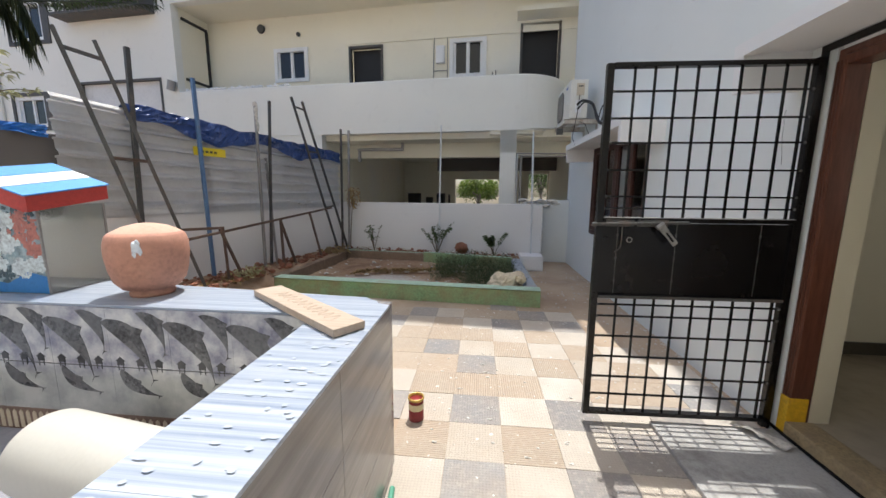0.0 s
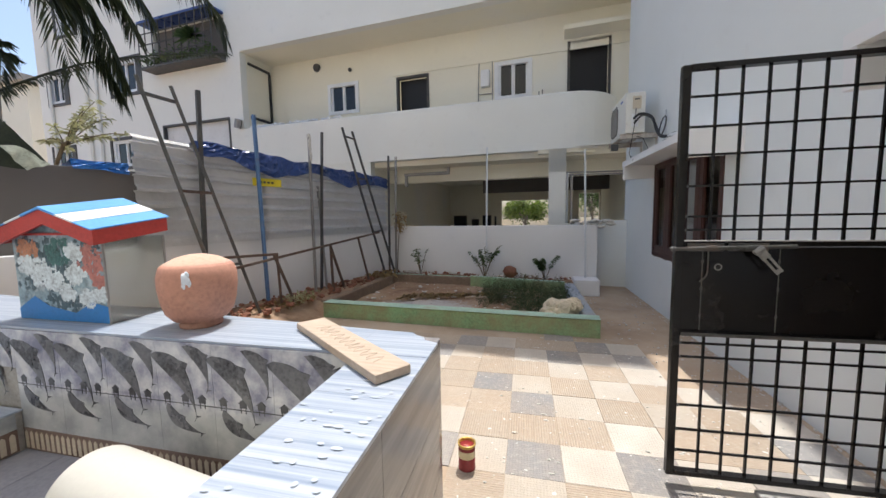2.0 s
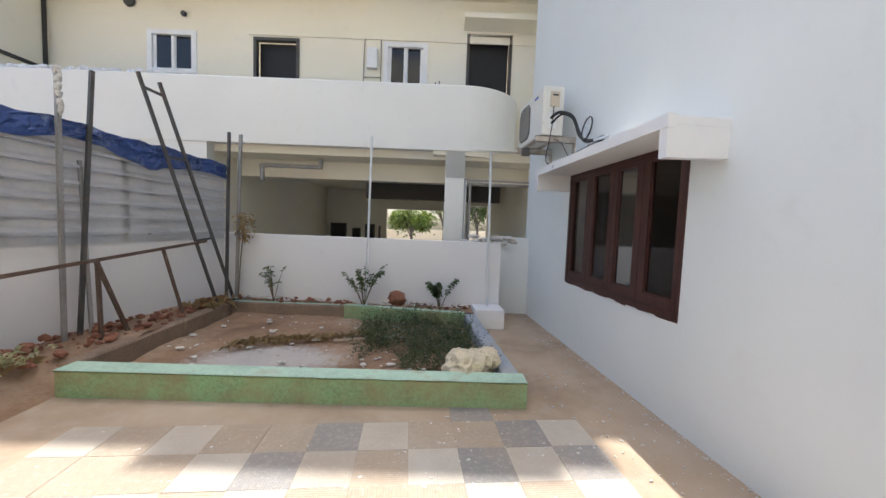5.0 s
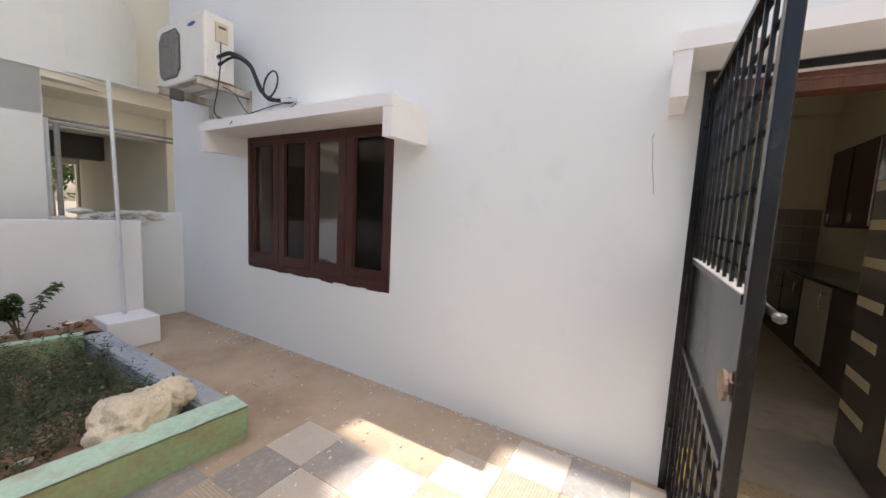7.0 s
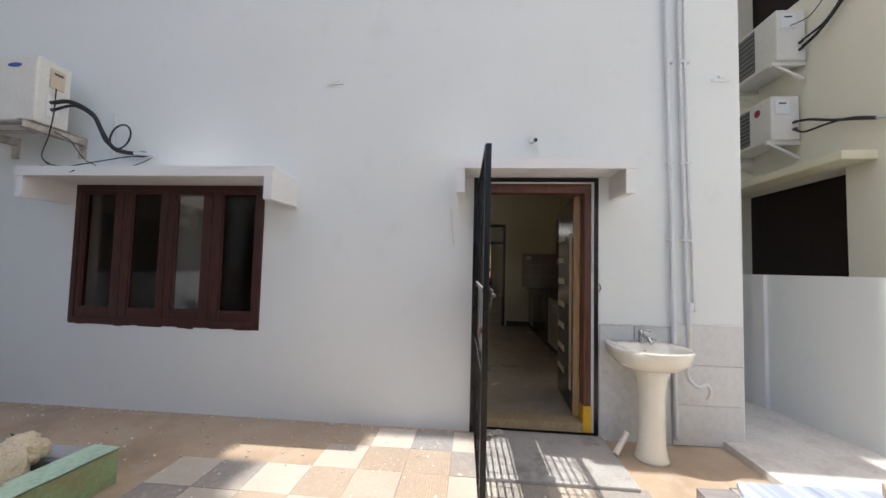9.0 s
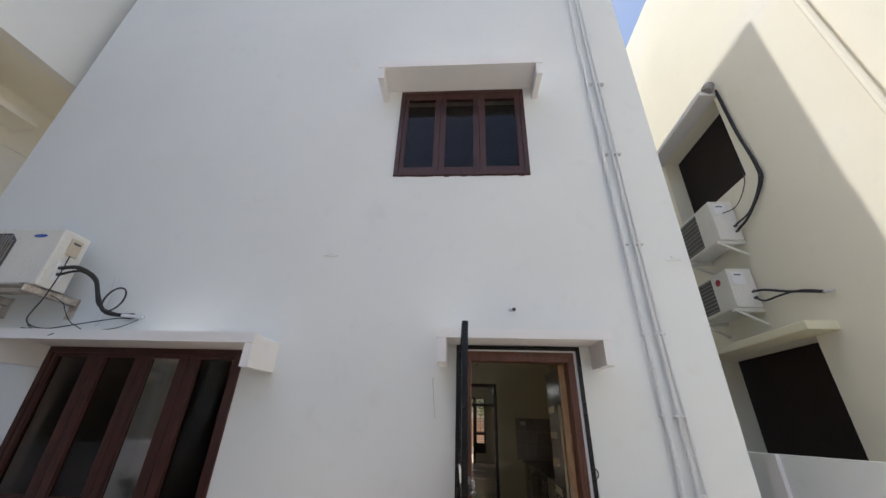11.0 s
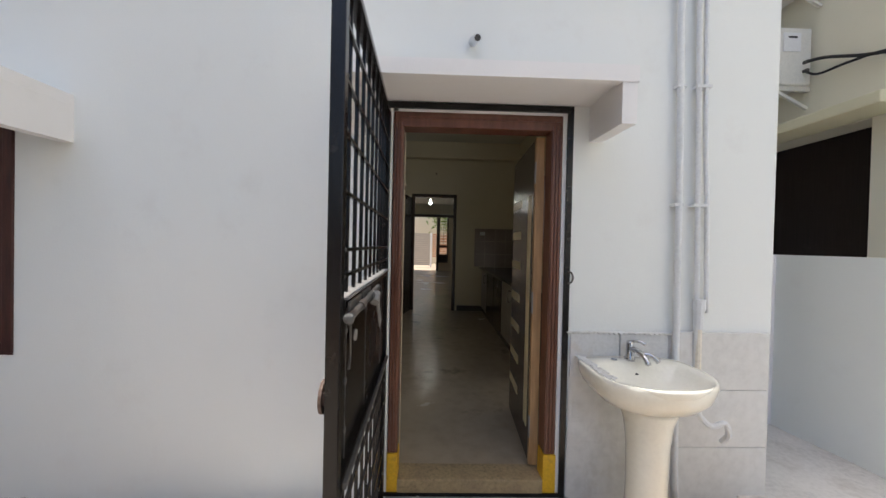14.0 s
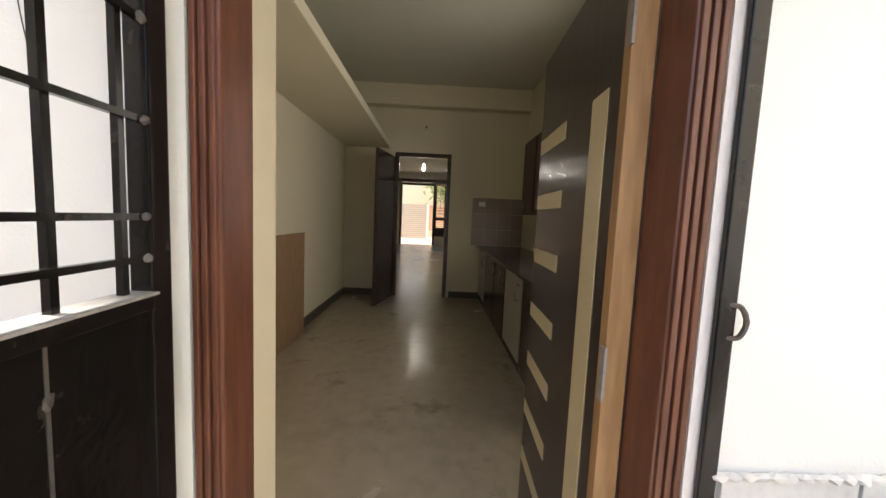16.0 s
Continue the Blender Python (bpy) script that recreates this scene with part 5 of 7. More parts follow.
part("pipe_end", rod(bmesh.new(), (2.18, -1.97, 2.855), (2.08, -1.975, 2.83), 0.014), M["pvc"], lo)
el = thing("wall_lamp", (2.38, -1.93, 6.1), "grey bulkhead lamp on the neighbour wall", "lamp")
part("shade", lathe(bmesh.new(), [(0.03, 0.08), (0.07, 0.04), (0.08, -0.06), (0.06, -0.1)], pose(2.4, -1.9, 6.14, 30), 16), M["greysteel"], el)
dp = thing("drain_pipe", (1.0, -1.95, 0), "cream drain pipe on the neighbour wall", "pipe")
part("run", tube(bmesh.new(), [(1.15, -1.94, 9.4), (1.0, -1.94, 6.0), (0.8, -1.94, 1.4)], 0.035, 8), M["cream"], dp)

# ---- back wall, fence wall ----
BT = 1.17
bm = box(bmesh.new(), -4.25, 0, 0, 0.13, 0, BT, m=BACK, bevel=0.012)
structure("wall_back", bm, M["white"], "white plastered low boundary wall")
bm = box(bmesh.new(), -13.0, 0.05, 0, 0.13, 0, 1.1, m=FENCE, bevel=0.012)
structure("wall_fence", bm, M["white"], "white plastered low wall under the sheet fence")
structure("wall_grey", box(bmesh.new(), -13.0, -4.0, 0.13, 0.33, 0, 1.93, m=FENCE, bevel=0.01), M["greycement"], "bare dark grey cement wall")
structure("wall_back_far", box(bmesh.new(), 0.4, 2.6, -0.45, -0.3, 0, 1.24, m=FAR, bevel=0.01), M["house"], "low white wall beyond the gap")


def fence_sheet(s0, s1, lap):
    """One corrugated sheet with horizontal ribs; the top falls gently towards the corner."""
    bm = bmesh.new()
    prof = []
    ribs = 7
    for k in range(ribs):
        b = k / ribs
        prof += [(b, 0.0), (b + 0.48 / ribs, 0.0), (b + 0.481 / ribs, 0.03), (b + 0.6 / ribs, 0.03), (b + 0.601 / ribs, -0.05), (b + 0.76 / ribs, -0.05), (b + 0.97 / ribs, -0.006)]
    prof.append((1.0, 0.0))
    rows = []
    n = 6
    for i in range(n + 1):
        s = s0 + (s1 - s0) * i / n
        top = 2.13 + (2.31 - 2.13) * (-s / 4.3)
        rows.append([bm.verts.new(FENCE @ Vector((s, -0.012 - lap + d + 0.006 * noise.noise(Vector((s * 2, f * 4, 1))), 1.08 + f * (top - 1.08)))) for f, d in prof])
    for a, b in zip(rows, rows[1:]):
        for k in range(len(prof) - 1):
            bm.faces.new([a[k], b[k], b[k + 1], a[k + 1]])
    ext = bmesh.ops.solidify(bm, geom=bm.faces[:], thickness=0.003)
    return bm


fence = thing("sheet_fence", (-3.7, 4.8, 1.1), "grey ribbed metal sheet fence standing on the low wall", "fence")
for s0, s1, lap in ((-4.3, -2.75, 0.0), (-2.83, -1.35, 0.006), (-1.43, 0.0, 0.0)):
    part("sheet", fence_sheet(s0, s1, lap), M["sheet"], fence)
for s in (-3.7, -2.4, -1.1):
    part("post", box(bmesh.new(), s - 0.02, s + 0.02, 0.02, 0.06, 1.1, 2.1, m=FENCE), M["greysteel"], fence)
lab = thing("yellow_label", (-3.8, 4.45, 1.9), "yellow sticker with a worn dark line of print on the fence", "sticker")
part("sheet", box(bmesh.new(), -3.0, -2.55, -0.082, -0.08, 1.84, 1.95, m=FENCE), M["yellow"], lab)
for k in range(4):
    part("print", box(bmesh.new(), -2.9 + 0.06 * k, -2.86 + 0.06 * k, -0.0845, -0.082, 1.88, 1.91, m=FENCE), M["ink"], lab)


def draped(s0, s1, ztop, drop, name, label, mat, front=-0.06, back=0.08):
    """A crumpled tarpaulin hung over the top of a wall."""
    bm = bmesh.new()
    n, k = int((s1 - s0) * 26), 14
    rows = []
    for i in range(n + 1):
        s = s0 + (s1 - s0) * i / n
        row = []
        for j in range(k + 1):
            f = j / k
            t = ztop(s)
            d = drop * (0.75 + 0.5 * noise.noise(Vector((s * 1.3, 3, 0))))
            if f < 0.6:
                z, y = t - d * (1 - f / 0.6), front
            else:
                z, y = t - 0.3 * d * (f - 0.6) / 0.4, front + (back - front) * (f - 0.6) / 0.4
            w = Vector((s * 5, f * 4, 7))
            row.append(bm.verts.new(FENCE @ Vector((s + 0.02 * noise.noise(w * 1.7), y - 0.05 * abs(noise.noise(w)) - 0.035 * abs(noise.noise(w * 3.1)), z + 0.035 * noise.noise(w * 0.9 + Vector((4, 4, 4)))))))
        rows.append(row)
    for a, b in zip(rows, rows[1:]):
        for j in range(k):
            bm.faces.new([a[j], b[j], b[j + 1], a[j + 1]])
    t = thing(name, FENCE @ Vector(((s0 + s1) / 2, 0, ztop((s0 + s1) / 2))), label, "tarpaulin")
    part("sheet", bm, mat, t)


draped(-3.72, -0.05, lambda s: 2.17 + 0.185 * (-s / 4.3), 0.3, "blue_tarpaulin", "crumpled dark blue tarpaulin hung over the fence", M["tarp"], -0.085)
draped(-4.75, -4.3, lambda s: 1.99, 0.12, "bright_tarpaulin", "bright blue tarpaulin lying on the cement wall", M["brighttarp"], 0.1, 0.4)


# ---- poles, ladders and the lying frame by the fence ----
def fpt(s, off, z):
    return FENCE @ Vector((s, -off, z))


def bpt(u, off, z):
    return BACK @ Vector((u, -off, z))


def pole(p, q, w, mat, label, group="poles along the boundary"):
    t = thing("pole", p, label, "pole", group)
    part("shaft", bar(bmesh.new(), p, q, w, bevel=0.003), mat, t)
    return t


pole(fpt(-3.72, 0.1, 0.0), fpt(-3.63, 0.1, 2.92), 0.045, M["darksteel"], "dark steel post standing before the fence")
pole(fpt(-2.92, 0.15, 0.0), fpt(-2.97, 0.15, 2.78), 0.04, M["bluepole"], "blue painted steel pole before the fence")
p4 = pole(fpt(-2.07, 0.15, 0.1), fpt(-2.06, 0.15, 2.66), 0.035, M["greysteel"], "grey steel pole with a rag on its tip")
bm = bmesh.new()
for k in range(6):
    blob(bm, fpt(-2.06, 0.15 + 0.006 * k, 2.66 - 0.07 * k), (0.035 - 0.003 * k, 0.03, 0.05), 0.5, 1)
part("rag", bm, M["litter"], p4, "pale rag tied to the tip")
pole(fpt(-1.93, 0.12, 0.1), fpt(-1.76, 0.12, 2.78), 0.035, M["darksteel"], "dark steel pole before the fence")
pole(fpt(-1.86, 0.18, 0.1), fpt(-1.84, 0.05, 1.9), 0.03, M["greysteel"], "thin grey pole before the fence")
pole(bpt(-4.01, 0.15, 0.1), bpt(-3.96, 0.15, 2.61), 0.035, M["darksteel"], "dark steel pole in the corner")
pole(bpt(-3.86, 0.15, 0.1), bpt(-3.79, 0.15, 2.58), 0.038, M["greysteel"], "grey steel pole in the corner")
for u0, u1, z in ((-1.94, -1.9, 2.61), (-0.18, -0.225, 2.44)):
    t = thing("pole", bpt(u0, 0.15, 0.1), "thin white pipe standing in the planting strip", "pole", "white pipes in the strip")
    part("shaft", rod(bmesh.new(), bpt(u0, 0.15, 0.1), bpt(u1, 0.15, z), 0.017, 8), M["pvc"], t)


def ladder(a0, a1, b0, b1, rungs, w, label):
    t = thing("ladder", a0, label, "ladder", "ladders leaning on the fence")
    part("rail", bar(bmesh.new(), a0, a1, w, w * 0.8, 0.003), M["darksteel"], t)
    part("rail", bar(bmesh.new(), b0, b1, w, w * 0.8, 0.003), M["darksteel"], t)
    for f, mat in rungs:
        part("rung", bar(bmesh.new(), Vector(a0).lerp(Vector(a1), f), Vector(b0).lerp(Vector(b1), f), w * 0.7), M[mat], t)


ladder(fpt(-3.66, 0.55, 0.05), fpt(-4.26, 0.18, 2.88), fpt(-3.28, 0.55, 0.05), fpt(-3.95, 0.18, 2.86), ((0.94, "darksteel"), (0.585, "rust"), (0.28, "darksteel")), 0.045, "dark steel ladder leaning on the fence")
ladder(fpt(-0.45, 0.35, 0.1), fpt(-1.4, 0.22, 2.92), fpt(-0.17, 0.35, 0.15), fpt(-1.16, 0.22, 2.9), ((0.95, "darksteel"), (0.7, "darksteel"), (0.35, "darksteel")), 0.036, "narrow dark steel ladder in the far corner")
fr2 = thing("steel_frame", fpt(-2.5, 0.5, 0.1), "rusty angle-steel frame lying along the fence", "steel frame")
for a, b, w in (((-3.95, 0.45, 0.94), (-2.95, 0.45, 0.9), 0.032), ((-3.9, 0.52, 0.76), (-0.68, 0.36, 1.08), 0.03), ((-3.85, 0.5, 0.05), (-3.88, 0.48, 0.93), 0.03), ((-2.72, 0.5, 0.1), (-3.02, 0.47, 0.9), 0.03), ((-2.95, 0.48, 0.1), (-2.97, 0.46, 0.9), 0.03),
                ((-1.7, 0.45, 0.12), (-1.98, 0.42, 0.94), 0.032), ((-1.95, 0.42, 0.12), (-1.97, 0.42, 0.94), 0.03), ((-1.05, 0.42, 0.12), (-1.28, 0.38, 1.0), 0.028)):
    part("member", bar(bmesh.new(), fpt(*a), fpt(*b), w), M["rust"], fr2)

# ---- planting bed ----
FRc, FLc, BLc, BRc = Vector((0.63, 3.9, 0)), Vector((-2.92, 4.16, 0)), Vector((-2.78, 6.72, 0)), Vector((0.62, 6.02, 0))


def kerb(name, p, q, width, z0, z1, mat, label, topmat=None, seg=10):
    """A kerb from p to q, its width to the left of the way, with slightly uneven edges and a painted top."""
    p, q = Vector(p), Vector(q)
    d = (q - p).normalized()
    left = Vector((-d.y, d.x, 0))
    n = max(4, int((q - p).length * 10))
    bm = bmesh.new()
    rows = []
    for i in range(n + 1):
        c = p.lerp(q, i / n)
        j = [0.006 * noise.noise(c * 4 + Vector((k * 5, 0, 0))) for k in range(4)]
        rows.append([bm.verts.new(c + left * w + Vector((0, 0, z))) for w, z in ((j[0], z0), (j[0], z1 - 0.015 + j[1]), (0.015, z1 + j[2]), (width - 0.015, z1 + j[3]), (width, z1 - 0.015 + j[1]), (width, z0))])
    for a, b in zip(rows, rows[1:]):
        for k in range(5):
            bm.faces.new([a[k], b[k], b[k + 1], a[k + 1]])
    bm.faces.new(rows[0])
    bm.faces.new(rows[-1][::-1])
    bmesh.ops.recalc_face_normals(bm, faces=bm.faces)
    ob = structure(name, bm, mat, label, "kerb")
    if topmat:
        tb = bmesh.new()
        rr = []
        for i in range(n + 1):
            c = p.lerp(q, i / n)
            e = 0.012 * noise.noise(c * 6)
            rr.append([tb.verts.new(c + left * w + Vector((0, 0, z1 + 0.005))) for w in (0.012 + max(0, e), width - 0.012)])
        for a, b in zip(rr, rr[1:]):
            tb.faces.new([a[0], b[0], b[1], a[1]])
        bmesh.ops.recalc_face_normals(tb, faces=tb.faces)
        part("paint_top", tb, topmat, ob)
    return ob


kerb("kerb_front", FRc, FLc, -0.16, 0, 0.21, M["greenkerb"], "green painted low kerb, cracked and stained", M["palegreen"])
kerb("kerb_right", FRc + Vector((0, 0.16, 0)), BRc, 0.16, 0, 0.205, M["bluekerb"], "kerb with worn grey-blue paint", M["bluekerb"])
kerb("kerb_left", FLc + Vector((0, 0.16, 0)), BLc, 0.14, 0, 0.2, M["brownkerb"], "soil-stained brown kerb")
kerb("kerb_rear", BRc + Vector((-0.15, 0.02, 0)), Vector((-1.15, 6.42, 0)), 0.12, 0, 0.24, M["greenkerb"], "green painted rear kerb", M["palegreen"])
kerb("kerb_rear_left", Vector((-1.15, 6.5, 0)), BLc + Vector((0, -0.06, 0)), 0.1, 0, 0.21, M["brownkerb"], "soil-stained rear kerb", M["palegreen"])
structure("kerb_block", box(bmesh.new(), 0.62, 1.02, 6.02, 6.4, 0, 0.27, bevel=0.015), M["white"], "white plastered end block of the planting strip", "kerb")


def soil_lift(amount, base):
    return lambda p, s, t: Vector((0, 0, base + amount * (noise.noise(p * 1.6) + 0.45 * noise.noise(p * 5) + 0.25 * noise.noise(p * 14))))


bm = grid(bmesh.new(), [(-2.82, 4.2, 0), (0.5, 3.98, 0), (0.5, 6.1, 0), (-2.72, 6.65, 0)], 90, 60, soil_lift(0.03, 0.06))
tagged(part("bed_soil", bm, M["soil"], smooth=True), "dry trodden red-brown soil in the bed", "soil", "", "structure")
bm = grid(bmesh.new(), [(-1.1, 6.5, 0), (1.0, 6.05, 0), (1.02, 6.42, 0), (-3.1, 6.97, 0)], 70, 12, soil_lift(0.04, 0.2))
tagged(part("strip_soil", bm, M["soil"], smooth=True), "loose soil in the strip along the back wall", "soil", "", "structure")
bm = grid(bmesh.new(), [(-2.9, 6.55, 0), (-1.0, 6.45, 0), (-1.0, 6.7, 0), (-3.0, 6.95, 0)], 40, 10, soil_lift(0.03, 0.18))
tagged(part("strip_soil_left", bm, M["soil"], smooth=True), "loose soil in the strip along the back wall", "soil", "", "structure")
bm = grid(bmesh.new(), [tuple(fpt(-5.3, 0.0, 0)), (-3.0, 1.6, 0), (-2.86, 6.8, 0), tuple(fpt(0, 0.0, 0))], 24, 70, lambda p, s, t: soil_lift(0.05, 0.19)(p, s, t) * (1 if t > 0.5 else min(1, (1 - s) * 2.2)))
tagged(part("fence_soil", bm, M["soil"], smooth=True), "heaped red soil and clods along the fence", "soil", "", "structure")

bm = bmesh.new()
for k in range(520):
    s, f = random.uniform(-4.7, -0.1), random.uniform(0.08, 0.75)
    r = random.choice((0.012, 0.018, 0.025, 0.03, 0.05))
    p = fpt(s, f, 0.2 + random.uniform(0, 0.05))
    if p.x < -2.95:
        blob(bm, p, (r, r * random.uniform(0.7, 1.2), r * 0.7), 0.5, 1)
for k in range(90):
    u = random.uniform(-3.9, -0.1)
    r = random.choice((0.015, 0.02, 0.035))
    blob(bm, bpt(u, random.uniform(0.05, 0.3), 0.24), (r, r, r * 0.7), 0.5, 1)
tagged(part("clods", bm, M["clod"]), "red clods and broken brick on the loose soil", "clods", "", "stuff")
bm = bmesh.new()
for k in range(170):
    p = Vector((random.uniform(-2.7, 0.4), random.uniform(4.1, 6.3), 0.085))
    r = random.choice((0.006, 0.008, 0.012, 0.018, 0.03))
    blob(bm, p, (r * random.uniform(1, 2), r, r * 0.5), 0.6, 1)
for k in range(26):
    blob(bm, bpt(random.uniform(-3.8, -0.2), random.uniform(0.1, 0.35), 0.26), (random.uniform(0.02, 0.07), 0.025, 0.012), 0.8, 1)
for k in range(90):
    blob(bm, (random.uniform(0.75, 1.55), random.uniform(2.0, 6.0), 0.004), (random.uniform(0.004, 0.012),) * 3, 0.6, 1)
for k in range(260):
    r = random.choice((0.003, 0.004, 0.006, 0.009))
    blob(bm, (random.uniform(-0.4, 1.5), random.uniform(1.2, 3.9), 0.008), (r * random.uniform(1, 2), r, r * 0.5), 0.6, 1)
for k in range(160):
    r = random.choice((0.004, 0.006, 0.01))
    blob(bm, (HX - abs(random.gauss(0, 0.05)) - 0.006, random.uniform(1.9, 6.1), 0.005), (r, r * 1.4, r * 0.7), 0.6, 1)
tagged(part("debris", bm, M["litter"]), "pale scraps and pebbles strewn over the soil", "debris", "", "stuff")
st = thing("stick", (-0.9, 5.25, 0.1), "pale broken batten lying in the bed", "stick")
part("batten", bar(bmesh.new(), (-1.1, 5.22, 0.1), (-0.75, 5.3, 0.105), 0.022), M["plank"], st)
rk = thing("round_stone", bpt(-1.47, 0.2, 0.3), "round red-brown stone on the planting strip", "stone")
part("lump", blob(bmesh.new(), bpt(-1.47, 0.2, 0.33), (0.13, 0.11, 0.1), 0.35, 3), M["clod"], rk, "", True)

sk = thing("sack", (0.2, 4.2, 0.1), "slumped beige woven sack on the bed kerb", "sack")
def cloth_lump(cx, cy, cz, rx, ry, rz, turn, seed):
    """A slumped piece of woven cloth: sharp folds, a flat underside."""
    bm = bmesh.new()
    c, d = math.cos(turn), math.sin(turn)
    for v in bmesh.ops.create_icosphere(bm, subdivisions=5, radius=1)["verts"]:
        q = v.co.copy()
        o = Vector((seed, 0, 0))
        k = 1 + 0.3 * noise.noise(q * 1.5 + o) + 0.3 * (0.35 - abs(noise.noise(q * 2.6 + o))) + 0.16 * (0.3 - abs(noise.noise(q * 6 + o))) + 0.04 * noise.noise(q * 15)
        x, y = rx * q.x * k, ry * q.y * k
        v.co = Vector((cx + c * x - d * y, cy + d * x + c * y, max(0.09, cz + rz * q.z * k)))
    return bm


part("bag", cloth_lump(0.22, 4.25, 0.2, 0.19, 0.16, 0.16, 0.35, 2.0), M["sack"], sk, "", True)
part("mouth", cloth_lump(0.38, 4.23, 0.29, 0.1, 0.09, 0.08, -0.3, 7.0), M["sack"], sk, "crumpled tied mouth", True)


def sapling(place, h, spread, count, label, bare=False):
    t = thing("sapling", place, label, "plant", "saplings in the strip")
    base = Vector(place)
    sb, lbm = bmesh.new(), bmesh.new()
    for k in range(7 if not bare else 11):
        a = random.uniform(0, 6.28)
        tip = base + Vector((spread * math.cos(a) * random.uniform(0.4, 1), spread * 0.6 * math.sin(a) * random.uniform(0.4, 1), h * random.uniform(0.65, 1)))
        mid = base.lerp(tip, 0.5) + Vector((0, 0, h * 0.14))
        tube(sb, [base, mid, tip], 0.006, 5, 4, 0.4)
        for c in range(count):
            f = random.uniform(0.35, 1)
            p = base.lerp(tip, f) + Vector((0, 0, h * 0.28 * 4 * f * (1 - f) * 0.5))
            d = Vector((random.uniform(-1, 1), random.uniform(-1, 1), random.uniform(-0.3, 0.6)))
            leaf_quad(lbm, p, d, random.uniform(0.03, 0.075), random.uniform(0.02, 0.04))
    part("stems", sb, M["stem"], t)
    part("foliage", lbm, M["leaf"], t, "small green leaves")


sapling(bpt(-3.27, 0.2, 0.2), 0.55, 0.2, 12, "thin sapling with few leaves by the back wall")
sapling(bpt(-1.93, 0.3, 0.2), 0.62, 0.34, 26, "tangled half-dry shrub by the back wall", True)
sapling(bpt(-0.85, 0.25, 0.2), 0.5, 0.28, 60, "leafy green sapling by the back wall")

bm = bmesh.new()
for k in range(1300):
    x = random.uniform(-0.85, 0.45)
    y = random.uniform(4.3, 6.05)
    if x < -0.35 and y < 4.6 + 0.6 * random.random() or noise.noise(Vector((x * 2.2, y * 2.2, 3))) < -0.25:
        continue
    base = Vector((x, y, 0.06))
    h = random.uniform(0.06, 0.26) * (1.25 if y > 5.4 else 1)
    lean = Vector((random.uniform(-0.1, 0.1), random.uniform(-0.1, 0.1), h))
    for c in range(11):
        p = base + lean * (c / 10)
        d = Vector((random.uniform(-1, 1), random.uniform(-1, 1), random.uniform(-0.2, 0.9)))
        leaf_quad(bm, p, d, random.uniform(0.025, 0.06), random.uniform(0.007, 0.016), 0.1)
tagged(part("weeds", bm, M["weed"]), "low grey-green weeds covering part of the bed", "weeds", "", "stuff")
bm = bmesh.new()
for k in range(60):
    t = k / 59
    c = Vector((-2.1 + 1.35 * t, 5.02 + 0.5 * t + 0.05 * math.sin(t * 6), 0.1))
    for e in (-1, 1):
        for q in range(3):
            leaf_quad(bm, c + Vector((random.uniform(-0.03, 0.03), 0, 0)), (random.uniform(-0.4, 0.8), e * random.uniform(0.4, 1.0), random.uniform(0.1, 0.8)), random.uniform(0.06, 0.14), 0.022, 0.35)
tube(bm, [(-2.1, 5.02, 0.1), (-1.4, 5.25, 0.12), (-0.75, 5.52, 0.1)], 0.005, 5)
tagged(part("dry_frond", bm, M["straw"]), "fallen dry brown frond on the soil", "frond", "", "stuff")
bm = bmesh.new()
for k in range(60):
    c = fpt(random.gauss(-0.55, 0.13), random.uniform(0.15, 0.4), 0.22)
    d = Vector((random.uniform(-1, 1), random.uniform(-1, 1), random.uniform(0.2, 1.2)))
    leaf_quad(bm, c, d, random.uniform(0.12, 0.3), 0.012, 0.5)
for k in range(70):
    c = fpt(random.uniform(-3.2, -2.6), random.uniform(0.3, 0.7), 0.2)
    d = Vector((random.uniform(-1, 1), random.uniform(-1, 1), random.uniform(0.0, 0.6)))
    leaf_quad(bm, c, d, random.uniform(0.08, 0.2), 0.03, 0.4)
tagged(part("dry_roots", bm, M["straw"]), "dry uprooted stems and straw on the soil", "straw", "", "stuff")
bm = bmesh.new()
for k in range(90):
    c = fpt(random.gauss(-2.75, 0.12), random.gauss(0.62, 0.06), 0.22 + random.random() * 0.1)
    leaf_quad(bm, c, (random.uniform(-1, 1), random.uniform(-1, 1), random.uniform(0, 1)), 0.08, 0.03, 0.2)
t = thing("low_plant", fpt(-2.75, 0.62, 0.2), "low yellow-green plant on the soil", "plant")
part("foliage", bm, M["palegreenleaf"], t)

# ---- tiled pool ----
PT = 0.872
pool = thing("tiled_pool", (-1.6, 0.2, 0), "low dry tiled pool with printed grey inner tiles", "pool", "", "structure")
part("wall_core", box(bmesh.new(), -0.775, -0.535, -2.4, 1.16, 0, PT - 0.012), M["concrete"], pool)
FLAT = Matrix(((1, 0, 0, 0), (0, 0, 1, 0), (0, 1, 0, PT - 0.014), (0, 0, 0, 1)))


def outer_edge(x):
    """The rear outer edge of the pool wall, in y, at x."""
    return 1.245 + 0.09 * (-0.66 - x)


part("wall_core_rear", extrude_outline(bmesh.new(), [(-4.6, 0.99), (-0.537, 0.99), (-0.537, 1.12), (-0.66, 1.215), (-4.6, outer_edge(-4.6) - 0.03)], -PT + 0.014, FLAT), M["concrete"], pool)
part("floor", box(bmesh.new(), -2.68, -0.775, -2.4, 0.99, 0.0, 0.22), M["concrete"], pool)
fl = mesh_of("pool_tile", box(bmesh.new(), 0.0006, 0.2994, 0.0006, 0.2994, 0, 0.008), M["poolfloor"])
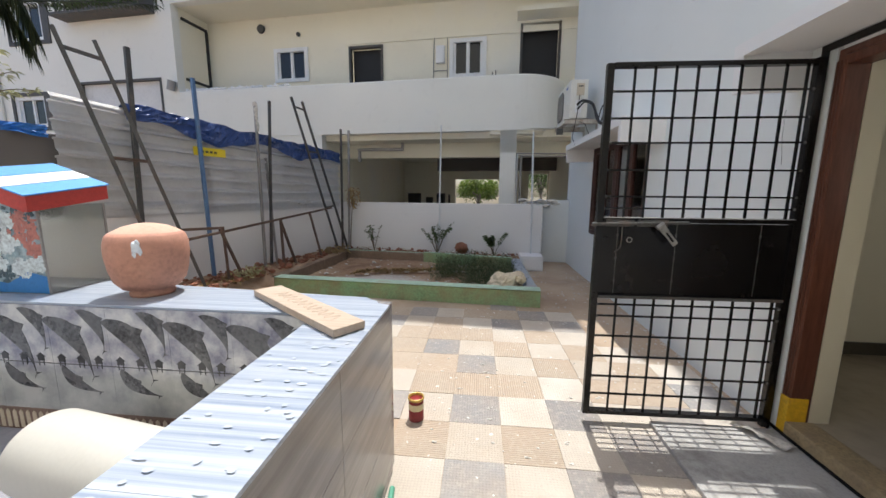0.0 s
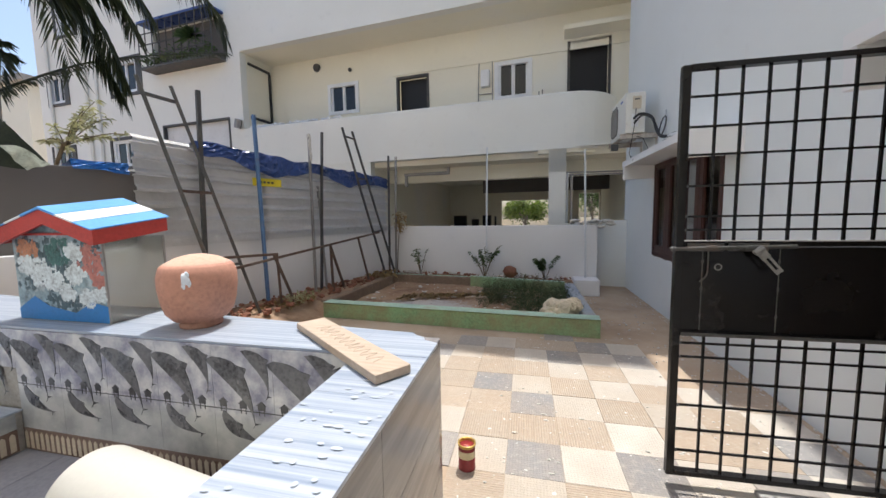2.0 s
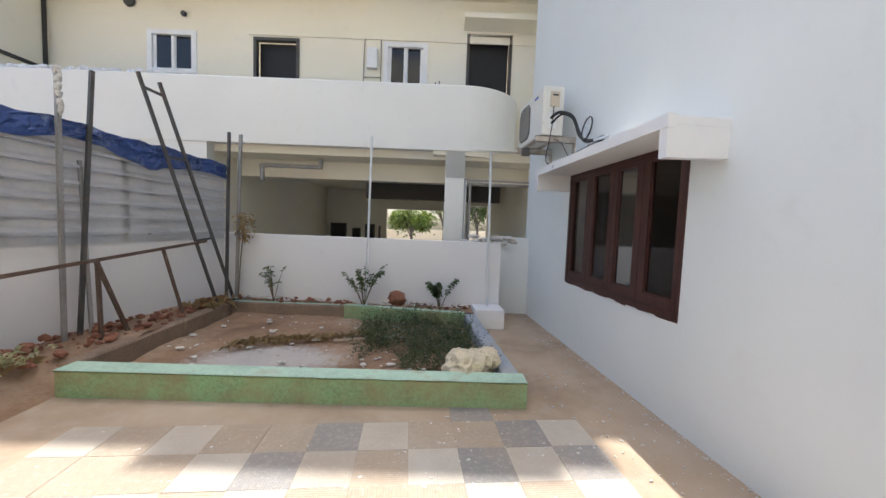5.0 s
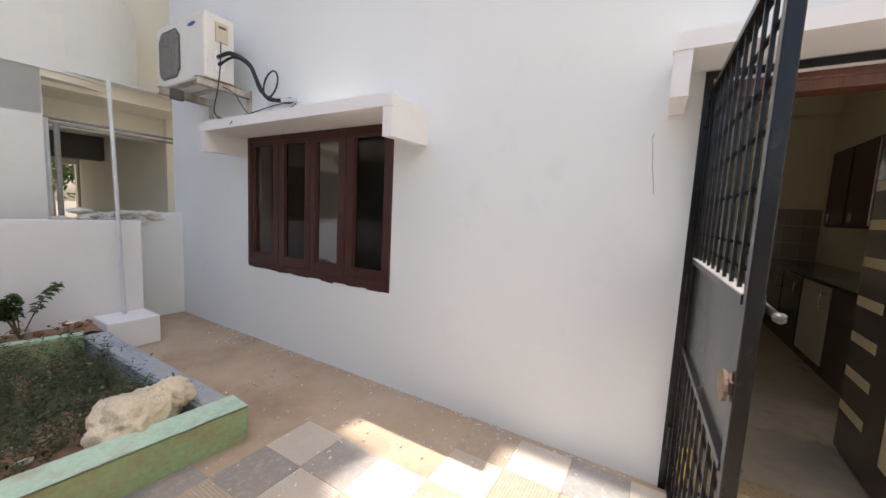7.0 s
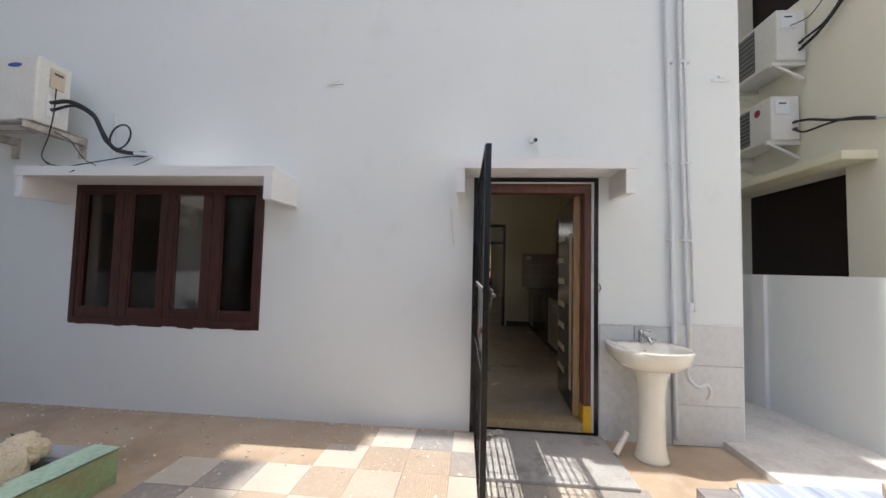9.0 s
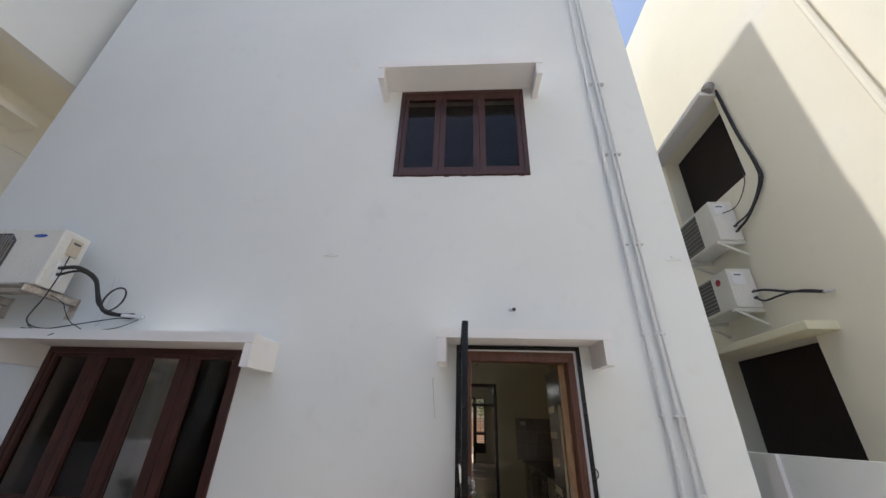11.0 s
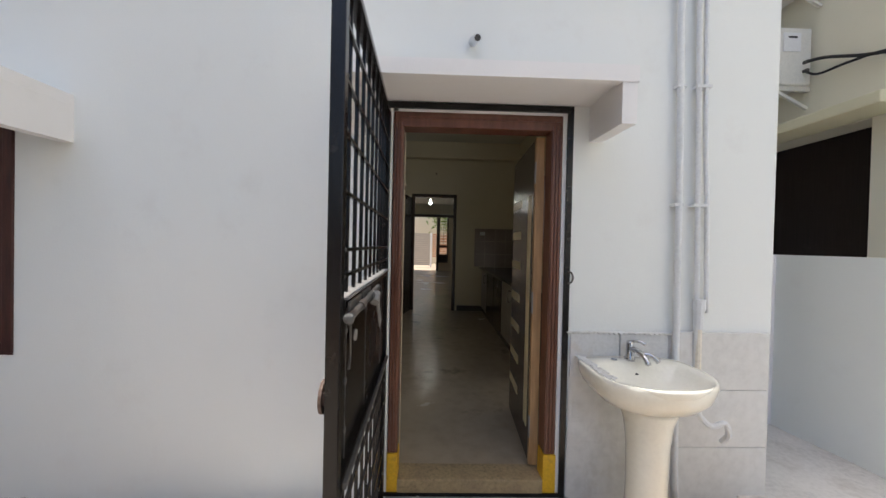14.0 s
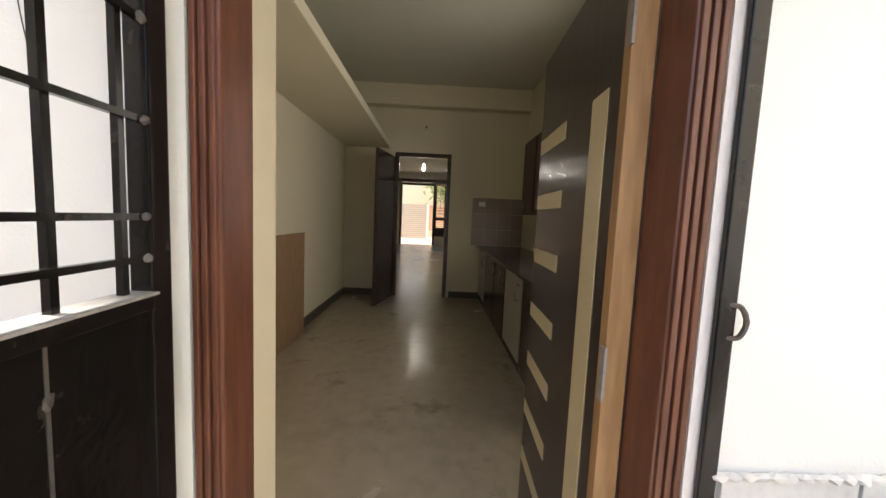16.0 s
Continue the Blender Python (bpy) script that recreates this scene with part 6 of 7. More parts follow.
for i in range(7):
    for j in range(11):
        piece("pool_tile", fl, Matrix.Translation((-2.68 + 0.272 * i, 0.69 - 0.3 * j, 0.22)) @ Matrix.Diagonal((0.9, 1, 1, 1)), pool)
# printed faces: rear inner wall (facing the pool) and the tiers at the end
side_tile = mesh_of("printed_tile", box(bmesh.new(), 0.0004, 0.2996, -0.008, 0, 0.0, 0.4995), M["printtile"])


def crescent(bm, m, cx, cz, size, bend, turn):
    """A plain tapering curved shape with two small points, printed on the tile."""
    n = 12
    up, dn = [], []
    for i in range(n + 1):
        t = i / n
        a = bend * (t - 0.35)
        x, z = size * math.sin(a) / bend, size * (math.cos(a) - 1) / bend
        w = 0.165 * size * (math.sin(math.pi * min(1, t * 0.95 + 0.05)) ** 0.7) * (1 - 0.7 * t) + 0.003
        up.append((x - w * math.sin(-a) * -1, z + w * math.cos(a)))
        dn.append((x + w * math.sin(-a) * -1, z - w * math.cos(a)))
    end = up[-1]
    pts = up[:5] + [(up[5][0] + 0.05 * size, up[5][1] + 0.07 * size)] + up[6:] + [(end[0] + 0.06 * size, end[1] + 0.05 * size), (end[0] + 0.02 * size, end[1] - 0.02 * size), (end[0] + 0.03 * size, end[1] - 0.09 * size)] + dn[::-1]
    c, s = math.cos(turn), math.sin(turn)
    extrude_outline(bm, [(cx + c * x - s * z, cz + s * x + c * z) for x, z in pts], 0.0012, m)


def printed_run(m, count, z0, z1, seed, low=True):
    """Tiles with printed curved shapes, huts on stilts and a picket band, in the wall frame m (front face towards -y)."""
    for k in range(count):
        ob = piece("printed_tile", side_tile, m @ Matrix.Translation((0.3 * k, 0, z0)) @ Matrix.Diagonal((1, 1, (z1 - z0) / 0.5, 1)), pool)
        f = m @ Matrix.Translation((0.3 * k, -0.0095, 0))
        bm = bmesh.new()
        crescent(bm, f, 0.1, z1 - 0.12, 0.37, 1.25, -0.72)
        crescent(bm, f, 0.235, z1 - 0.06, 0.24, 1.45, -0.85)
        if low:
            crescent(bm, f, 0.09, z0 + 0.16, 0.22, -1.0, -0.7)
        part("print", bm, M["printgrey"], pool, "dark grey curved print")
        if low:
            bm = bmesh.new()
            f2 = m @ Matrix.Translation((0.3 * k, -0.0092, 0))
            zl = z0 + 0.235
            box(bm, 0.0, 0.3, 0, 0.001, zl, zl + 0.004, m=f2)
            for x in (0.03, 0.13, 0.22):
                box(bm, x, x + 0.035, 0, 0.001, zl + 0.012, zl + 0.032, m=f2)
                extrude_outline(bm, [(x - 0.008, zl + 0.032), (x + 0.043, zl + 0.032), (x + 0.0175, zl + 0.052)], 0.001, f2)
                box(bm, x + 0.004, x + 0.008, 0, 0.001, zl - 0.012, zl + 0.012, m=f2)
                box(bm, x + 0.028, x + 0.032, 0, 0.001, zl - 0.012, zl + 0.012, m=f2)
            part("print", bm, M["printdark"], pool, "small dark hut print")


def picket_run(m, length, z0, z1):
    part("band", box(bmesh.new(), 0, length, -0.009, 0, z0, z1, m=m), M["picketbrown"], pool, "brown picket-print tile band")
    n = int(length / 0.036)
    pk = bmesh.new()
    extrude_outline(pk, [(0.0, z0 + 0.008), (0.022, z0 + 0.008), (0.022, z1 - 0.025), (0.011, z1 - 0.012), (0.0, z1 - 0.025)], 0.0012, m @ Matrix.Translation((0.006, -0.0105, 0)))
    me = mesh_of("picket", pk, M["picketcream"])
    for k in range(n):
        piece("picket", me, Matrix.Translation(m.to_3x3() @ Vector((0.036 * k, 0, 0))), pool)


REAR = Matrix.Translation((-4.3, 0.988, 0))
printed_run(REAR @ Matrix.Translation((1.62, 0, 0)), 7, 0.345, PT - 0.012, 1)
printed_run(REAR @ Matrix.Translation((0.12, 0, 0)), 5, 0.66, PT - 0.012, 3, False)
picket_run(REAR @ Matrix.Translation((1.62, 0, 0)), 1.9, 0.23, 0.345)
# tiers at the far end of the pool
for k, (x0, x1, z) in enumerate(((-3.2, -2.68, 0.445), (-3.75, -3.2, 0.66), (-4.6, -3.75, PT - 0.01))):
    part("tier", box(bmesh.new(), x0, x1, -2.4, 0.978, 0, z - 0.01), M["concrete"], pool)
    part("tier_top", box(bmesh.new(), x0, x1 + 0.012, -2.4, 0.978, z - 0.01, z, bevel=0.003), M["streak"], pool, "white-blue streaked tile top")
    face = Matrix(((0, -1, 0, x1), (1, 0, 0, 0), (0, 0, 1, 0), (0, 0, 0, 1)))
    if k == 0:
        picket_run(face @ Matrix.Translation((-0.6, 0, 0)), 1.55, 0.235, 0.35)
        part("riser", box(bmesh.new(), -0.6, 0.95, -0.008, 0, 0.352, 0.432, m=face), M["printtile"], pool)
    else:
        for j in range(5):
            f = face @ Matrix.Translation((-0.55 + 0.3 * j, 0, 0))
            zb, zt = (0.448, 0.648) if k == 1 else (0.664, PT - 0.022)
            part("riser", box(bmesh.new(), 0.002, 0.298, -0.008, 0, zb, zt, m=f), M["printtile"], pool)
            bm = bmesh.new()
            crescent(bm, f @ Matrix.Translation((0, -0.0095, 0)), 0.1, zt - 0.07, 0.18, 1.5, -0.5)
            part("print", bm, M["printgrey"], pool, "dark grey curved print")
# tops: streaked tiles with thin joints
n = 0
for i in range(12):
    y1 = 0.985 - 0.3 * i
    part("top_tile", box(bmesh.new(), -0.792, -0.522, y1 - 0.2993, y1, PT - 0.012, PT, bevel=0.001), M["streak"], pool)
for i in range(13):
    x1 = -0.522 - 0.315 * i
    pts = [(x1 - 0.3143, 0.987), (x1, 0.987), (x1, outer_edge(x1)), (x1 - 0.3143, outer_edge(x1 - 0.3143))]
    if i == 0:
        pts = [(x1 - 0.3143, 0.987), (x1, 0.987), (x1, 1.14), (x1 - 0.03, 1.155), (x1 - 0.06, 1.165), (x1 - 0.075, 1.2), (x1 - 0.115, 1.22), (x1 - 0.14, 1.25), (x1 - 0.3143, outer_edge(x1 - 0.3143))]
    bm = bmesh.new()
    extrude_outline(bm, pts, -0.011, Matrix(((1, 0, 0, 0), (0, 0, 1, 0), (0, 1, 0, PT), (0, 0, 0, 1))))
    part("top_tile", bm, M["streak"], pool)
bm = bmesh.new()
for k in range(70):
    x, y = random.uniform(-0.78, -0.54), random.uniform(-0.4, 0.95)
    bmesh.ops.create_circle(bm, cap_ends=True, segments=8, radius=1, matrix=Matrix.Translation((x, y, PT + 0.0025 + 0.00002 * k)) @ Matrix.Diagonal((random.uniform(0.006, 0.016), random.uniform(0.004, 0.009), 1, 1)))
tagged(part("droplet_print", bm, M["drop"], pool), "pale blue-white droplet prints")
# outer face: grey marble tiles
mt = mesh_of("marble_tile", box(bmesh.new(), 0, 0.01, 0.0012, 0.5988, 0.001, 0.2845), M["marble"])
for j in range(3):
    for i in range(6):
        piece("marble_tile", mt, Matrix.Translation((-0.535, 0.56 - 0.6 * i, 0.002 + 0.286 * j)), pool)
mt2 = mesh_of("marble_tile_end", box(bmesh.new(), 0, 0.4, 0.0, 0.01, 0.001, 0.2845), M["marble"])
for j in range(3):
    for i in range(9):
        piece("marble_tile_end", mt2, pose(-1.06 - 0.402 * i, outer_edge(-1.06 - 0.402 * i) - 0.028, 0.002 + 0.286 * j, 0, 0, math.degrees(-math.atan(0.09))), pool)
bm = bmesh.new()
extrude_outline(bm, [(-0.526, 1.0), (-0.536, 1.238), (-0.655, 1.24), (-0.665, 1.214), (-0.54, 1.0)], -PT + 0.014, FLAT)
part("corner_fill", bm, M["marble"], pool)

# ---- things on the pool wall ----
pot = thing("clay_pot", (-1.74, 1.19, PT), "terracotta clay pot with a dusty lid and a paint splash", "pot")
POT = Matrix.Translation((-1.74, 1.19, PT))
part("body", lathe(bmesh.new(), [(0.09, 0.0), (0.093, 0.015), (0.082, 0.028), (0.115, 0.04), (0.143, 0.075), (0.158, 0.13), (0.167, 0.2), (0.167, 0.255), (0.155, 0.295), (0.142, 0.307)], POT, 40), M["terracotta"], pot, "", True)
part("lid", lathe(bmesh.new(), [(0.142, 0.3), (0.143, 0.304), (0.134, 0.312), (0.09, 0.336), (0.04, 0.349), (0.004, 0.352)], POT, 40), M["dustyclay"], pot, "dusty flat clay lid", True)
bm = bmesh.new()
for dx, dz, r in ((0, 0, 0.028), (0.02, -0.018, 0.018), (-0.012, -0.03, 0.016), (0.012, 0.02, 0.015)):
    a = -1.05 + dx * 4
    blob(bm, POT @ Vector((0.163 * math.cos(a), 0.163 * math.sin(a), 0.25 + dz)), (r * 0.7, r * 0.5, r), 0.5, 2)
part("splash", bm, M["splashpaint"], pot, "pale blue-white paint splash", True)

plank = thing("carved_plank", (-0.87, 1.02, PT), "pale wooden plank with carved marks lying on the pool wall", "plank")
ang = math.degrees(math.atan2(0.8 - 1.25, -0.58 + 1.17))
PLK = pose(-0.875, 1.022, PT + 0.003, 0, 0, ang)
part("board", box(bmesh.new(), -0.37, 0.37, -0.066, 0.066, 0, 0.03, m=PLK, bevel=0.004), M["plank"], plank)
bm = bmesh.new()
random.seed(5)
x = -0.22
while x < 0.24:
    w = random.uniform(0.02, 0.04)
    tube(bm, [PLK @ Vector((x, -0.028, 0.0295)), PLK @ Vector((x + w * 0.6, 0.03, 0.0295)), PLK @ Vector((x + w, -0.02, 0.0295))], 0.0025, 4, 3)
    x += w + 0.012
part("carving", bm, M["plank"], plank, "shallow carved strokes")

tank = thing("aquarium", (-2.45, 1.22, PT), "small aquarium with a printed front and a house-shaped lid", "aquarium")
TX0, TX1, TY0, TY1, TZ = -2.83, -2.205, 1.105, 1.41, 1.305
part("front", extrude_outline(bmesh.new(), [(TX0, PT + 0.004), (TX1, PT + 0.004), (TX1, 1.3), (-2.52, 1.4), (TX0, 1.3)], 0.004, Matrix.Translation((0, TY0 - 0.004, 0))), M["printcoral"], tank, "printed coral scene on the front")
def coral_clump(x, z, r, n, mat, label, layer):
    """A ragged printed clump: many small uneven dabs fanning from one point."""
    bm = bmesh.new()
    for j in range(n):
        a, d = random.uniform(0, 6.28), r * random.random() ** 0.6
        px, pz = x + d * math.cos(a), z + 0.8 * d * math.sin(a)
        if TX0 + 0.015 < px < TX1 - 0.015 and PT + 0.03 < pz < TZ - 0.005:
            blob(bm, (px, TY0 - 0.0045 - 0.0006 * layer, pz), (random.uniform(0.005, 0.02), 0.0012, random.uniform(0.005, 0.022)), 1.2, 2)
    part("print", bm, M[mat], tank, label)


for k in range(9):
    coral_clump(random.uniform(TX0, TX1), random.uniform(PT + 0.08, TZ), 0.1, 26, "coral_dark", "dark blue-grey print", 0)
coral_clump(-2.5, 1.24, 0.09, 60, "coral_teal", "dark teal weed print", 1)
coral_clump(-2.72, 1.25, 0.07, 46, "coral_orange", "orange coral print", 1)
coral_clump(-2.3, 1.2, 0.09, 60, "coral_red", "red coral print", 1)
coral_clump(-2.25, 1.1, 0.05, 30, "coral_red", "red coral print", 1)
for x, z, r in ((-2.4, 1.23, 0.05), (-2.66, 1.13, 0.09), (-2.56, 1.1, 0.07), (-2.4, 1.12, 0.06), (-2.47, 1.03, 0.05), (-2.33, 1.0, 0.05), (-2.75, 1.17, 0.06), (-2.24, 1.02, 0.04)):
    coral_clump(x, z, r, 46, "coral_white", "white coral print", 2)
bm = bmesh.new()
extrude_outline(bm, [(TX0, PT + 0.005), (TX1, PT + 0.005), (TX1, PT + 0.09), (TX1 - 0.1, PT + 0.11), (TX1 - 0.22, PT + 0.05), (TX0 + 0.22, PT + 0.08), (TX0 + 0.12, PT + 0.13), (TX0, PT + 0.06)], 0.001, Matrix.Translation((0, TY0 - 0.0065, 0)))
part("print", bm, M["deepblue"], tank, "blue ground of the print")
part("side", box(bmesh.new(), TX1 - 0.004, TX1, TY0, TY1, PT + 0.004, TZ), M["tankglass"], tank, "dusty side glass")
part("side", box(bmesh.new(), TX0, TX0 + 0.004, TY0, TY1, PT + 0.004, TZ), M["tankglass"], tank, "dusty side glass")
part("rear", box(bmesh.new(), TX0, TX1, TY1 - 0.004, TY1, PT + 0.004, TZ), M["tankglass"], tank, "dusty rear glass")
part("base", box(bmesh.new(), TX0, TX1, TY0, TY1, PT, PT + 0.004), M["greysteel"], tank)
for x, y in ((TX1, TY0), (TX1, TY1)):
    part("edge_strip", box(bmesh.new(), x - 0.006, x + 0.003, y - 0.006, y + 0.003, PT, TZ), M["greysteel"], tank)
RX, RZ = -2.5, 1.455
EX0, EX1, EZ = -2.86, -2.175, 1.35
lid = part("lid_fascia", extrude_outline(bmesh.new(), [(EX0, EZ - 0.075), (EX0, EZ), (RX, RZ), (EX1, EZ), (EX1, EZ - 0.075), (EX1 - 0.02, EZ - 0.075), (RX, RZ - 0.075), (EX0 + 0.02, EZ - 0.075)], 0.02, Matrix.Translation((0, 1.046, 0))), M["red"], tank, "red painted gable board")
part("lid_fascia", box(bmesh.new(), EX1 - 0.018, EX1, 1.066, 1.415, EZ - 0.075, EZ - 0.004), M["red"], tank, "red painted eave board")
part("lid_fascia", box(bmesh.new(), EX0, EX0 + 0.018, 1.066, 1.415, EZ - 0.075, EZ - 0.004), M["red"], tank, "red painted eave board")
part("lid_bottom", box(bmesh.new(), EX0 + 0.02, EX1 - 0.02, 1.085, 1.41, EZ - 0.034, EZ - 0.024), M["red"], tank)
for s, ex in ((1, EX1), (-1, EX0)):
    for k, mat in enumerate(("skyblue", "whiteboard", "skyblue")):
        f0, f1 = k / 3, (k + 1) / 3 + 0.02
        a, b = Vector((RX + (ex - RX) * f0, 0, RZ + (EZ - RZ) * f0)), Vector((RX + (ex - RX) * f1, 0, RZ + (EZ - RZ) * f1))
        lift = 0.012 - 0.003 * k
        bm = bmesh.new()
        vs = [bm.verts.new(Vector((p.x, y, p.z + dz))) for dz in (0, lift) for p, y in ((a, 1.035), (b, 1.035), (b, 1.425), (a, 1.425))]
        for q in ((0, 1, 2, 3), (7, 6, 5, 4), (0, 4, 5, 1), (1, 5, 6, 2), (2, 6, 7, 3), (3, 7, 4, 0)):
            bm.faces.new([vs[i] for i in q])
        bmesh.ops.recalc_face_normals(bm, faces=bm.faces)
        part("lid_board", bm, M[mat], tank, "white painted board" if mat == "whiteboard" else "blue painted board")

# the lid sits askew, its rear raised
for lid_part in [ob for ob in tank.children if ob.name.startswith("lid")]:
    lid_part.data.transform(Matrix(((1, 0, 0, 0), (0, 1, 0, 0), (0, 0.15, 1, -0.15 * 1.04), (0, 0, 0, 1))))

drum = thing("plastic_drum", (-1.3, 0.6, 0.23), "large ivory plastic drum lying in the pool", "drum")
DR = pose(-1.78, 0.71, 0.37, 0, 90, -9)
part("body", lathe(bmesh.new(), [(0.135, 0.0), (0.15, 0.006), (0.155, 0.02), (0.155, 0.8), (0.154, 0.85), (0.14, 0.92)], DR, 48), M["ivory"], drum, "", True)
for x in (0.8, 0.86):
    part("ring", lathe(bmesh.new(), [(0.154, x), (0.161, x + 0.006), (0.161, x + 0.026), (0.154, x + 0.032)], DR, 48), M["ivory"], drum, "raised moulded ring", True)

tin = thing("paint_tin", (-0.485, 1.6, 0.004), "small dark red paint tin, open, with a worn label", "tin")
TN = Matrix.Translation((-0.485, 1.6, 0.004))
part("body", lathe(bmesh.new(), [(0.046, 0), (0.048, 0.004), (0.046, 0.01), (0.046, 0.13)], TN, 24), M["tin_red"], tin, "", True)
part("rim", lathe(bmesh.new(), [(0.047, 0.13), (0.05, 0.136), (0.05, 0.146), (0.044, 0.148), (0.04, 0.14), (0.04, 0.06), (0.002, 0.055)], TN, 24, False), M["tin_gold"], tin, "brass-coloured rim", True)
part("label", lathe(bmesh.new(), [(0.0465, 0.07), (0.0468, 0.071), (0.0468, 0.11), (0.0465, 0.111)], TN, 24, False), M["creamlam"], tin, "torn pale paper label", True)
hz = thing("garden_hose", (-0.48, 0.9, 0.0), "short length of green hose along the pool wall", "hose")
part("run", tube(bmesh.new(), [(-0.5, 1.05, 0.02), (-0.485, 0.85, 0.018), (-0.49, 0.6, 0.02), (-0.48, 0.2, 0.018)], 0.013, 8), M["hose"], hz)

# ---- far building ----
BAL = 1.08
# front plane: ground-floor openings, recessed balcony, upper floors; the left block has its own windows
LEFT_WINDOWS = [(-11.3, -8.65, 5.6, 6.75), (-13.2, -12.1, 5.2, 6.15), (-11.2, -8.66, 3.1, 4.12), (-13.45, -12.4, 3.05, 3.85), (-16.4, -15.45, 3.1, 3.8), (-16.3, -15.5, 5.25, 6.15), (-15.6, -14.8, 7.3, 8.4)]
bm = panel(bmesh.new(), [-16.85, 1.6], [0, 10.0], [(-4.45, -0.38, 0.0, 2.68), (-0.05, 1.6, 0.0, 2.7), (-8.2, 1.6, 2.71, 5.75)] + LEFT_WINDOWS, FAR, 0.2)
structure("wall_far_front", bm, M["farwhite"], "white and cream plastered facade of the building behind")
WINS = [(-6.28, -5.32, 4.18, 5.0), (-4.21, -3.32, 3.9, 4.93), (-1.67, -0.8, 4.07, 4.94), (-0.04, 0.85, 3.4, 5.15)]
bm = panel(bmesh.new(), [-8.2, 3.6], [2.71, 5.75], WINS, FAR @ Matrix.Translation((0, BAL, 0)), 0.2)
structure("wall_far_balcony", bm, M["cream"], "cream plastered balcony wall")
structure("wall_far_end", box(bmesh.new(), -8.4, -8.2, 0.2, BAL + 0.2, 2.71, 5.75, m=FAR), M["cream"], "cream side wall of the balcony")
structure("roof_far", box(bmesh.new(), -16.85, 3.6, 0.2, 9, 9.85, 10.0, m=FAR), M["farwhite"], "flat roof of the building behind", "roof")
# four unseen blocks, added so their stepped outline casts the yard's shadow edge
structure("shadow_block_far", box(bmesh.new(), -16.85, -2.3, 0.0, 3, 10.0, 11.7, m=FAR), M["farwhite"], "unseen block added on the roof behind to shade the yard", "upper storey")
structure("shadow_step_far", box(bmesh.new(), -2.3, 0.15, 0.0, 3, 10.0, 12.2, m=FAR), M["farwhite"], "unseen taller block added on the roof behind to shape the shadow", "roof room")
structure("shadow_step_mid_far", box(bmesh.new(), 0.15, 0.5, 0.0, 3, 10.0, 11.9, m=FAR), M["farwhite"], "unseen middle step added on the roof behind to shape the shadow", "roof room")
structure("shadow_step_low_far", box(bmesh.new(), 0.5, 0.72, 0.0, 3, 10.0, 11.0, m=FAR), M["farwhite"], "unseen low step added on the roof behind to shape the shadow", "roof room")
structure("slab_far", box(bmesh.new(), -8.2, 3.6, 0.2, 9, 2.55, 2.71, m=FAR), M["cream"], "balcony floor slab", "slab")
structure("slab_far_upper", box(bmesh.new(), -8.2, 3.6, 0.2, 9, 5.75, 5.9, m=FAR), M["cream"], "slab over the balcony", "slab")
structure("wall_far_side", box(bmesh.new(), -16.85, -16.65, 0.2, 9, 0, 9.85, m=FAR), M["farwhite"], "white side wall of the building behind")
structure("wall_far_upper", box(bmesh.new(), 1.6, 3.6, 0.0, 0.2, 5.75, 10.0, m=FAR), M["farwhite"], "upper wall of the building behind")
# pilaster step and hood over the last opening
structure("pilaster_far", box(bmesh.new(), -4.3, 3.6, BAL - 0.03, BAL, 4.97, 5.75, m=FAR), M["cream"], "slightly raised wall field", "pilaster")
structure("hood_far", box(bmesh.new(), -0.12, 1.3, BAL - 0.5, BAL, 5.2, 5.3, m=FAR, bevel=0.01), M["cream"], "small concrete hood over the opening", "sunshade")
# parapet with a rounded end
bm = bmesh.new()
line = [(-8.2, 0.0), (-4.0, 0.0), (-0.6, 0.0)]
R = 1.05
line += [(-0.1 + R * math.sin(a), R * (1 - math.cos(a))) for a in [math.pi / 2 * k / 14 for k in range(15)]]
rows = []
for i, (u, d) in enumerate(line):
    du = Vector(line[min(i + 1, len(line) - 1)]) - Vector(line[max(i - 1, 0)])
    nx, ny = -du.y / du.length, du.x / du.length
    rows.append([bm.verts.new(FAR @ Vector((u + nx * w, d + ny * w, z))) for w, z in ((-0.02, 2.67), (-0.02, 3.74), (-0.005, 3.765), (0.12, 3.765), (0.12, 2.67))])
for a, b in zip(rows, rows[1:]):
    for k in range(5):
        bm.faces.new([a[k], b[k], b[(k + 1) % 5], a[(k + 1) % 5]])
bm.faces.new(rows[0])
bm.faces.new(rows[-1][::-1])
bmesh.ops.recalc_face_normals(bm, faces=bm.faces)
structure("parapet_far", bm, M["farwhite"], "white balcony parapet with a rounded end", "parapet")
bm = bmesh.new()
for k in range(110):
    blob(bm, FAR @ Vector((random.uniform(-8.0, -5.2), random.uniform(0.0, 0.1), 3.8)), (random.uniform(0.015, 0.045),) * 3, 0.6, 1)
tagged(part("parapet_gravel", bm, M["whiteboard"]), "gravel lying along the balcony parapet", "gravel", "", "stuff")
# rounded soffit plate under the balcony end
bm = bmesh.new()
pts = [(-0.6, 0.01), (-0.1, 0.01)] + [(-0.1 + R * math.sin(a), 0.01 + R * (1 - math.cos(a))) for a in [math.pi / 2 * k / 12 for k in range(1, 13)]] + [(-0.6, R)]
extrude_outline(bm, pts, -0.1, FAR @ Matrix(((1, 0, 0, 0), (0, 0, 1, 0), (0, 1, 0, 2.7), (0, 0, 0, 1))))
structure("soffit_far", bm, M["cream"], "rounded underside of the balcony", "soffit")


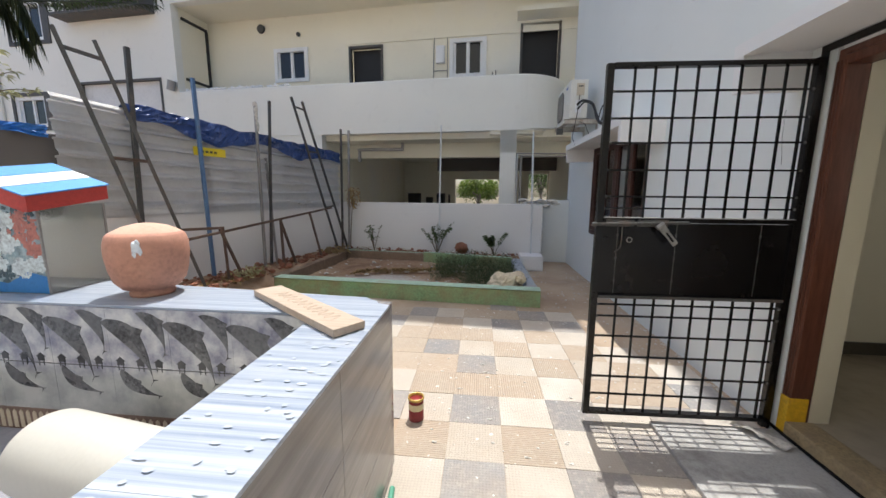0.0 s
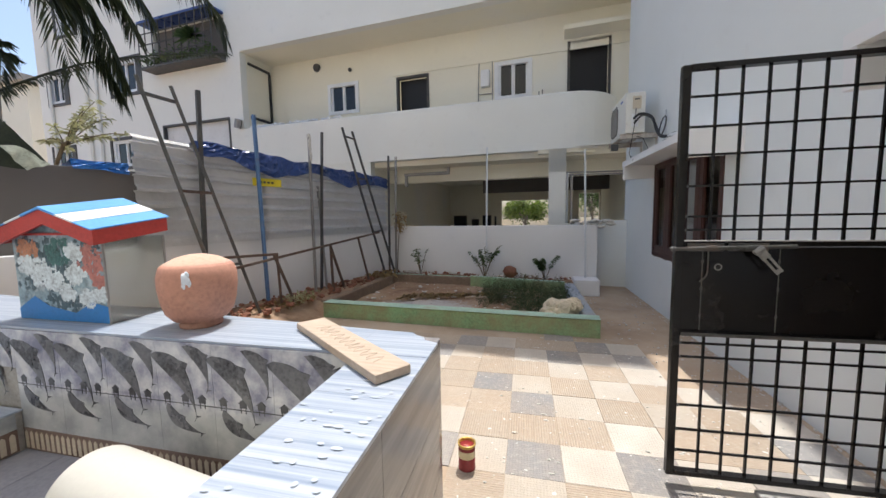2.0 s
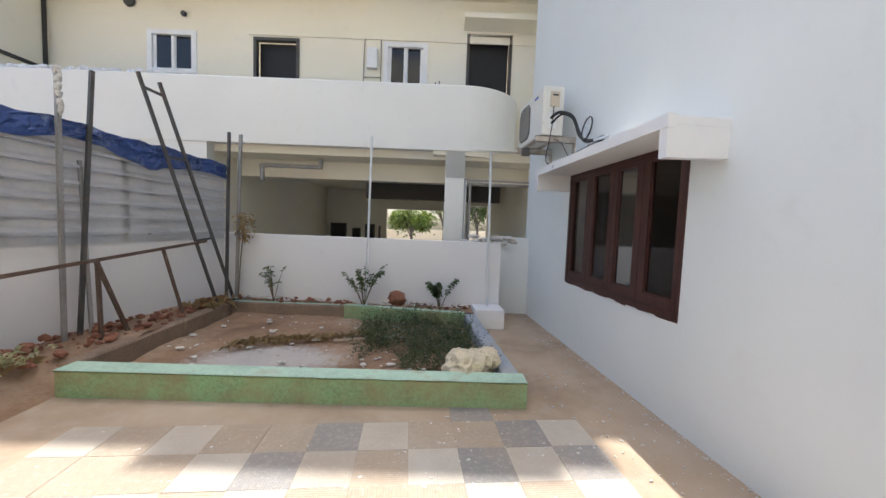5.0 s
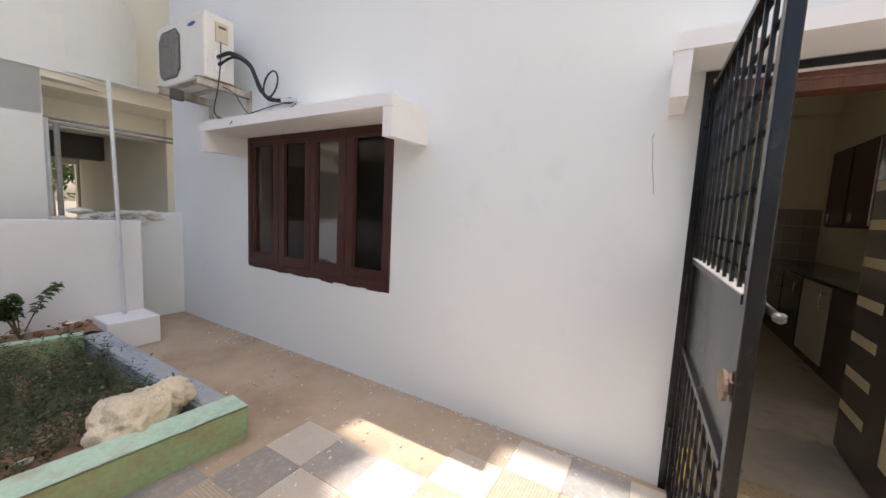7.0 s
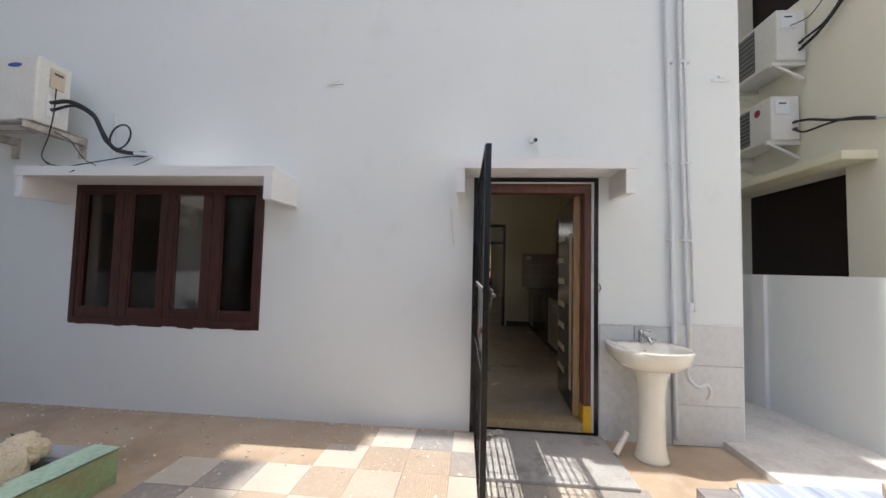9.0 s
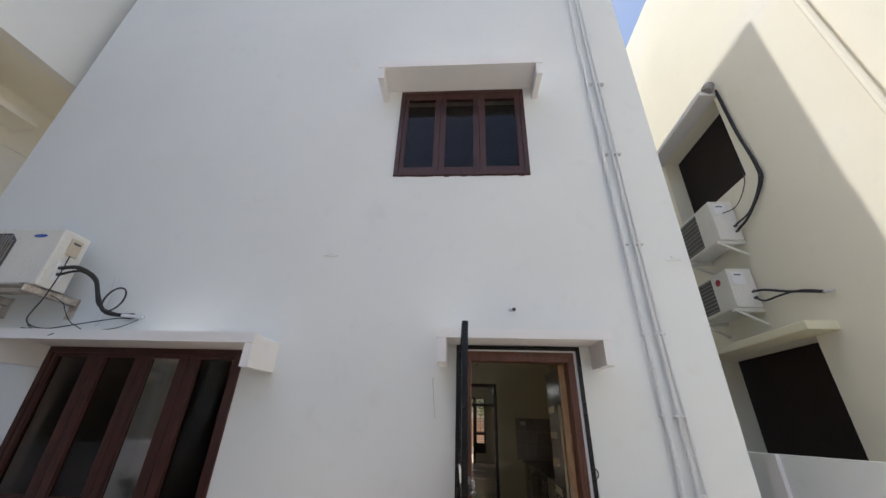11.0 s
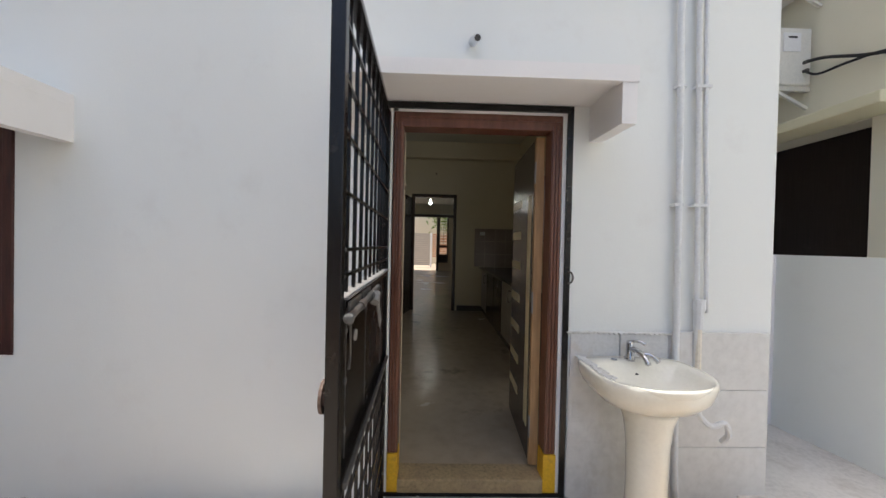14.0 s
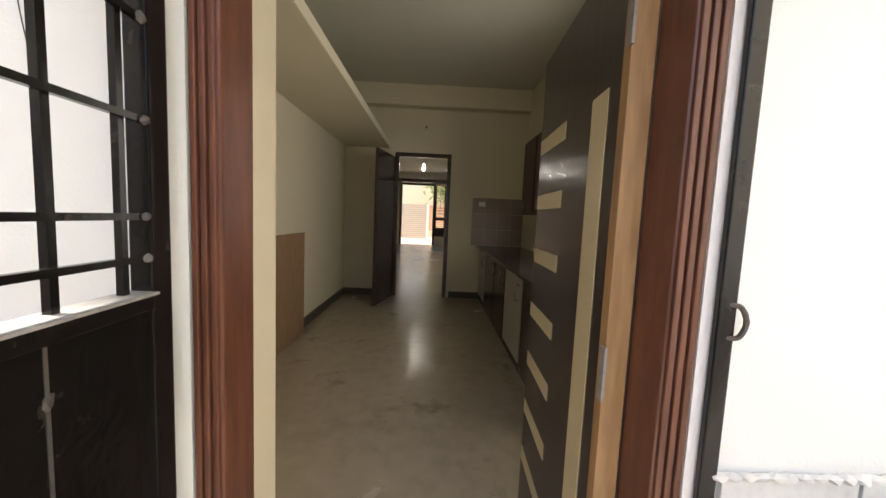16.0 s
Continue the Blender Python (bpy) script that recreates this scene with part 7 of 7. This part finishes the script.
def far_window(k, u0, u1, z0, z1, d, style, label):
    """A window of the far building at depth d: white sliding panes, or a dark frame, each before a black sheet that
    paints the unlit depth.
    """
    w = thing("window_%d" % k, FAR @ Vector(((u0 + u1) / 2, d, z0)), label, "window", "", "structure")
    mat = M["whiteboard"] if style == "white" else M["darksteel"]
    t = 0.09 if style == "white" else 0.055
    for dims in ((u0, u0 + t, z0, z1), (u1 - t, u1, z0, z1), (u0 + t, u1 - t, z1 - t, z1), (u0 + t, u1 - t, z0, z0 + t)):
        part("window_frame", box(bmesh.new(), dims[0], dims[1], d - 0.03, d + 0.08, dims[2], dims[3], m=FAR), mat, w)
    if style == "white":
        c = (u0 + u1) / 2
        for a, b, o in ((u0 + t, c + 0.02, 0.02), (c - 0.02, u1 - t, 0.045)):
            for dims in ((a, a + 0.06, z0 + t, z1 - t), (b - 0.06, b, z0 + t, z1 - t)):
                part("sash", box(bmesh.new(), dims[0], dims[1], d + o, d + o + 0.02, dims[2], dims[3], m=FAR), mat, w)
            g = part("pane", box(bmesh.new(), a + 0.035, b - 0.035, d + o + 0.008, d + o + 0.012, z0 + t, z1 - t, m=FAR), M["darkglass"], w)
            g.visible_shadow = False
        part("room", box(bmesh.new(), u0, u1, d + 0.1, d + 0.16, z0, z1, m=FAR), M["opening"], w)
    else:
        part("void", box(bmesh.new(), u0 + t, u1 - t, d + 0.14, d + 0.18, z0 + t, z1 - t, m=FAR), M["opening"], w, "black sheet painting the unlit depth of the opening")
    return w


far_window(3, *WINS[0], BAL, "white", "white sliding window with two panes")
far_window(4, *WINS[1], BAL, "dark", "dark unglazed window opening in a black frame")
far_window(5, *WINS[2], BAL, "white", "white sliding window with two panes")
far_window(6, *WINS[3], BAL, "dark", "tall dark unglazed opening in a black frame")
for k, (lw, st) in enumerate(zip(LEFT_WINDOWS, ("grille", "white", "sheet", "white", "white", "white", "white"))):
    u0, u1, z0, z1 = lw
    if st == "white":
        far_window(7 + k, u0, u1, z0, z1, 0.04, "white", "white window in a dark grey surround")
        sur = bmesh.new()
        for dims in ((u0 - 0.09, u0, z0 - 0.09, z1 + 0.09), (u1, u1 + 0.22, z0 - 0.09, z1 + 0.09), (u0, u1, z1, z1 + 0.09), (u0, u1, z0 - 0.09, z0)):
            box(sur, dims[0], dims[1], -0.03, 0.0, dims[2], dims[3], m=FAR)
        structure("surround", sur, M["darksteel"], "dark grey window surround", "trim")
    elif st == "sheet":
        w = thing("window_%d" % (7 + k), FAR @ Vector(((u0 + u1) / 2, 0, z0)), "opening closed by a grey sheet in a dark frame", "window", "", "structure")
        part("sheet", box(bmesh.new(), u0 + 0.05, u1 - 0.05, 0.08, 0.1, z0, z1 - 0.05, m=FAR), M["sheet"], w)
        for dims in ((u0, u0 + 0.05, z0, z1), (u1 - 0.05, u1, z0, z1), (u0 + 0.05, u1 - 0.05, z1 - 0.05, z1)):
            part("window_frame", box(bmesh.new(), dims[0], dims[1], -0.02, 0.1, dims[2], dims[3], m=FAR), M["darksteel"], w)
    else:
        w = thing("window_%d" % (7 + k), FAR @ Vector(((u0 + u1) / 2, 0, z0)), "window behind a dark steel cage with plants and a blue sheet", "window", "", "structure")
        part("void", box(bmesh.new(), u0, u1, 0.12, 0.18, z0, z1, m=FAR), M["greycement"], w)
        cage = part("cage", box(bmesh.new(), u0, u1, -0.42, 0.0, z0 - 0.05, z0, m=FAR), M["darksteel"], w, "dark steel window cage")
        for j in range(11):
            u = u0 + (u1 - u0) * j / 10
            part("cage_bar", bar(bmesh.new(), FAR @ Vector((u, -0.4, z0)), FAR @ Vector((u, -0.4, z1)), 0.02), M["darksteel"], cage)
        for j in range(5):
            z = z0 + (z1 - z0) * j / 4
            part("cage_rail", bar(bmesh.new(), FAR @ Vector((u0, -0.4, z)), FAR @ Vector((u1, -0.4, z)), 0.022), M["darksteel"], cage)
        part("blue_sheet", box(bmesh.new(), u0, u1, -0.42, 0.0, z1, z1 + 0.06, m=FAR), M["tarp"], w, "blue plastic sheet")
        lb2 = bmesh.new()
        for j in range(420):
            c = FAR @ Vector((random.uniform(u0, u1), random.uniform(-0.42, -0.2), z0 + 0.05 + abs(random.gauss(0, 0.14))))
            leaf_quad(lb2, c, (random.uniform(-1, 1), random.uniform(-1, 0.2), random.uniform(-0.2, 1)), 0.11, 0.05)
        for j in range(70):
            c = FAR @ Vector((u1 - 0.8, -0.3, z0 + 0.55))
            leaf_quad(lb2, c, (random.uniform(-1, 1), random.uniform(-1, 0.2), random.uniform(-0.2, 1)), 0.45, 0.04)
        part("foliage", lb2, M["leaf"], w, "potted greenery behind the bars")
# small fixtures of the facade
mb = thing("meter_box", FAR @ Vector((-1.88, BAL, 4.5)), "white electric meter box in a wire frame", "meter box")
part("box", box(bmesh.new(), -1.98, -1.78, BAL - 0.12, BAL, 4.4, 4.78, m=FAR, bevel=0.01), M["whiteboard"], mb)
bm = bmesh.new()
tube(bm, [FAR @ Vector(p) for p in ((-2.06, BAL - 0.02, 3.9), (-2.04, BAL - 0.02, 4.9), (-1.98, BAL - 0.02, 5.02), (-1.76, BAL - 0.02, 5.02), (-1.72, BAL - 0.02, 4.9), (-1.72, BAL - 0.02, 3.9))], 0.01, 5, 3)
tube(bm, [FAR @ Vector(p) for p in ((-2.05, BAL - 0.02, 4.25), (-1.72, BAL - 0.02, 4.25))], 0.01, 5, 1)
part("wire_frame", bm, M["greysteel"], mb)
for u, z in ((-6.6, 5.5), (-5.55, 5.3)):
    fx = thing("wall_fitting", FAR @ Vector((u, BAL, z)), "small dark light fitting on the balcony wall", "fitting", "fittings on the balcony wall")
    big = u < -6
    part("body", lathe(bmesh.new(), [(0.03, 0), (0.11 if big else 0.05, 0.02), (0.1 if big else 0.05, 0.06), (0.03, 0.07)], FAR @ pose(u, BAL, z, 90), 14), M["darksteel"], fx)
bx = thing("wall_vent", FAR @ Vector((-8.3, -0.05, 3.85)), "grey wall fitting on the facade", "fitting")
part("body", rod(bmesh.new(), FAR @ Vector((-8.32, -0.1, 3.78)), FAR @ Vector((-8.26, -0.1, 4.0)), 0.09, 12), M["greysteel"], bx)
for u, z in ((-0.62, 3.9), (-0.55, 3.93)):
    st = thing("rod_stub", FAR @ Vector((u, 0.6, 3.7)), "short steel rod standing behind the parapet", "rod", "rods behind the parapet")
    part("rod", bar(bmesh.new(), FAR @ Vector((u, 0.6, 2.71)), FAR @ Vector((u, 0.6, z + 0.12)), 0.02), M["darksteel"], st)
for u, z0 in ((-16.2, 0), (-14.4, 0), (-13.9, 0)):
    pp = thing("drain_pipe", FAR @ Vector((u, -0.05, 0)), "white drain pipe down the facade", "pipe", "drain pipes of the facade")
    part("run", rod(bmesh.new(), FAR @ Vector((u, -0.06, z0)), FAR @ Vector((u + 0.05, -0.06, 9.9)), 0.05, 8), M["farwhite"], pp)
pn = thing("balcony_door_frame", FAR @ Vector((-8.1, 0.5, 2.71)), "thin dark frame on the balcony side wall", "frame")
for z0, z1, d0, d1 in ((4.1, 4.16, 0.25, 1.0), (5.5, 5.56, 0.25, 1.0), (3.6, 5.5, 0.96, 1.02)):
    part("rail", box(bmesh.new(), -8.2, -8.16, d0, d1, z0, z1, m=FAR), M["ink"], pn)

# open ground floor
structure("floor_far", box(bmesh.new(), -4.6, 3.6, 0.0, 14, 0.002, 0.03, m=FAR), M["concrete"], "dim cement parking floor", "floor")
structure("beam_far", box(bmesh.new(), -4.6, 3.6, 0.9, 1.15, 2.22, 2.55, m=FAR), M["cream"], "cream beam under the balcony", "beam")
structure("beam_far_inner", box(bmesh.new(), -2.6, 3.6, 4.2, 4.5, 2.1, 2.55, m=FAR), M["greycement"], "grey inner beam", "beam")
structure("pillar_far", box(bmesh.new(), -0.31, -0.08, 0.02, 0.35, 0, 2.2, m=FAR, bevel=0.01), M["cream"], "cream square pillar", "pillar")
structure("pillar_head_far", box(bmesh.new(), -0.385, -0.045, 0.0, 0.4, 2.2, 2.69, m=FAR, bevel=0.01), M["farwhite"], "wider white pillar head", "pillar")
bm = panel(bmesh.new(), [-7.5, 3.6], [0, 2.55], [(-2.35, -0.3, 0.35, 1.9), (0.5, 1.2, 0.3, 2.1)], FAR @ Matrix.Translation((0, 6.5, 0)), 0.2)
structure("wall_parking_rear", bm, M["cream"], "dim cream rear wall of the parking floor")
structure("wall_parking_left", box(bmesh.new(), -4.65, -4.45, 0.2, 6.5, 0, 2.55, m=FAR), M["cream"], "dim cream wall of the parking floor")
structure("wall_far_right", box(bmesh.new(), 1.25, 1.45, 0.8, 6.5, 0, 2.55, m=FAR), M["cream"], "cream wall at the side of the parking floor")
for u0, u1, z0, z1 in ((-4.3, -3.75, 0.8, 1.35), (-3.55, -3.25, 0.85, 1.2), (-3.1, -2.75, 0.75, 1.35), (-2.62, -2.55, 0.7, 1.3)):
    sh = thing("wall_shutter", FAR @ Vector(((u0 + u1) / 2, 6.4, z0)), "small dark shuttered opening in the rear wall", "shutter", "shutters of the parking floor")
    part("frame", box(bmesh.new(), u0, u1, 6.46, 6.5, z0, z1, m=FAR), M["darksteel"], sh)
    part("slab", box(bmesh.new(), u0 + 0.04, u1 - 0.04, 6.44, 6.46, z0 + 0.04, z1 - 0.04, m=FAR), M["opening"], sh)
gp = thing("grey_pipe", FAR @ Vector((-3.6, 0.5, 2.3)), "grey drain pipe under the balcony", "pipe")
bm = bmesh.new()
tube(bm, [FAR @ Vector(p) for p in ((-3.75, 0.5, 2.1), (-3.75, 0.5, 2.33), (-3.7, 0.5, 2.38), (-2.75, 0.5, 2.38), (-2.68, 0.5, 2.4), (-2.67, 0.5, 2.52))], 0.04, 8, 5)
part("run", bm, M["greysteel"], gp, "", True)
for u, z0, z1, mat in ((-0.02, 0, 2.2, "pvc"), (0.06, 0, 2.15, "greysteel")):
    pp = thing("drain_pipe", FAR @ Vector((u, 0.1, 0)), "pipe beside the pillar", "pipe", "pipes by the pillar")
    part("run", rod(bmesh.new(), FAR @ Vector((u, 0.12, z0)), FAR @ Vector((u, 0.12, z1)), 0.025, 8), M[mat], pp)
pp = thing("cross_pipe", FAR @ Vector((0.4, 0.1, 2.2)), "thin pipes running across under the balcony", "pipe")
for z in (2.16, 2.21):
    part("run", rod(bmesh.new(), FAR @ Vector((-0.1, 0.12, z)), FAR @ Vector((1.4, 0.12, z - 0.03)), 0.016, 6), M["greysteel"], pp)
bm = bmesh.new()
for k in range(36):
    blob(bm, FAR @ Vector((random.uniform(-0.05, 0.75), random.uniform(-0.5, -0.2), random.uniform(1.1, 1.24))), (random.uniform(0.05, 0.12), 0.06, 0.035), 0.5, 1)
t = thing("cement_sacks", FAR @ Vector((0.35, -0.35, 1.0)), "heap of pale rubble and sacks behind the back wall", "rubble")
part("heap", bm, M["litter"], t)
part("support", box(bmesh.new(), -0.1, 0.39, -0.55, -0.2, 0, 1.12, m=FAR), M["concrete"], t)
vine = thing("creeper", bpt(-3.75, 0.2, 0.2), "dry reddish creeper in the corner", "creeper")
bm = bmesh.new()
for k in range(90):
    leaf_quad(bm, bpt(random.gauss(-3.72, 0.07), 0.18, random.uniform(1.1, 1.45)), (random.uniform(-1, 1), random.uniform(-1, 1), random.uniform(-1, 0.6)), 0.09, 0.04)
part("foliage", bm, M["straw"], vine)
part("stem", tube(bmesh.new(), [bpt(-3.8, 0.2, 0.2), bpt(-3.76, 0.2, 0.8), bpt(-3.72, 0.18, 1.3)], 0.008, 5), M["stem"], vine)


def leafy_tree(place, h, spread, count, mat, label, size=0.12, trunk=0.08):
    """A tapered trunk with limbs and a loose, uneven crown of many small leaves."""
    t = thing("tree", place, label, "tree")
    base = Vector(place)
    tb, lbm = bmesh.new(), bmesh.new()
    top = base + Vector((0, 0, h * 0.55))
    tube(tb, [base, base.lerp(top, 0.5) + Vector((0.05, 0.03, 0)), top], trunk, 8, 4, 0.6)
    tips = []
    for k in range(11):
        a = 6.28 * k / 11 + random.uniform(-0.3, 0.3)
        tip = top + Vector((spread * math.cos(a) * random.uniform(0.5, 1), spread * math.sin(a) * random.uniform(0.5, 1), h * random.uniform(0.05, 0.45)))
        tube(tb, [top - Vector((0, 0, random.uniform(0, h * 0.2))), top.lerp(tip, 0.5) + Vector((0, 0, 0.1)), tip], trunk * 0.45, 6, 4, 0.3)
        tips.append(tip)
    for k in range(count):
        c = random.choice(tips)
        p = c + Vector((random.gauss(0, spread * 0.25), random.gauss(0, spread * 0.25), random.gauss(0, h * 0.1)))
        leaf_quad(lbm, p, (random.uniform(-1, 1), random.uniform(-1, 1), random.uniform(-0.6, 0.7)), size * random.uniform(0.6, 1.3), size * 0.45)
    part("trunk", tb, M["bark"], t, "", True)
    part("crown", lbm, mat, t, "loose crown of small leaves")


leafy_tree(FAR @ Vector((-1.9, 11.6, 0)), 2.1, 0.9, 1700, M["treeleaf"], "sunlit green tree behind the parking floor", 0.22)
leafy_tree(FAR @ Vector((-0.3, 13.5, 0)), 3.0, 1.3, 1500, M["treeleaf"], "sunlit green tree behind the building", 0.22)
leafy_tree(FAR @ Vector((1.3, 11, 0)), 3.2, 1.0, 1500, M["leaf"], "dark green tree behind the building", 0.2)
structure("wall_garden_far", box(bmesh.new(), -8, 7, 16, 16.2, 0, 1.1, m=FAR), M["cream"], "low garden wall behind the building")
leafy_tree((22.5, 0.2, 0), 4.2, 1.5, 1200, M["treeleaf"], "sunlit tree by the street", 0.25)
leafy_tree((23.5, -1.2, 0), 3.4, 1.1, 700, M["treeleaf"], "sunlit tree by the street", 0.22)

# ---- palm, shrub and leaf beyond the cement wall ----
palm = thing("palm_tree", (-7.1, 3.3, 0), "tall palm with drooping dark fronds behind the cement wall", "palm tree")
CR = Vector((-6.96, 3.27, 4.72))
part("trunk", tube(bmesh.new(), [(-7.08, 3.1, 0), (-7.05, 3.16, 2.2), (-7.0, 3.2, 3.6), (-6.98, 3.24, 4.2), (-6.96, 3.27, 4.75)], 0.1, 12, 6, 0.7), M["bark"], palm, "grey ringed trunk", True)


def frond(rib, leaflets, length, hang):
    bm = bmesh.new()
    line = smooth_line(rib, 14)
    tube(bm, rib, 0.022, 5, 10, 0.25)
    for k in range(leaflets):
        f = 0.12 + 0.88 * k / leaflets
        i = min(int(f * (len(line) - 1)), len(line) - 2)
        p = line[i].lerp(line[i + 1], f * (len(line) - 1) - i)
        d = (line[i + 1] - line[i]).normalized()
        side = d.cross(Vector((0, 0, 1))).normalized()
        for e in (-1, 1):
            way = d * 0.7 + side * e * random.uniform(0.5, 0.9) + Vector((0, 0, -hang * random.uniform(0.5, 1.2)))
            leaf_quad(bm, p, way, length * (1 - 0.5 * abs(f - 0.45)) * random.uniform(0.8, 1.1), 0.022, 0.25)
    part("frond", bm, M["palm"], palm, "drooping palm frond")


frond([(-6.75, 3.1, 3.0), (-6.6, 3.2, 3.15), (-6.3, 3.88, 3.66), (-6.0, 4.75, 4.09), (-5.8, 5.93, 4.58)], 80, 0.15, 0.9)
frond([CR, (-6.6, 3.55, 4.69), (-6.4, 3.87, 4.39), (-6.2, 3.92, 3.84), (-6.0, 4.04, 3.3)], 90, 0.5, 1.1)
frond([CR, (-6.5, 3.6, 4.8), (-6.3, 3.95, 4.5), (-6.1, 4.02, 3.95), (-5.95, 4.1, 3.45)], 80, 0.5, 1.1)
frond([CR, (-6.4, 3.8, 5.0), (-6.2, 4.24, 4.79), (-6.0, 4.33, 4.3)], 70, 0.5, 1.0)
frond([CR, (-6.5, 4.2, 5.4), (-6.1, 4.9, 5.6), (-5.8, 5.59, 5.3), (-5.7, 5.8, 4.8)], 80, 0.45, 0.9)
frond([CR, (-6.5, 3.9, 5.1), (-6.3, 4.4, 5.2), (-6.1, 4.7, 4.7)], 60, 0.5, 0.9)
frond([(-6.9, 3.3, 3.7), (-6.8, 3.19, 3.75), (-6.8, 2.96, 3.55), (-6.8, 2.82, 3.1)], 50, 0.3, 0.7)
frond([(-6.9, 3.3, 3.5), (-6.75, 3.2, 3.6), (-6.6, 3.1, 3.4), (-6.5, 3.0, 3.0)], 50, 0.3, 0.7)
frond([CR, (-7.0, 2.8, 4.3), (-7.2, 2.3, 3.2)], 46, 0.5, 0.7)
frond([CR, (-7.6, 3.0, 4.7), (-8.6, 2.6, 3.7)], 46, 0.5, 0.7)
frond([CR, (-7.3, 4.0, 5.0), (-7.9, 4.7, 4.0)], 46, 0.5, 0.7)
frond([CR, (-6.8, 3.2, 5.4), (-6.2, 2.5, 5.0)], 46, 0.5, 0.7)
shrub = thing("pale_shrub", (-6.6, 3.6, 0), "shrub with pale variegated leaves behind the cement wall", "shrub")
bm, lf = bmesh.new(), bmesh.new()
tube(bm, [(-6.9, 3.5, 0), (-6.8, 3.5, 1.6), (-6.5, 3.6, 2.5)], 0.035, 6, 4, 0.6)
for k in range(16):
    tip = Vector((-6.3 + random.uniform(-0.55, 0.6), 3.65 + random.uniform(-0.4, 0.4), 2.75 + random.uniform(-0.3, 0.35)))
    tube(bm, [(-6.5, 3.6, 2.45), Vector((-6.5, 3.6, 2.6)).lerp(tip, 0.6), tip], 0.008, 5, 3, 0.5)
    for c in range(26):
        leaf_quad(lf, Vector((-6.5, 3.6, 2.5)).lerp(tip, random.uniform(0.5, 1.05)), (random.uniform(-1, 1), random.uniform(-1, 1), random.uniform(-0.5, 0.8)), 0.1, 0.025)
part("stems", bm, M["stem"], shrub)
part("foliage", lf, M["palegreenleaf"], shrub, "pale cream-green leaves")
ban = thing("banana_plant", (-5.0, 0.5, 0), "broad dark banana leaf with a torn pale tip", "banana plant")
part("stem", tube(bmesh.new(), [(-5.0, 0.5, 0), (-4.98, 0.55, 1.6), (-4.9, 0.75, 2.8), (-4.72, 0.95, 3.3)], 0.07, 8, 5, 0.35), M["stem"], ban)
bm = bmesh.new()
a, e = Vector((-4.72, 0.95, 3.3)), Vector((-4.34, 2.16, 1.9))
dv = (e - a).normalized()
wv = Vector((-0.1, -0.45, -0.75)).normalized()
rows = []
for i in range(25):
    f = i / 24
    c = a.lerp(e, f) + Vector((0, 0, 0.02 * math.sin(math.pi * f)))
    w = 0.5 * (math.sin(math.pi * (0.12 + 0.88 * f)) ** 0.6)
    rows.append([bm.verts.new(c + wv * w * q + Vector((0.02 * noise.noise(c * 9 + Vector((q * 3, 0, 0))), 0, 0))) for q in (-0.12, 0.0, 0.33, 0.66, 1.0)])
for p, q in zip(rows, rows[1:]):
    for k in range(4):
        bm.faces.new([p[k], q[k], q[k + 1], p[k + 1]])
part("leaf", bm, M["banana"], ban)
bm = grid(bmesh.new(), [(-4.36, 1.86, 2.03), (-4.33, 2.0, 2.02), (-4.3, 2.15, 1.9), (-4.33, 2.0, 1.83)], 12, 8, lambda p, s, t: Vector((0.02 * noise.noise(p * 12), 0.015 * noise.noise(p * 17), 0.02 * noise.noise(p * 15))))
part("torn_tip", bm, M["paleleaf"], ban, "torn pale tip of the leaf")
fh = thing("far_house", (-24, 14, 0), "distant cream house behind the trees", "house")
part("wall", box(bmesh.new(), -27, -20.5, 11, 17, 0, 7.2), M["cream"], fh)
part("roof", box(bmesh.new(), -27.3, -20.2, 10.7, 17.3, 7.2, 7.45), M["concrete"], fh)
for k in range(2):
    wdw = part("window", box(bmesh.new(), -25.8 + 2.6 * k, -24.6 + 2.6 * k, 10.95, 11.0, 4.2, 5.6), M["opening"], fh)
    part("frame", box(bmesh.new(), -25.9 + 2.6 * k, -24.5 + 2.6 * k, 10.92, 10.96, 5.6, 5.7), M["darksteel"], wdw)

# ---- floor tiles of the yard ----
meshes = {k: [] for k in ("tile_light", "tile_grey", "tile_tan")}
for key in meshes:
    for v in range(2):
        bm = box(bmesh.new(), -0.1534, 0.1534, -0.1534, 0.1534, -0.01, 0.005 + 0.001 * v)
        for e in bm.verts:
            if e.co.z > 0:
                e.co.x *= 0.997
                e.co.y *= 0.997
        meshes[key].append(mesh_of("floor_tile", bm, M[key]))
yard = thing("yard_tiles", (0, 2, 0), "worn checkered cement tiles, cream, grey and tan", "tiles", "", "structure")
rng = random.Random(11)
PITCH = 0.308
for i in range(-8, 5):
    for j in range(-1, 17):
        x, y = 0.03 + PITCH * (i + 0.5), 3.742 - PITCH * (j + 0.5)
        if y < 1.52 and x < -0.52 or x > 1.52 or (y > 2.75 and x > 1.1) or (0.71 < y < 1.72 and x > 0.95) or (y < 0.72 and x > 0.75) or y < -1.3 or (j < 0 and not -1 < i < 1):
            continue
        r = rng.random()
        key = "tile_grey" if (i + j) % 2 else "tile_light"
        worn = y > 1.9 and (y < 3.12 or x < 0)
        if r < ((0.8 if key == "tile_grey" else 0.35) if worn else 0.08):
            key = "tile_tan"
        turn = rng.choice((0, 90))
        piece("floor_tile", rng.choice(meshes[key]), pose(x, y, rng.uniform(-0.0015, 0.0015), rng.uniform(-0.15, 0.15), rng.uniform(-0.15, 0.15), turn), yard)
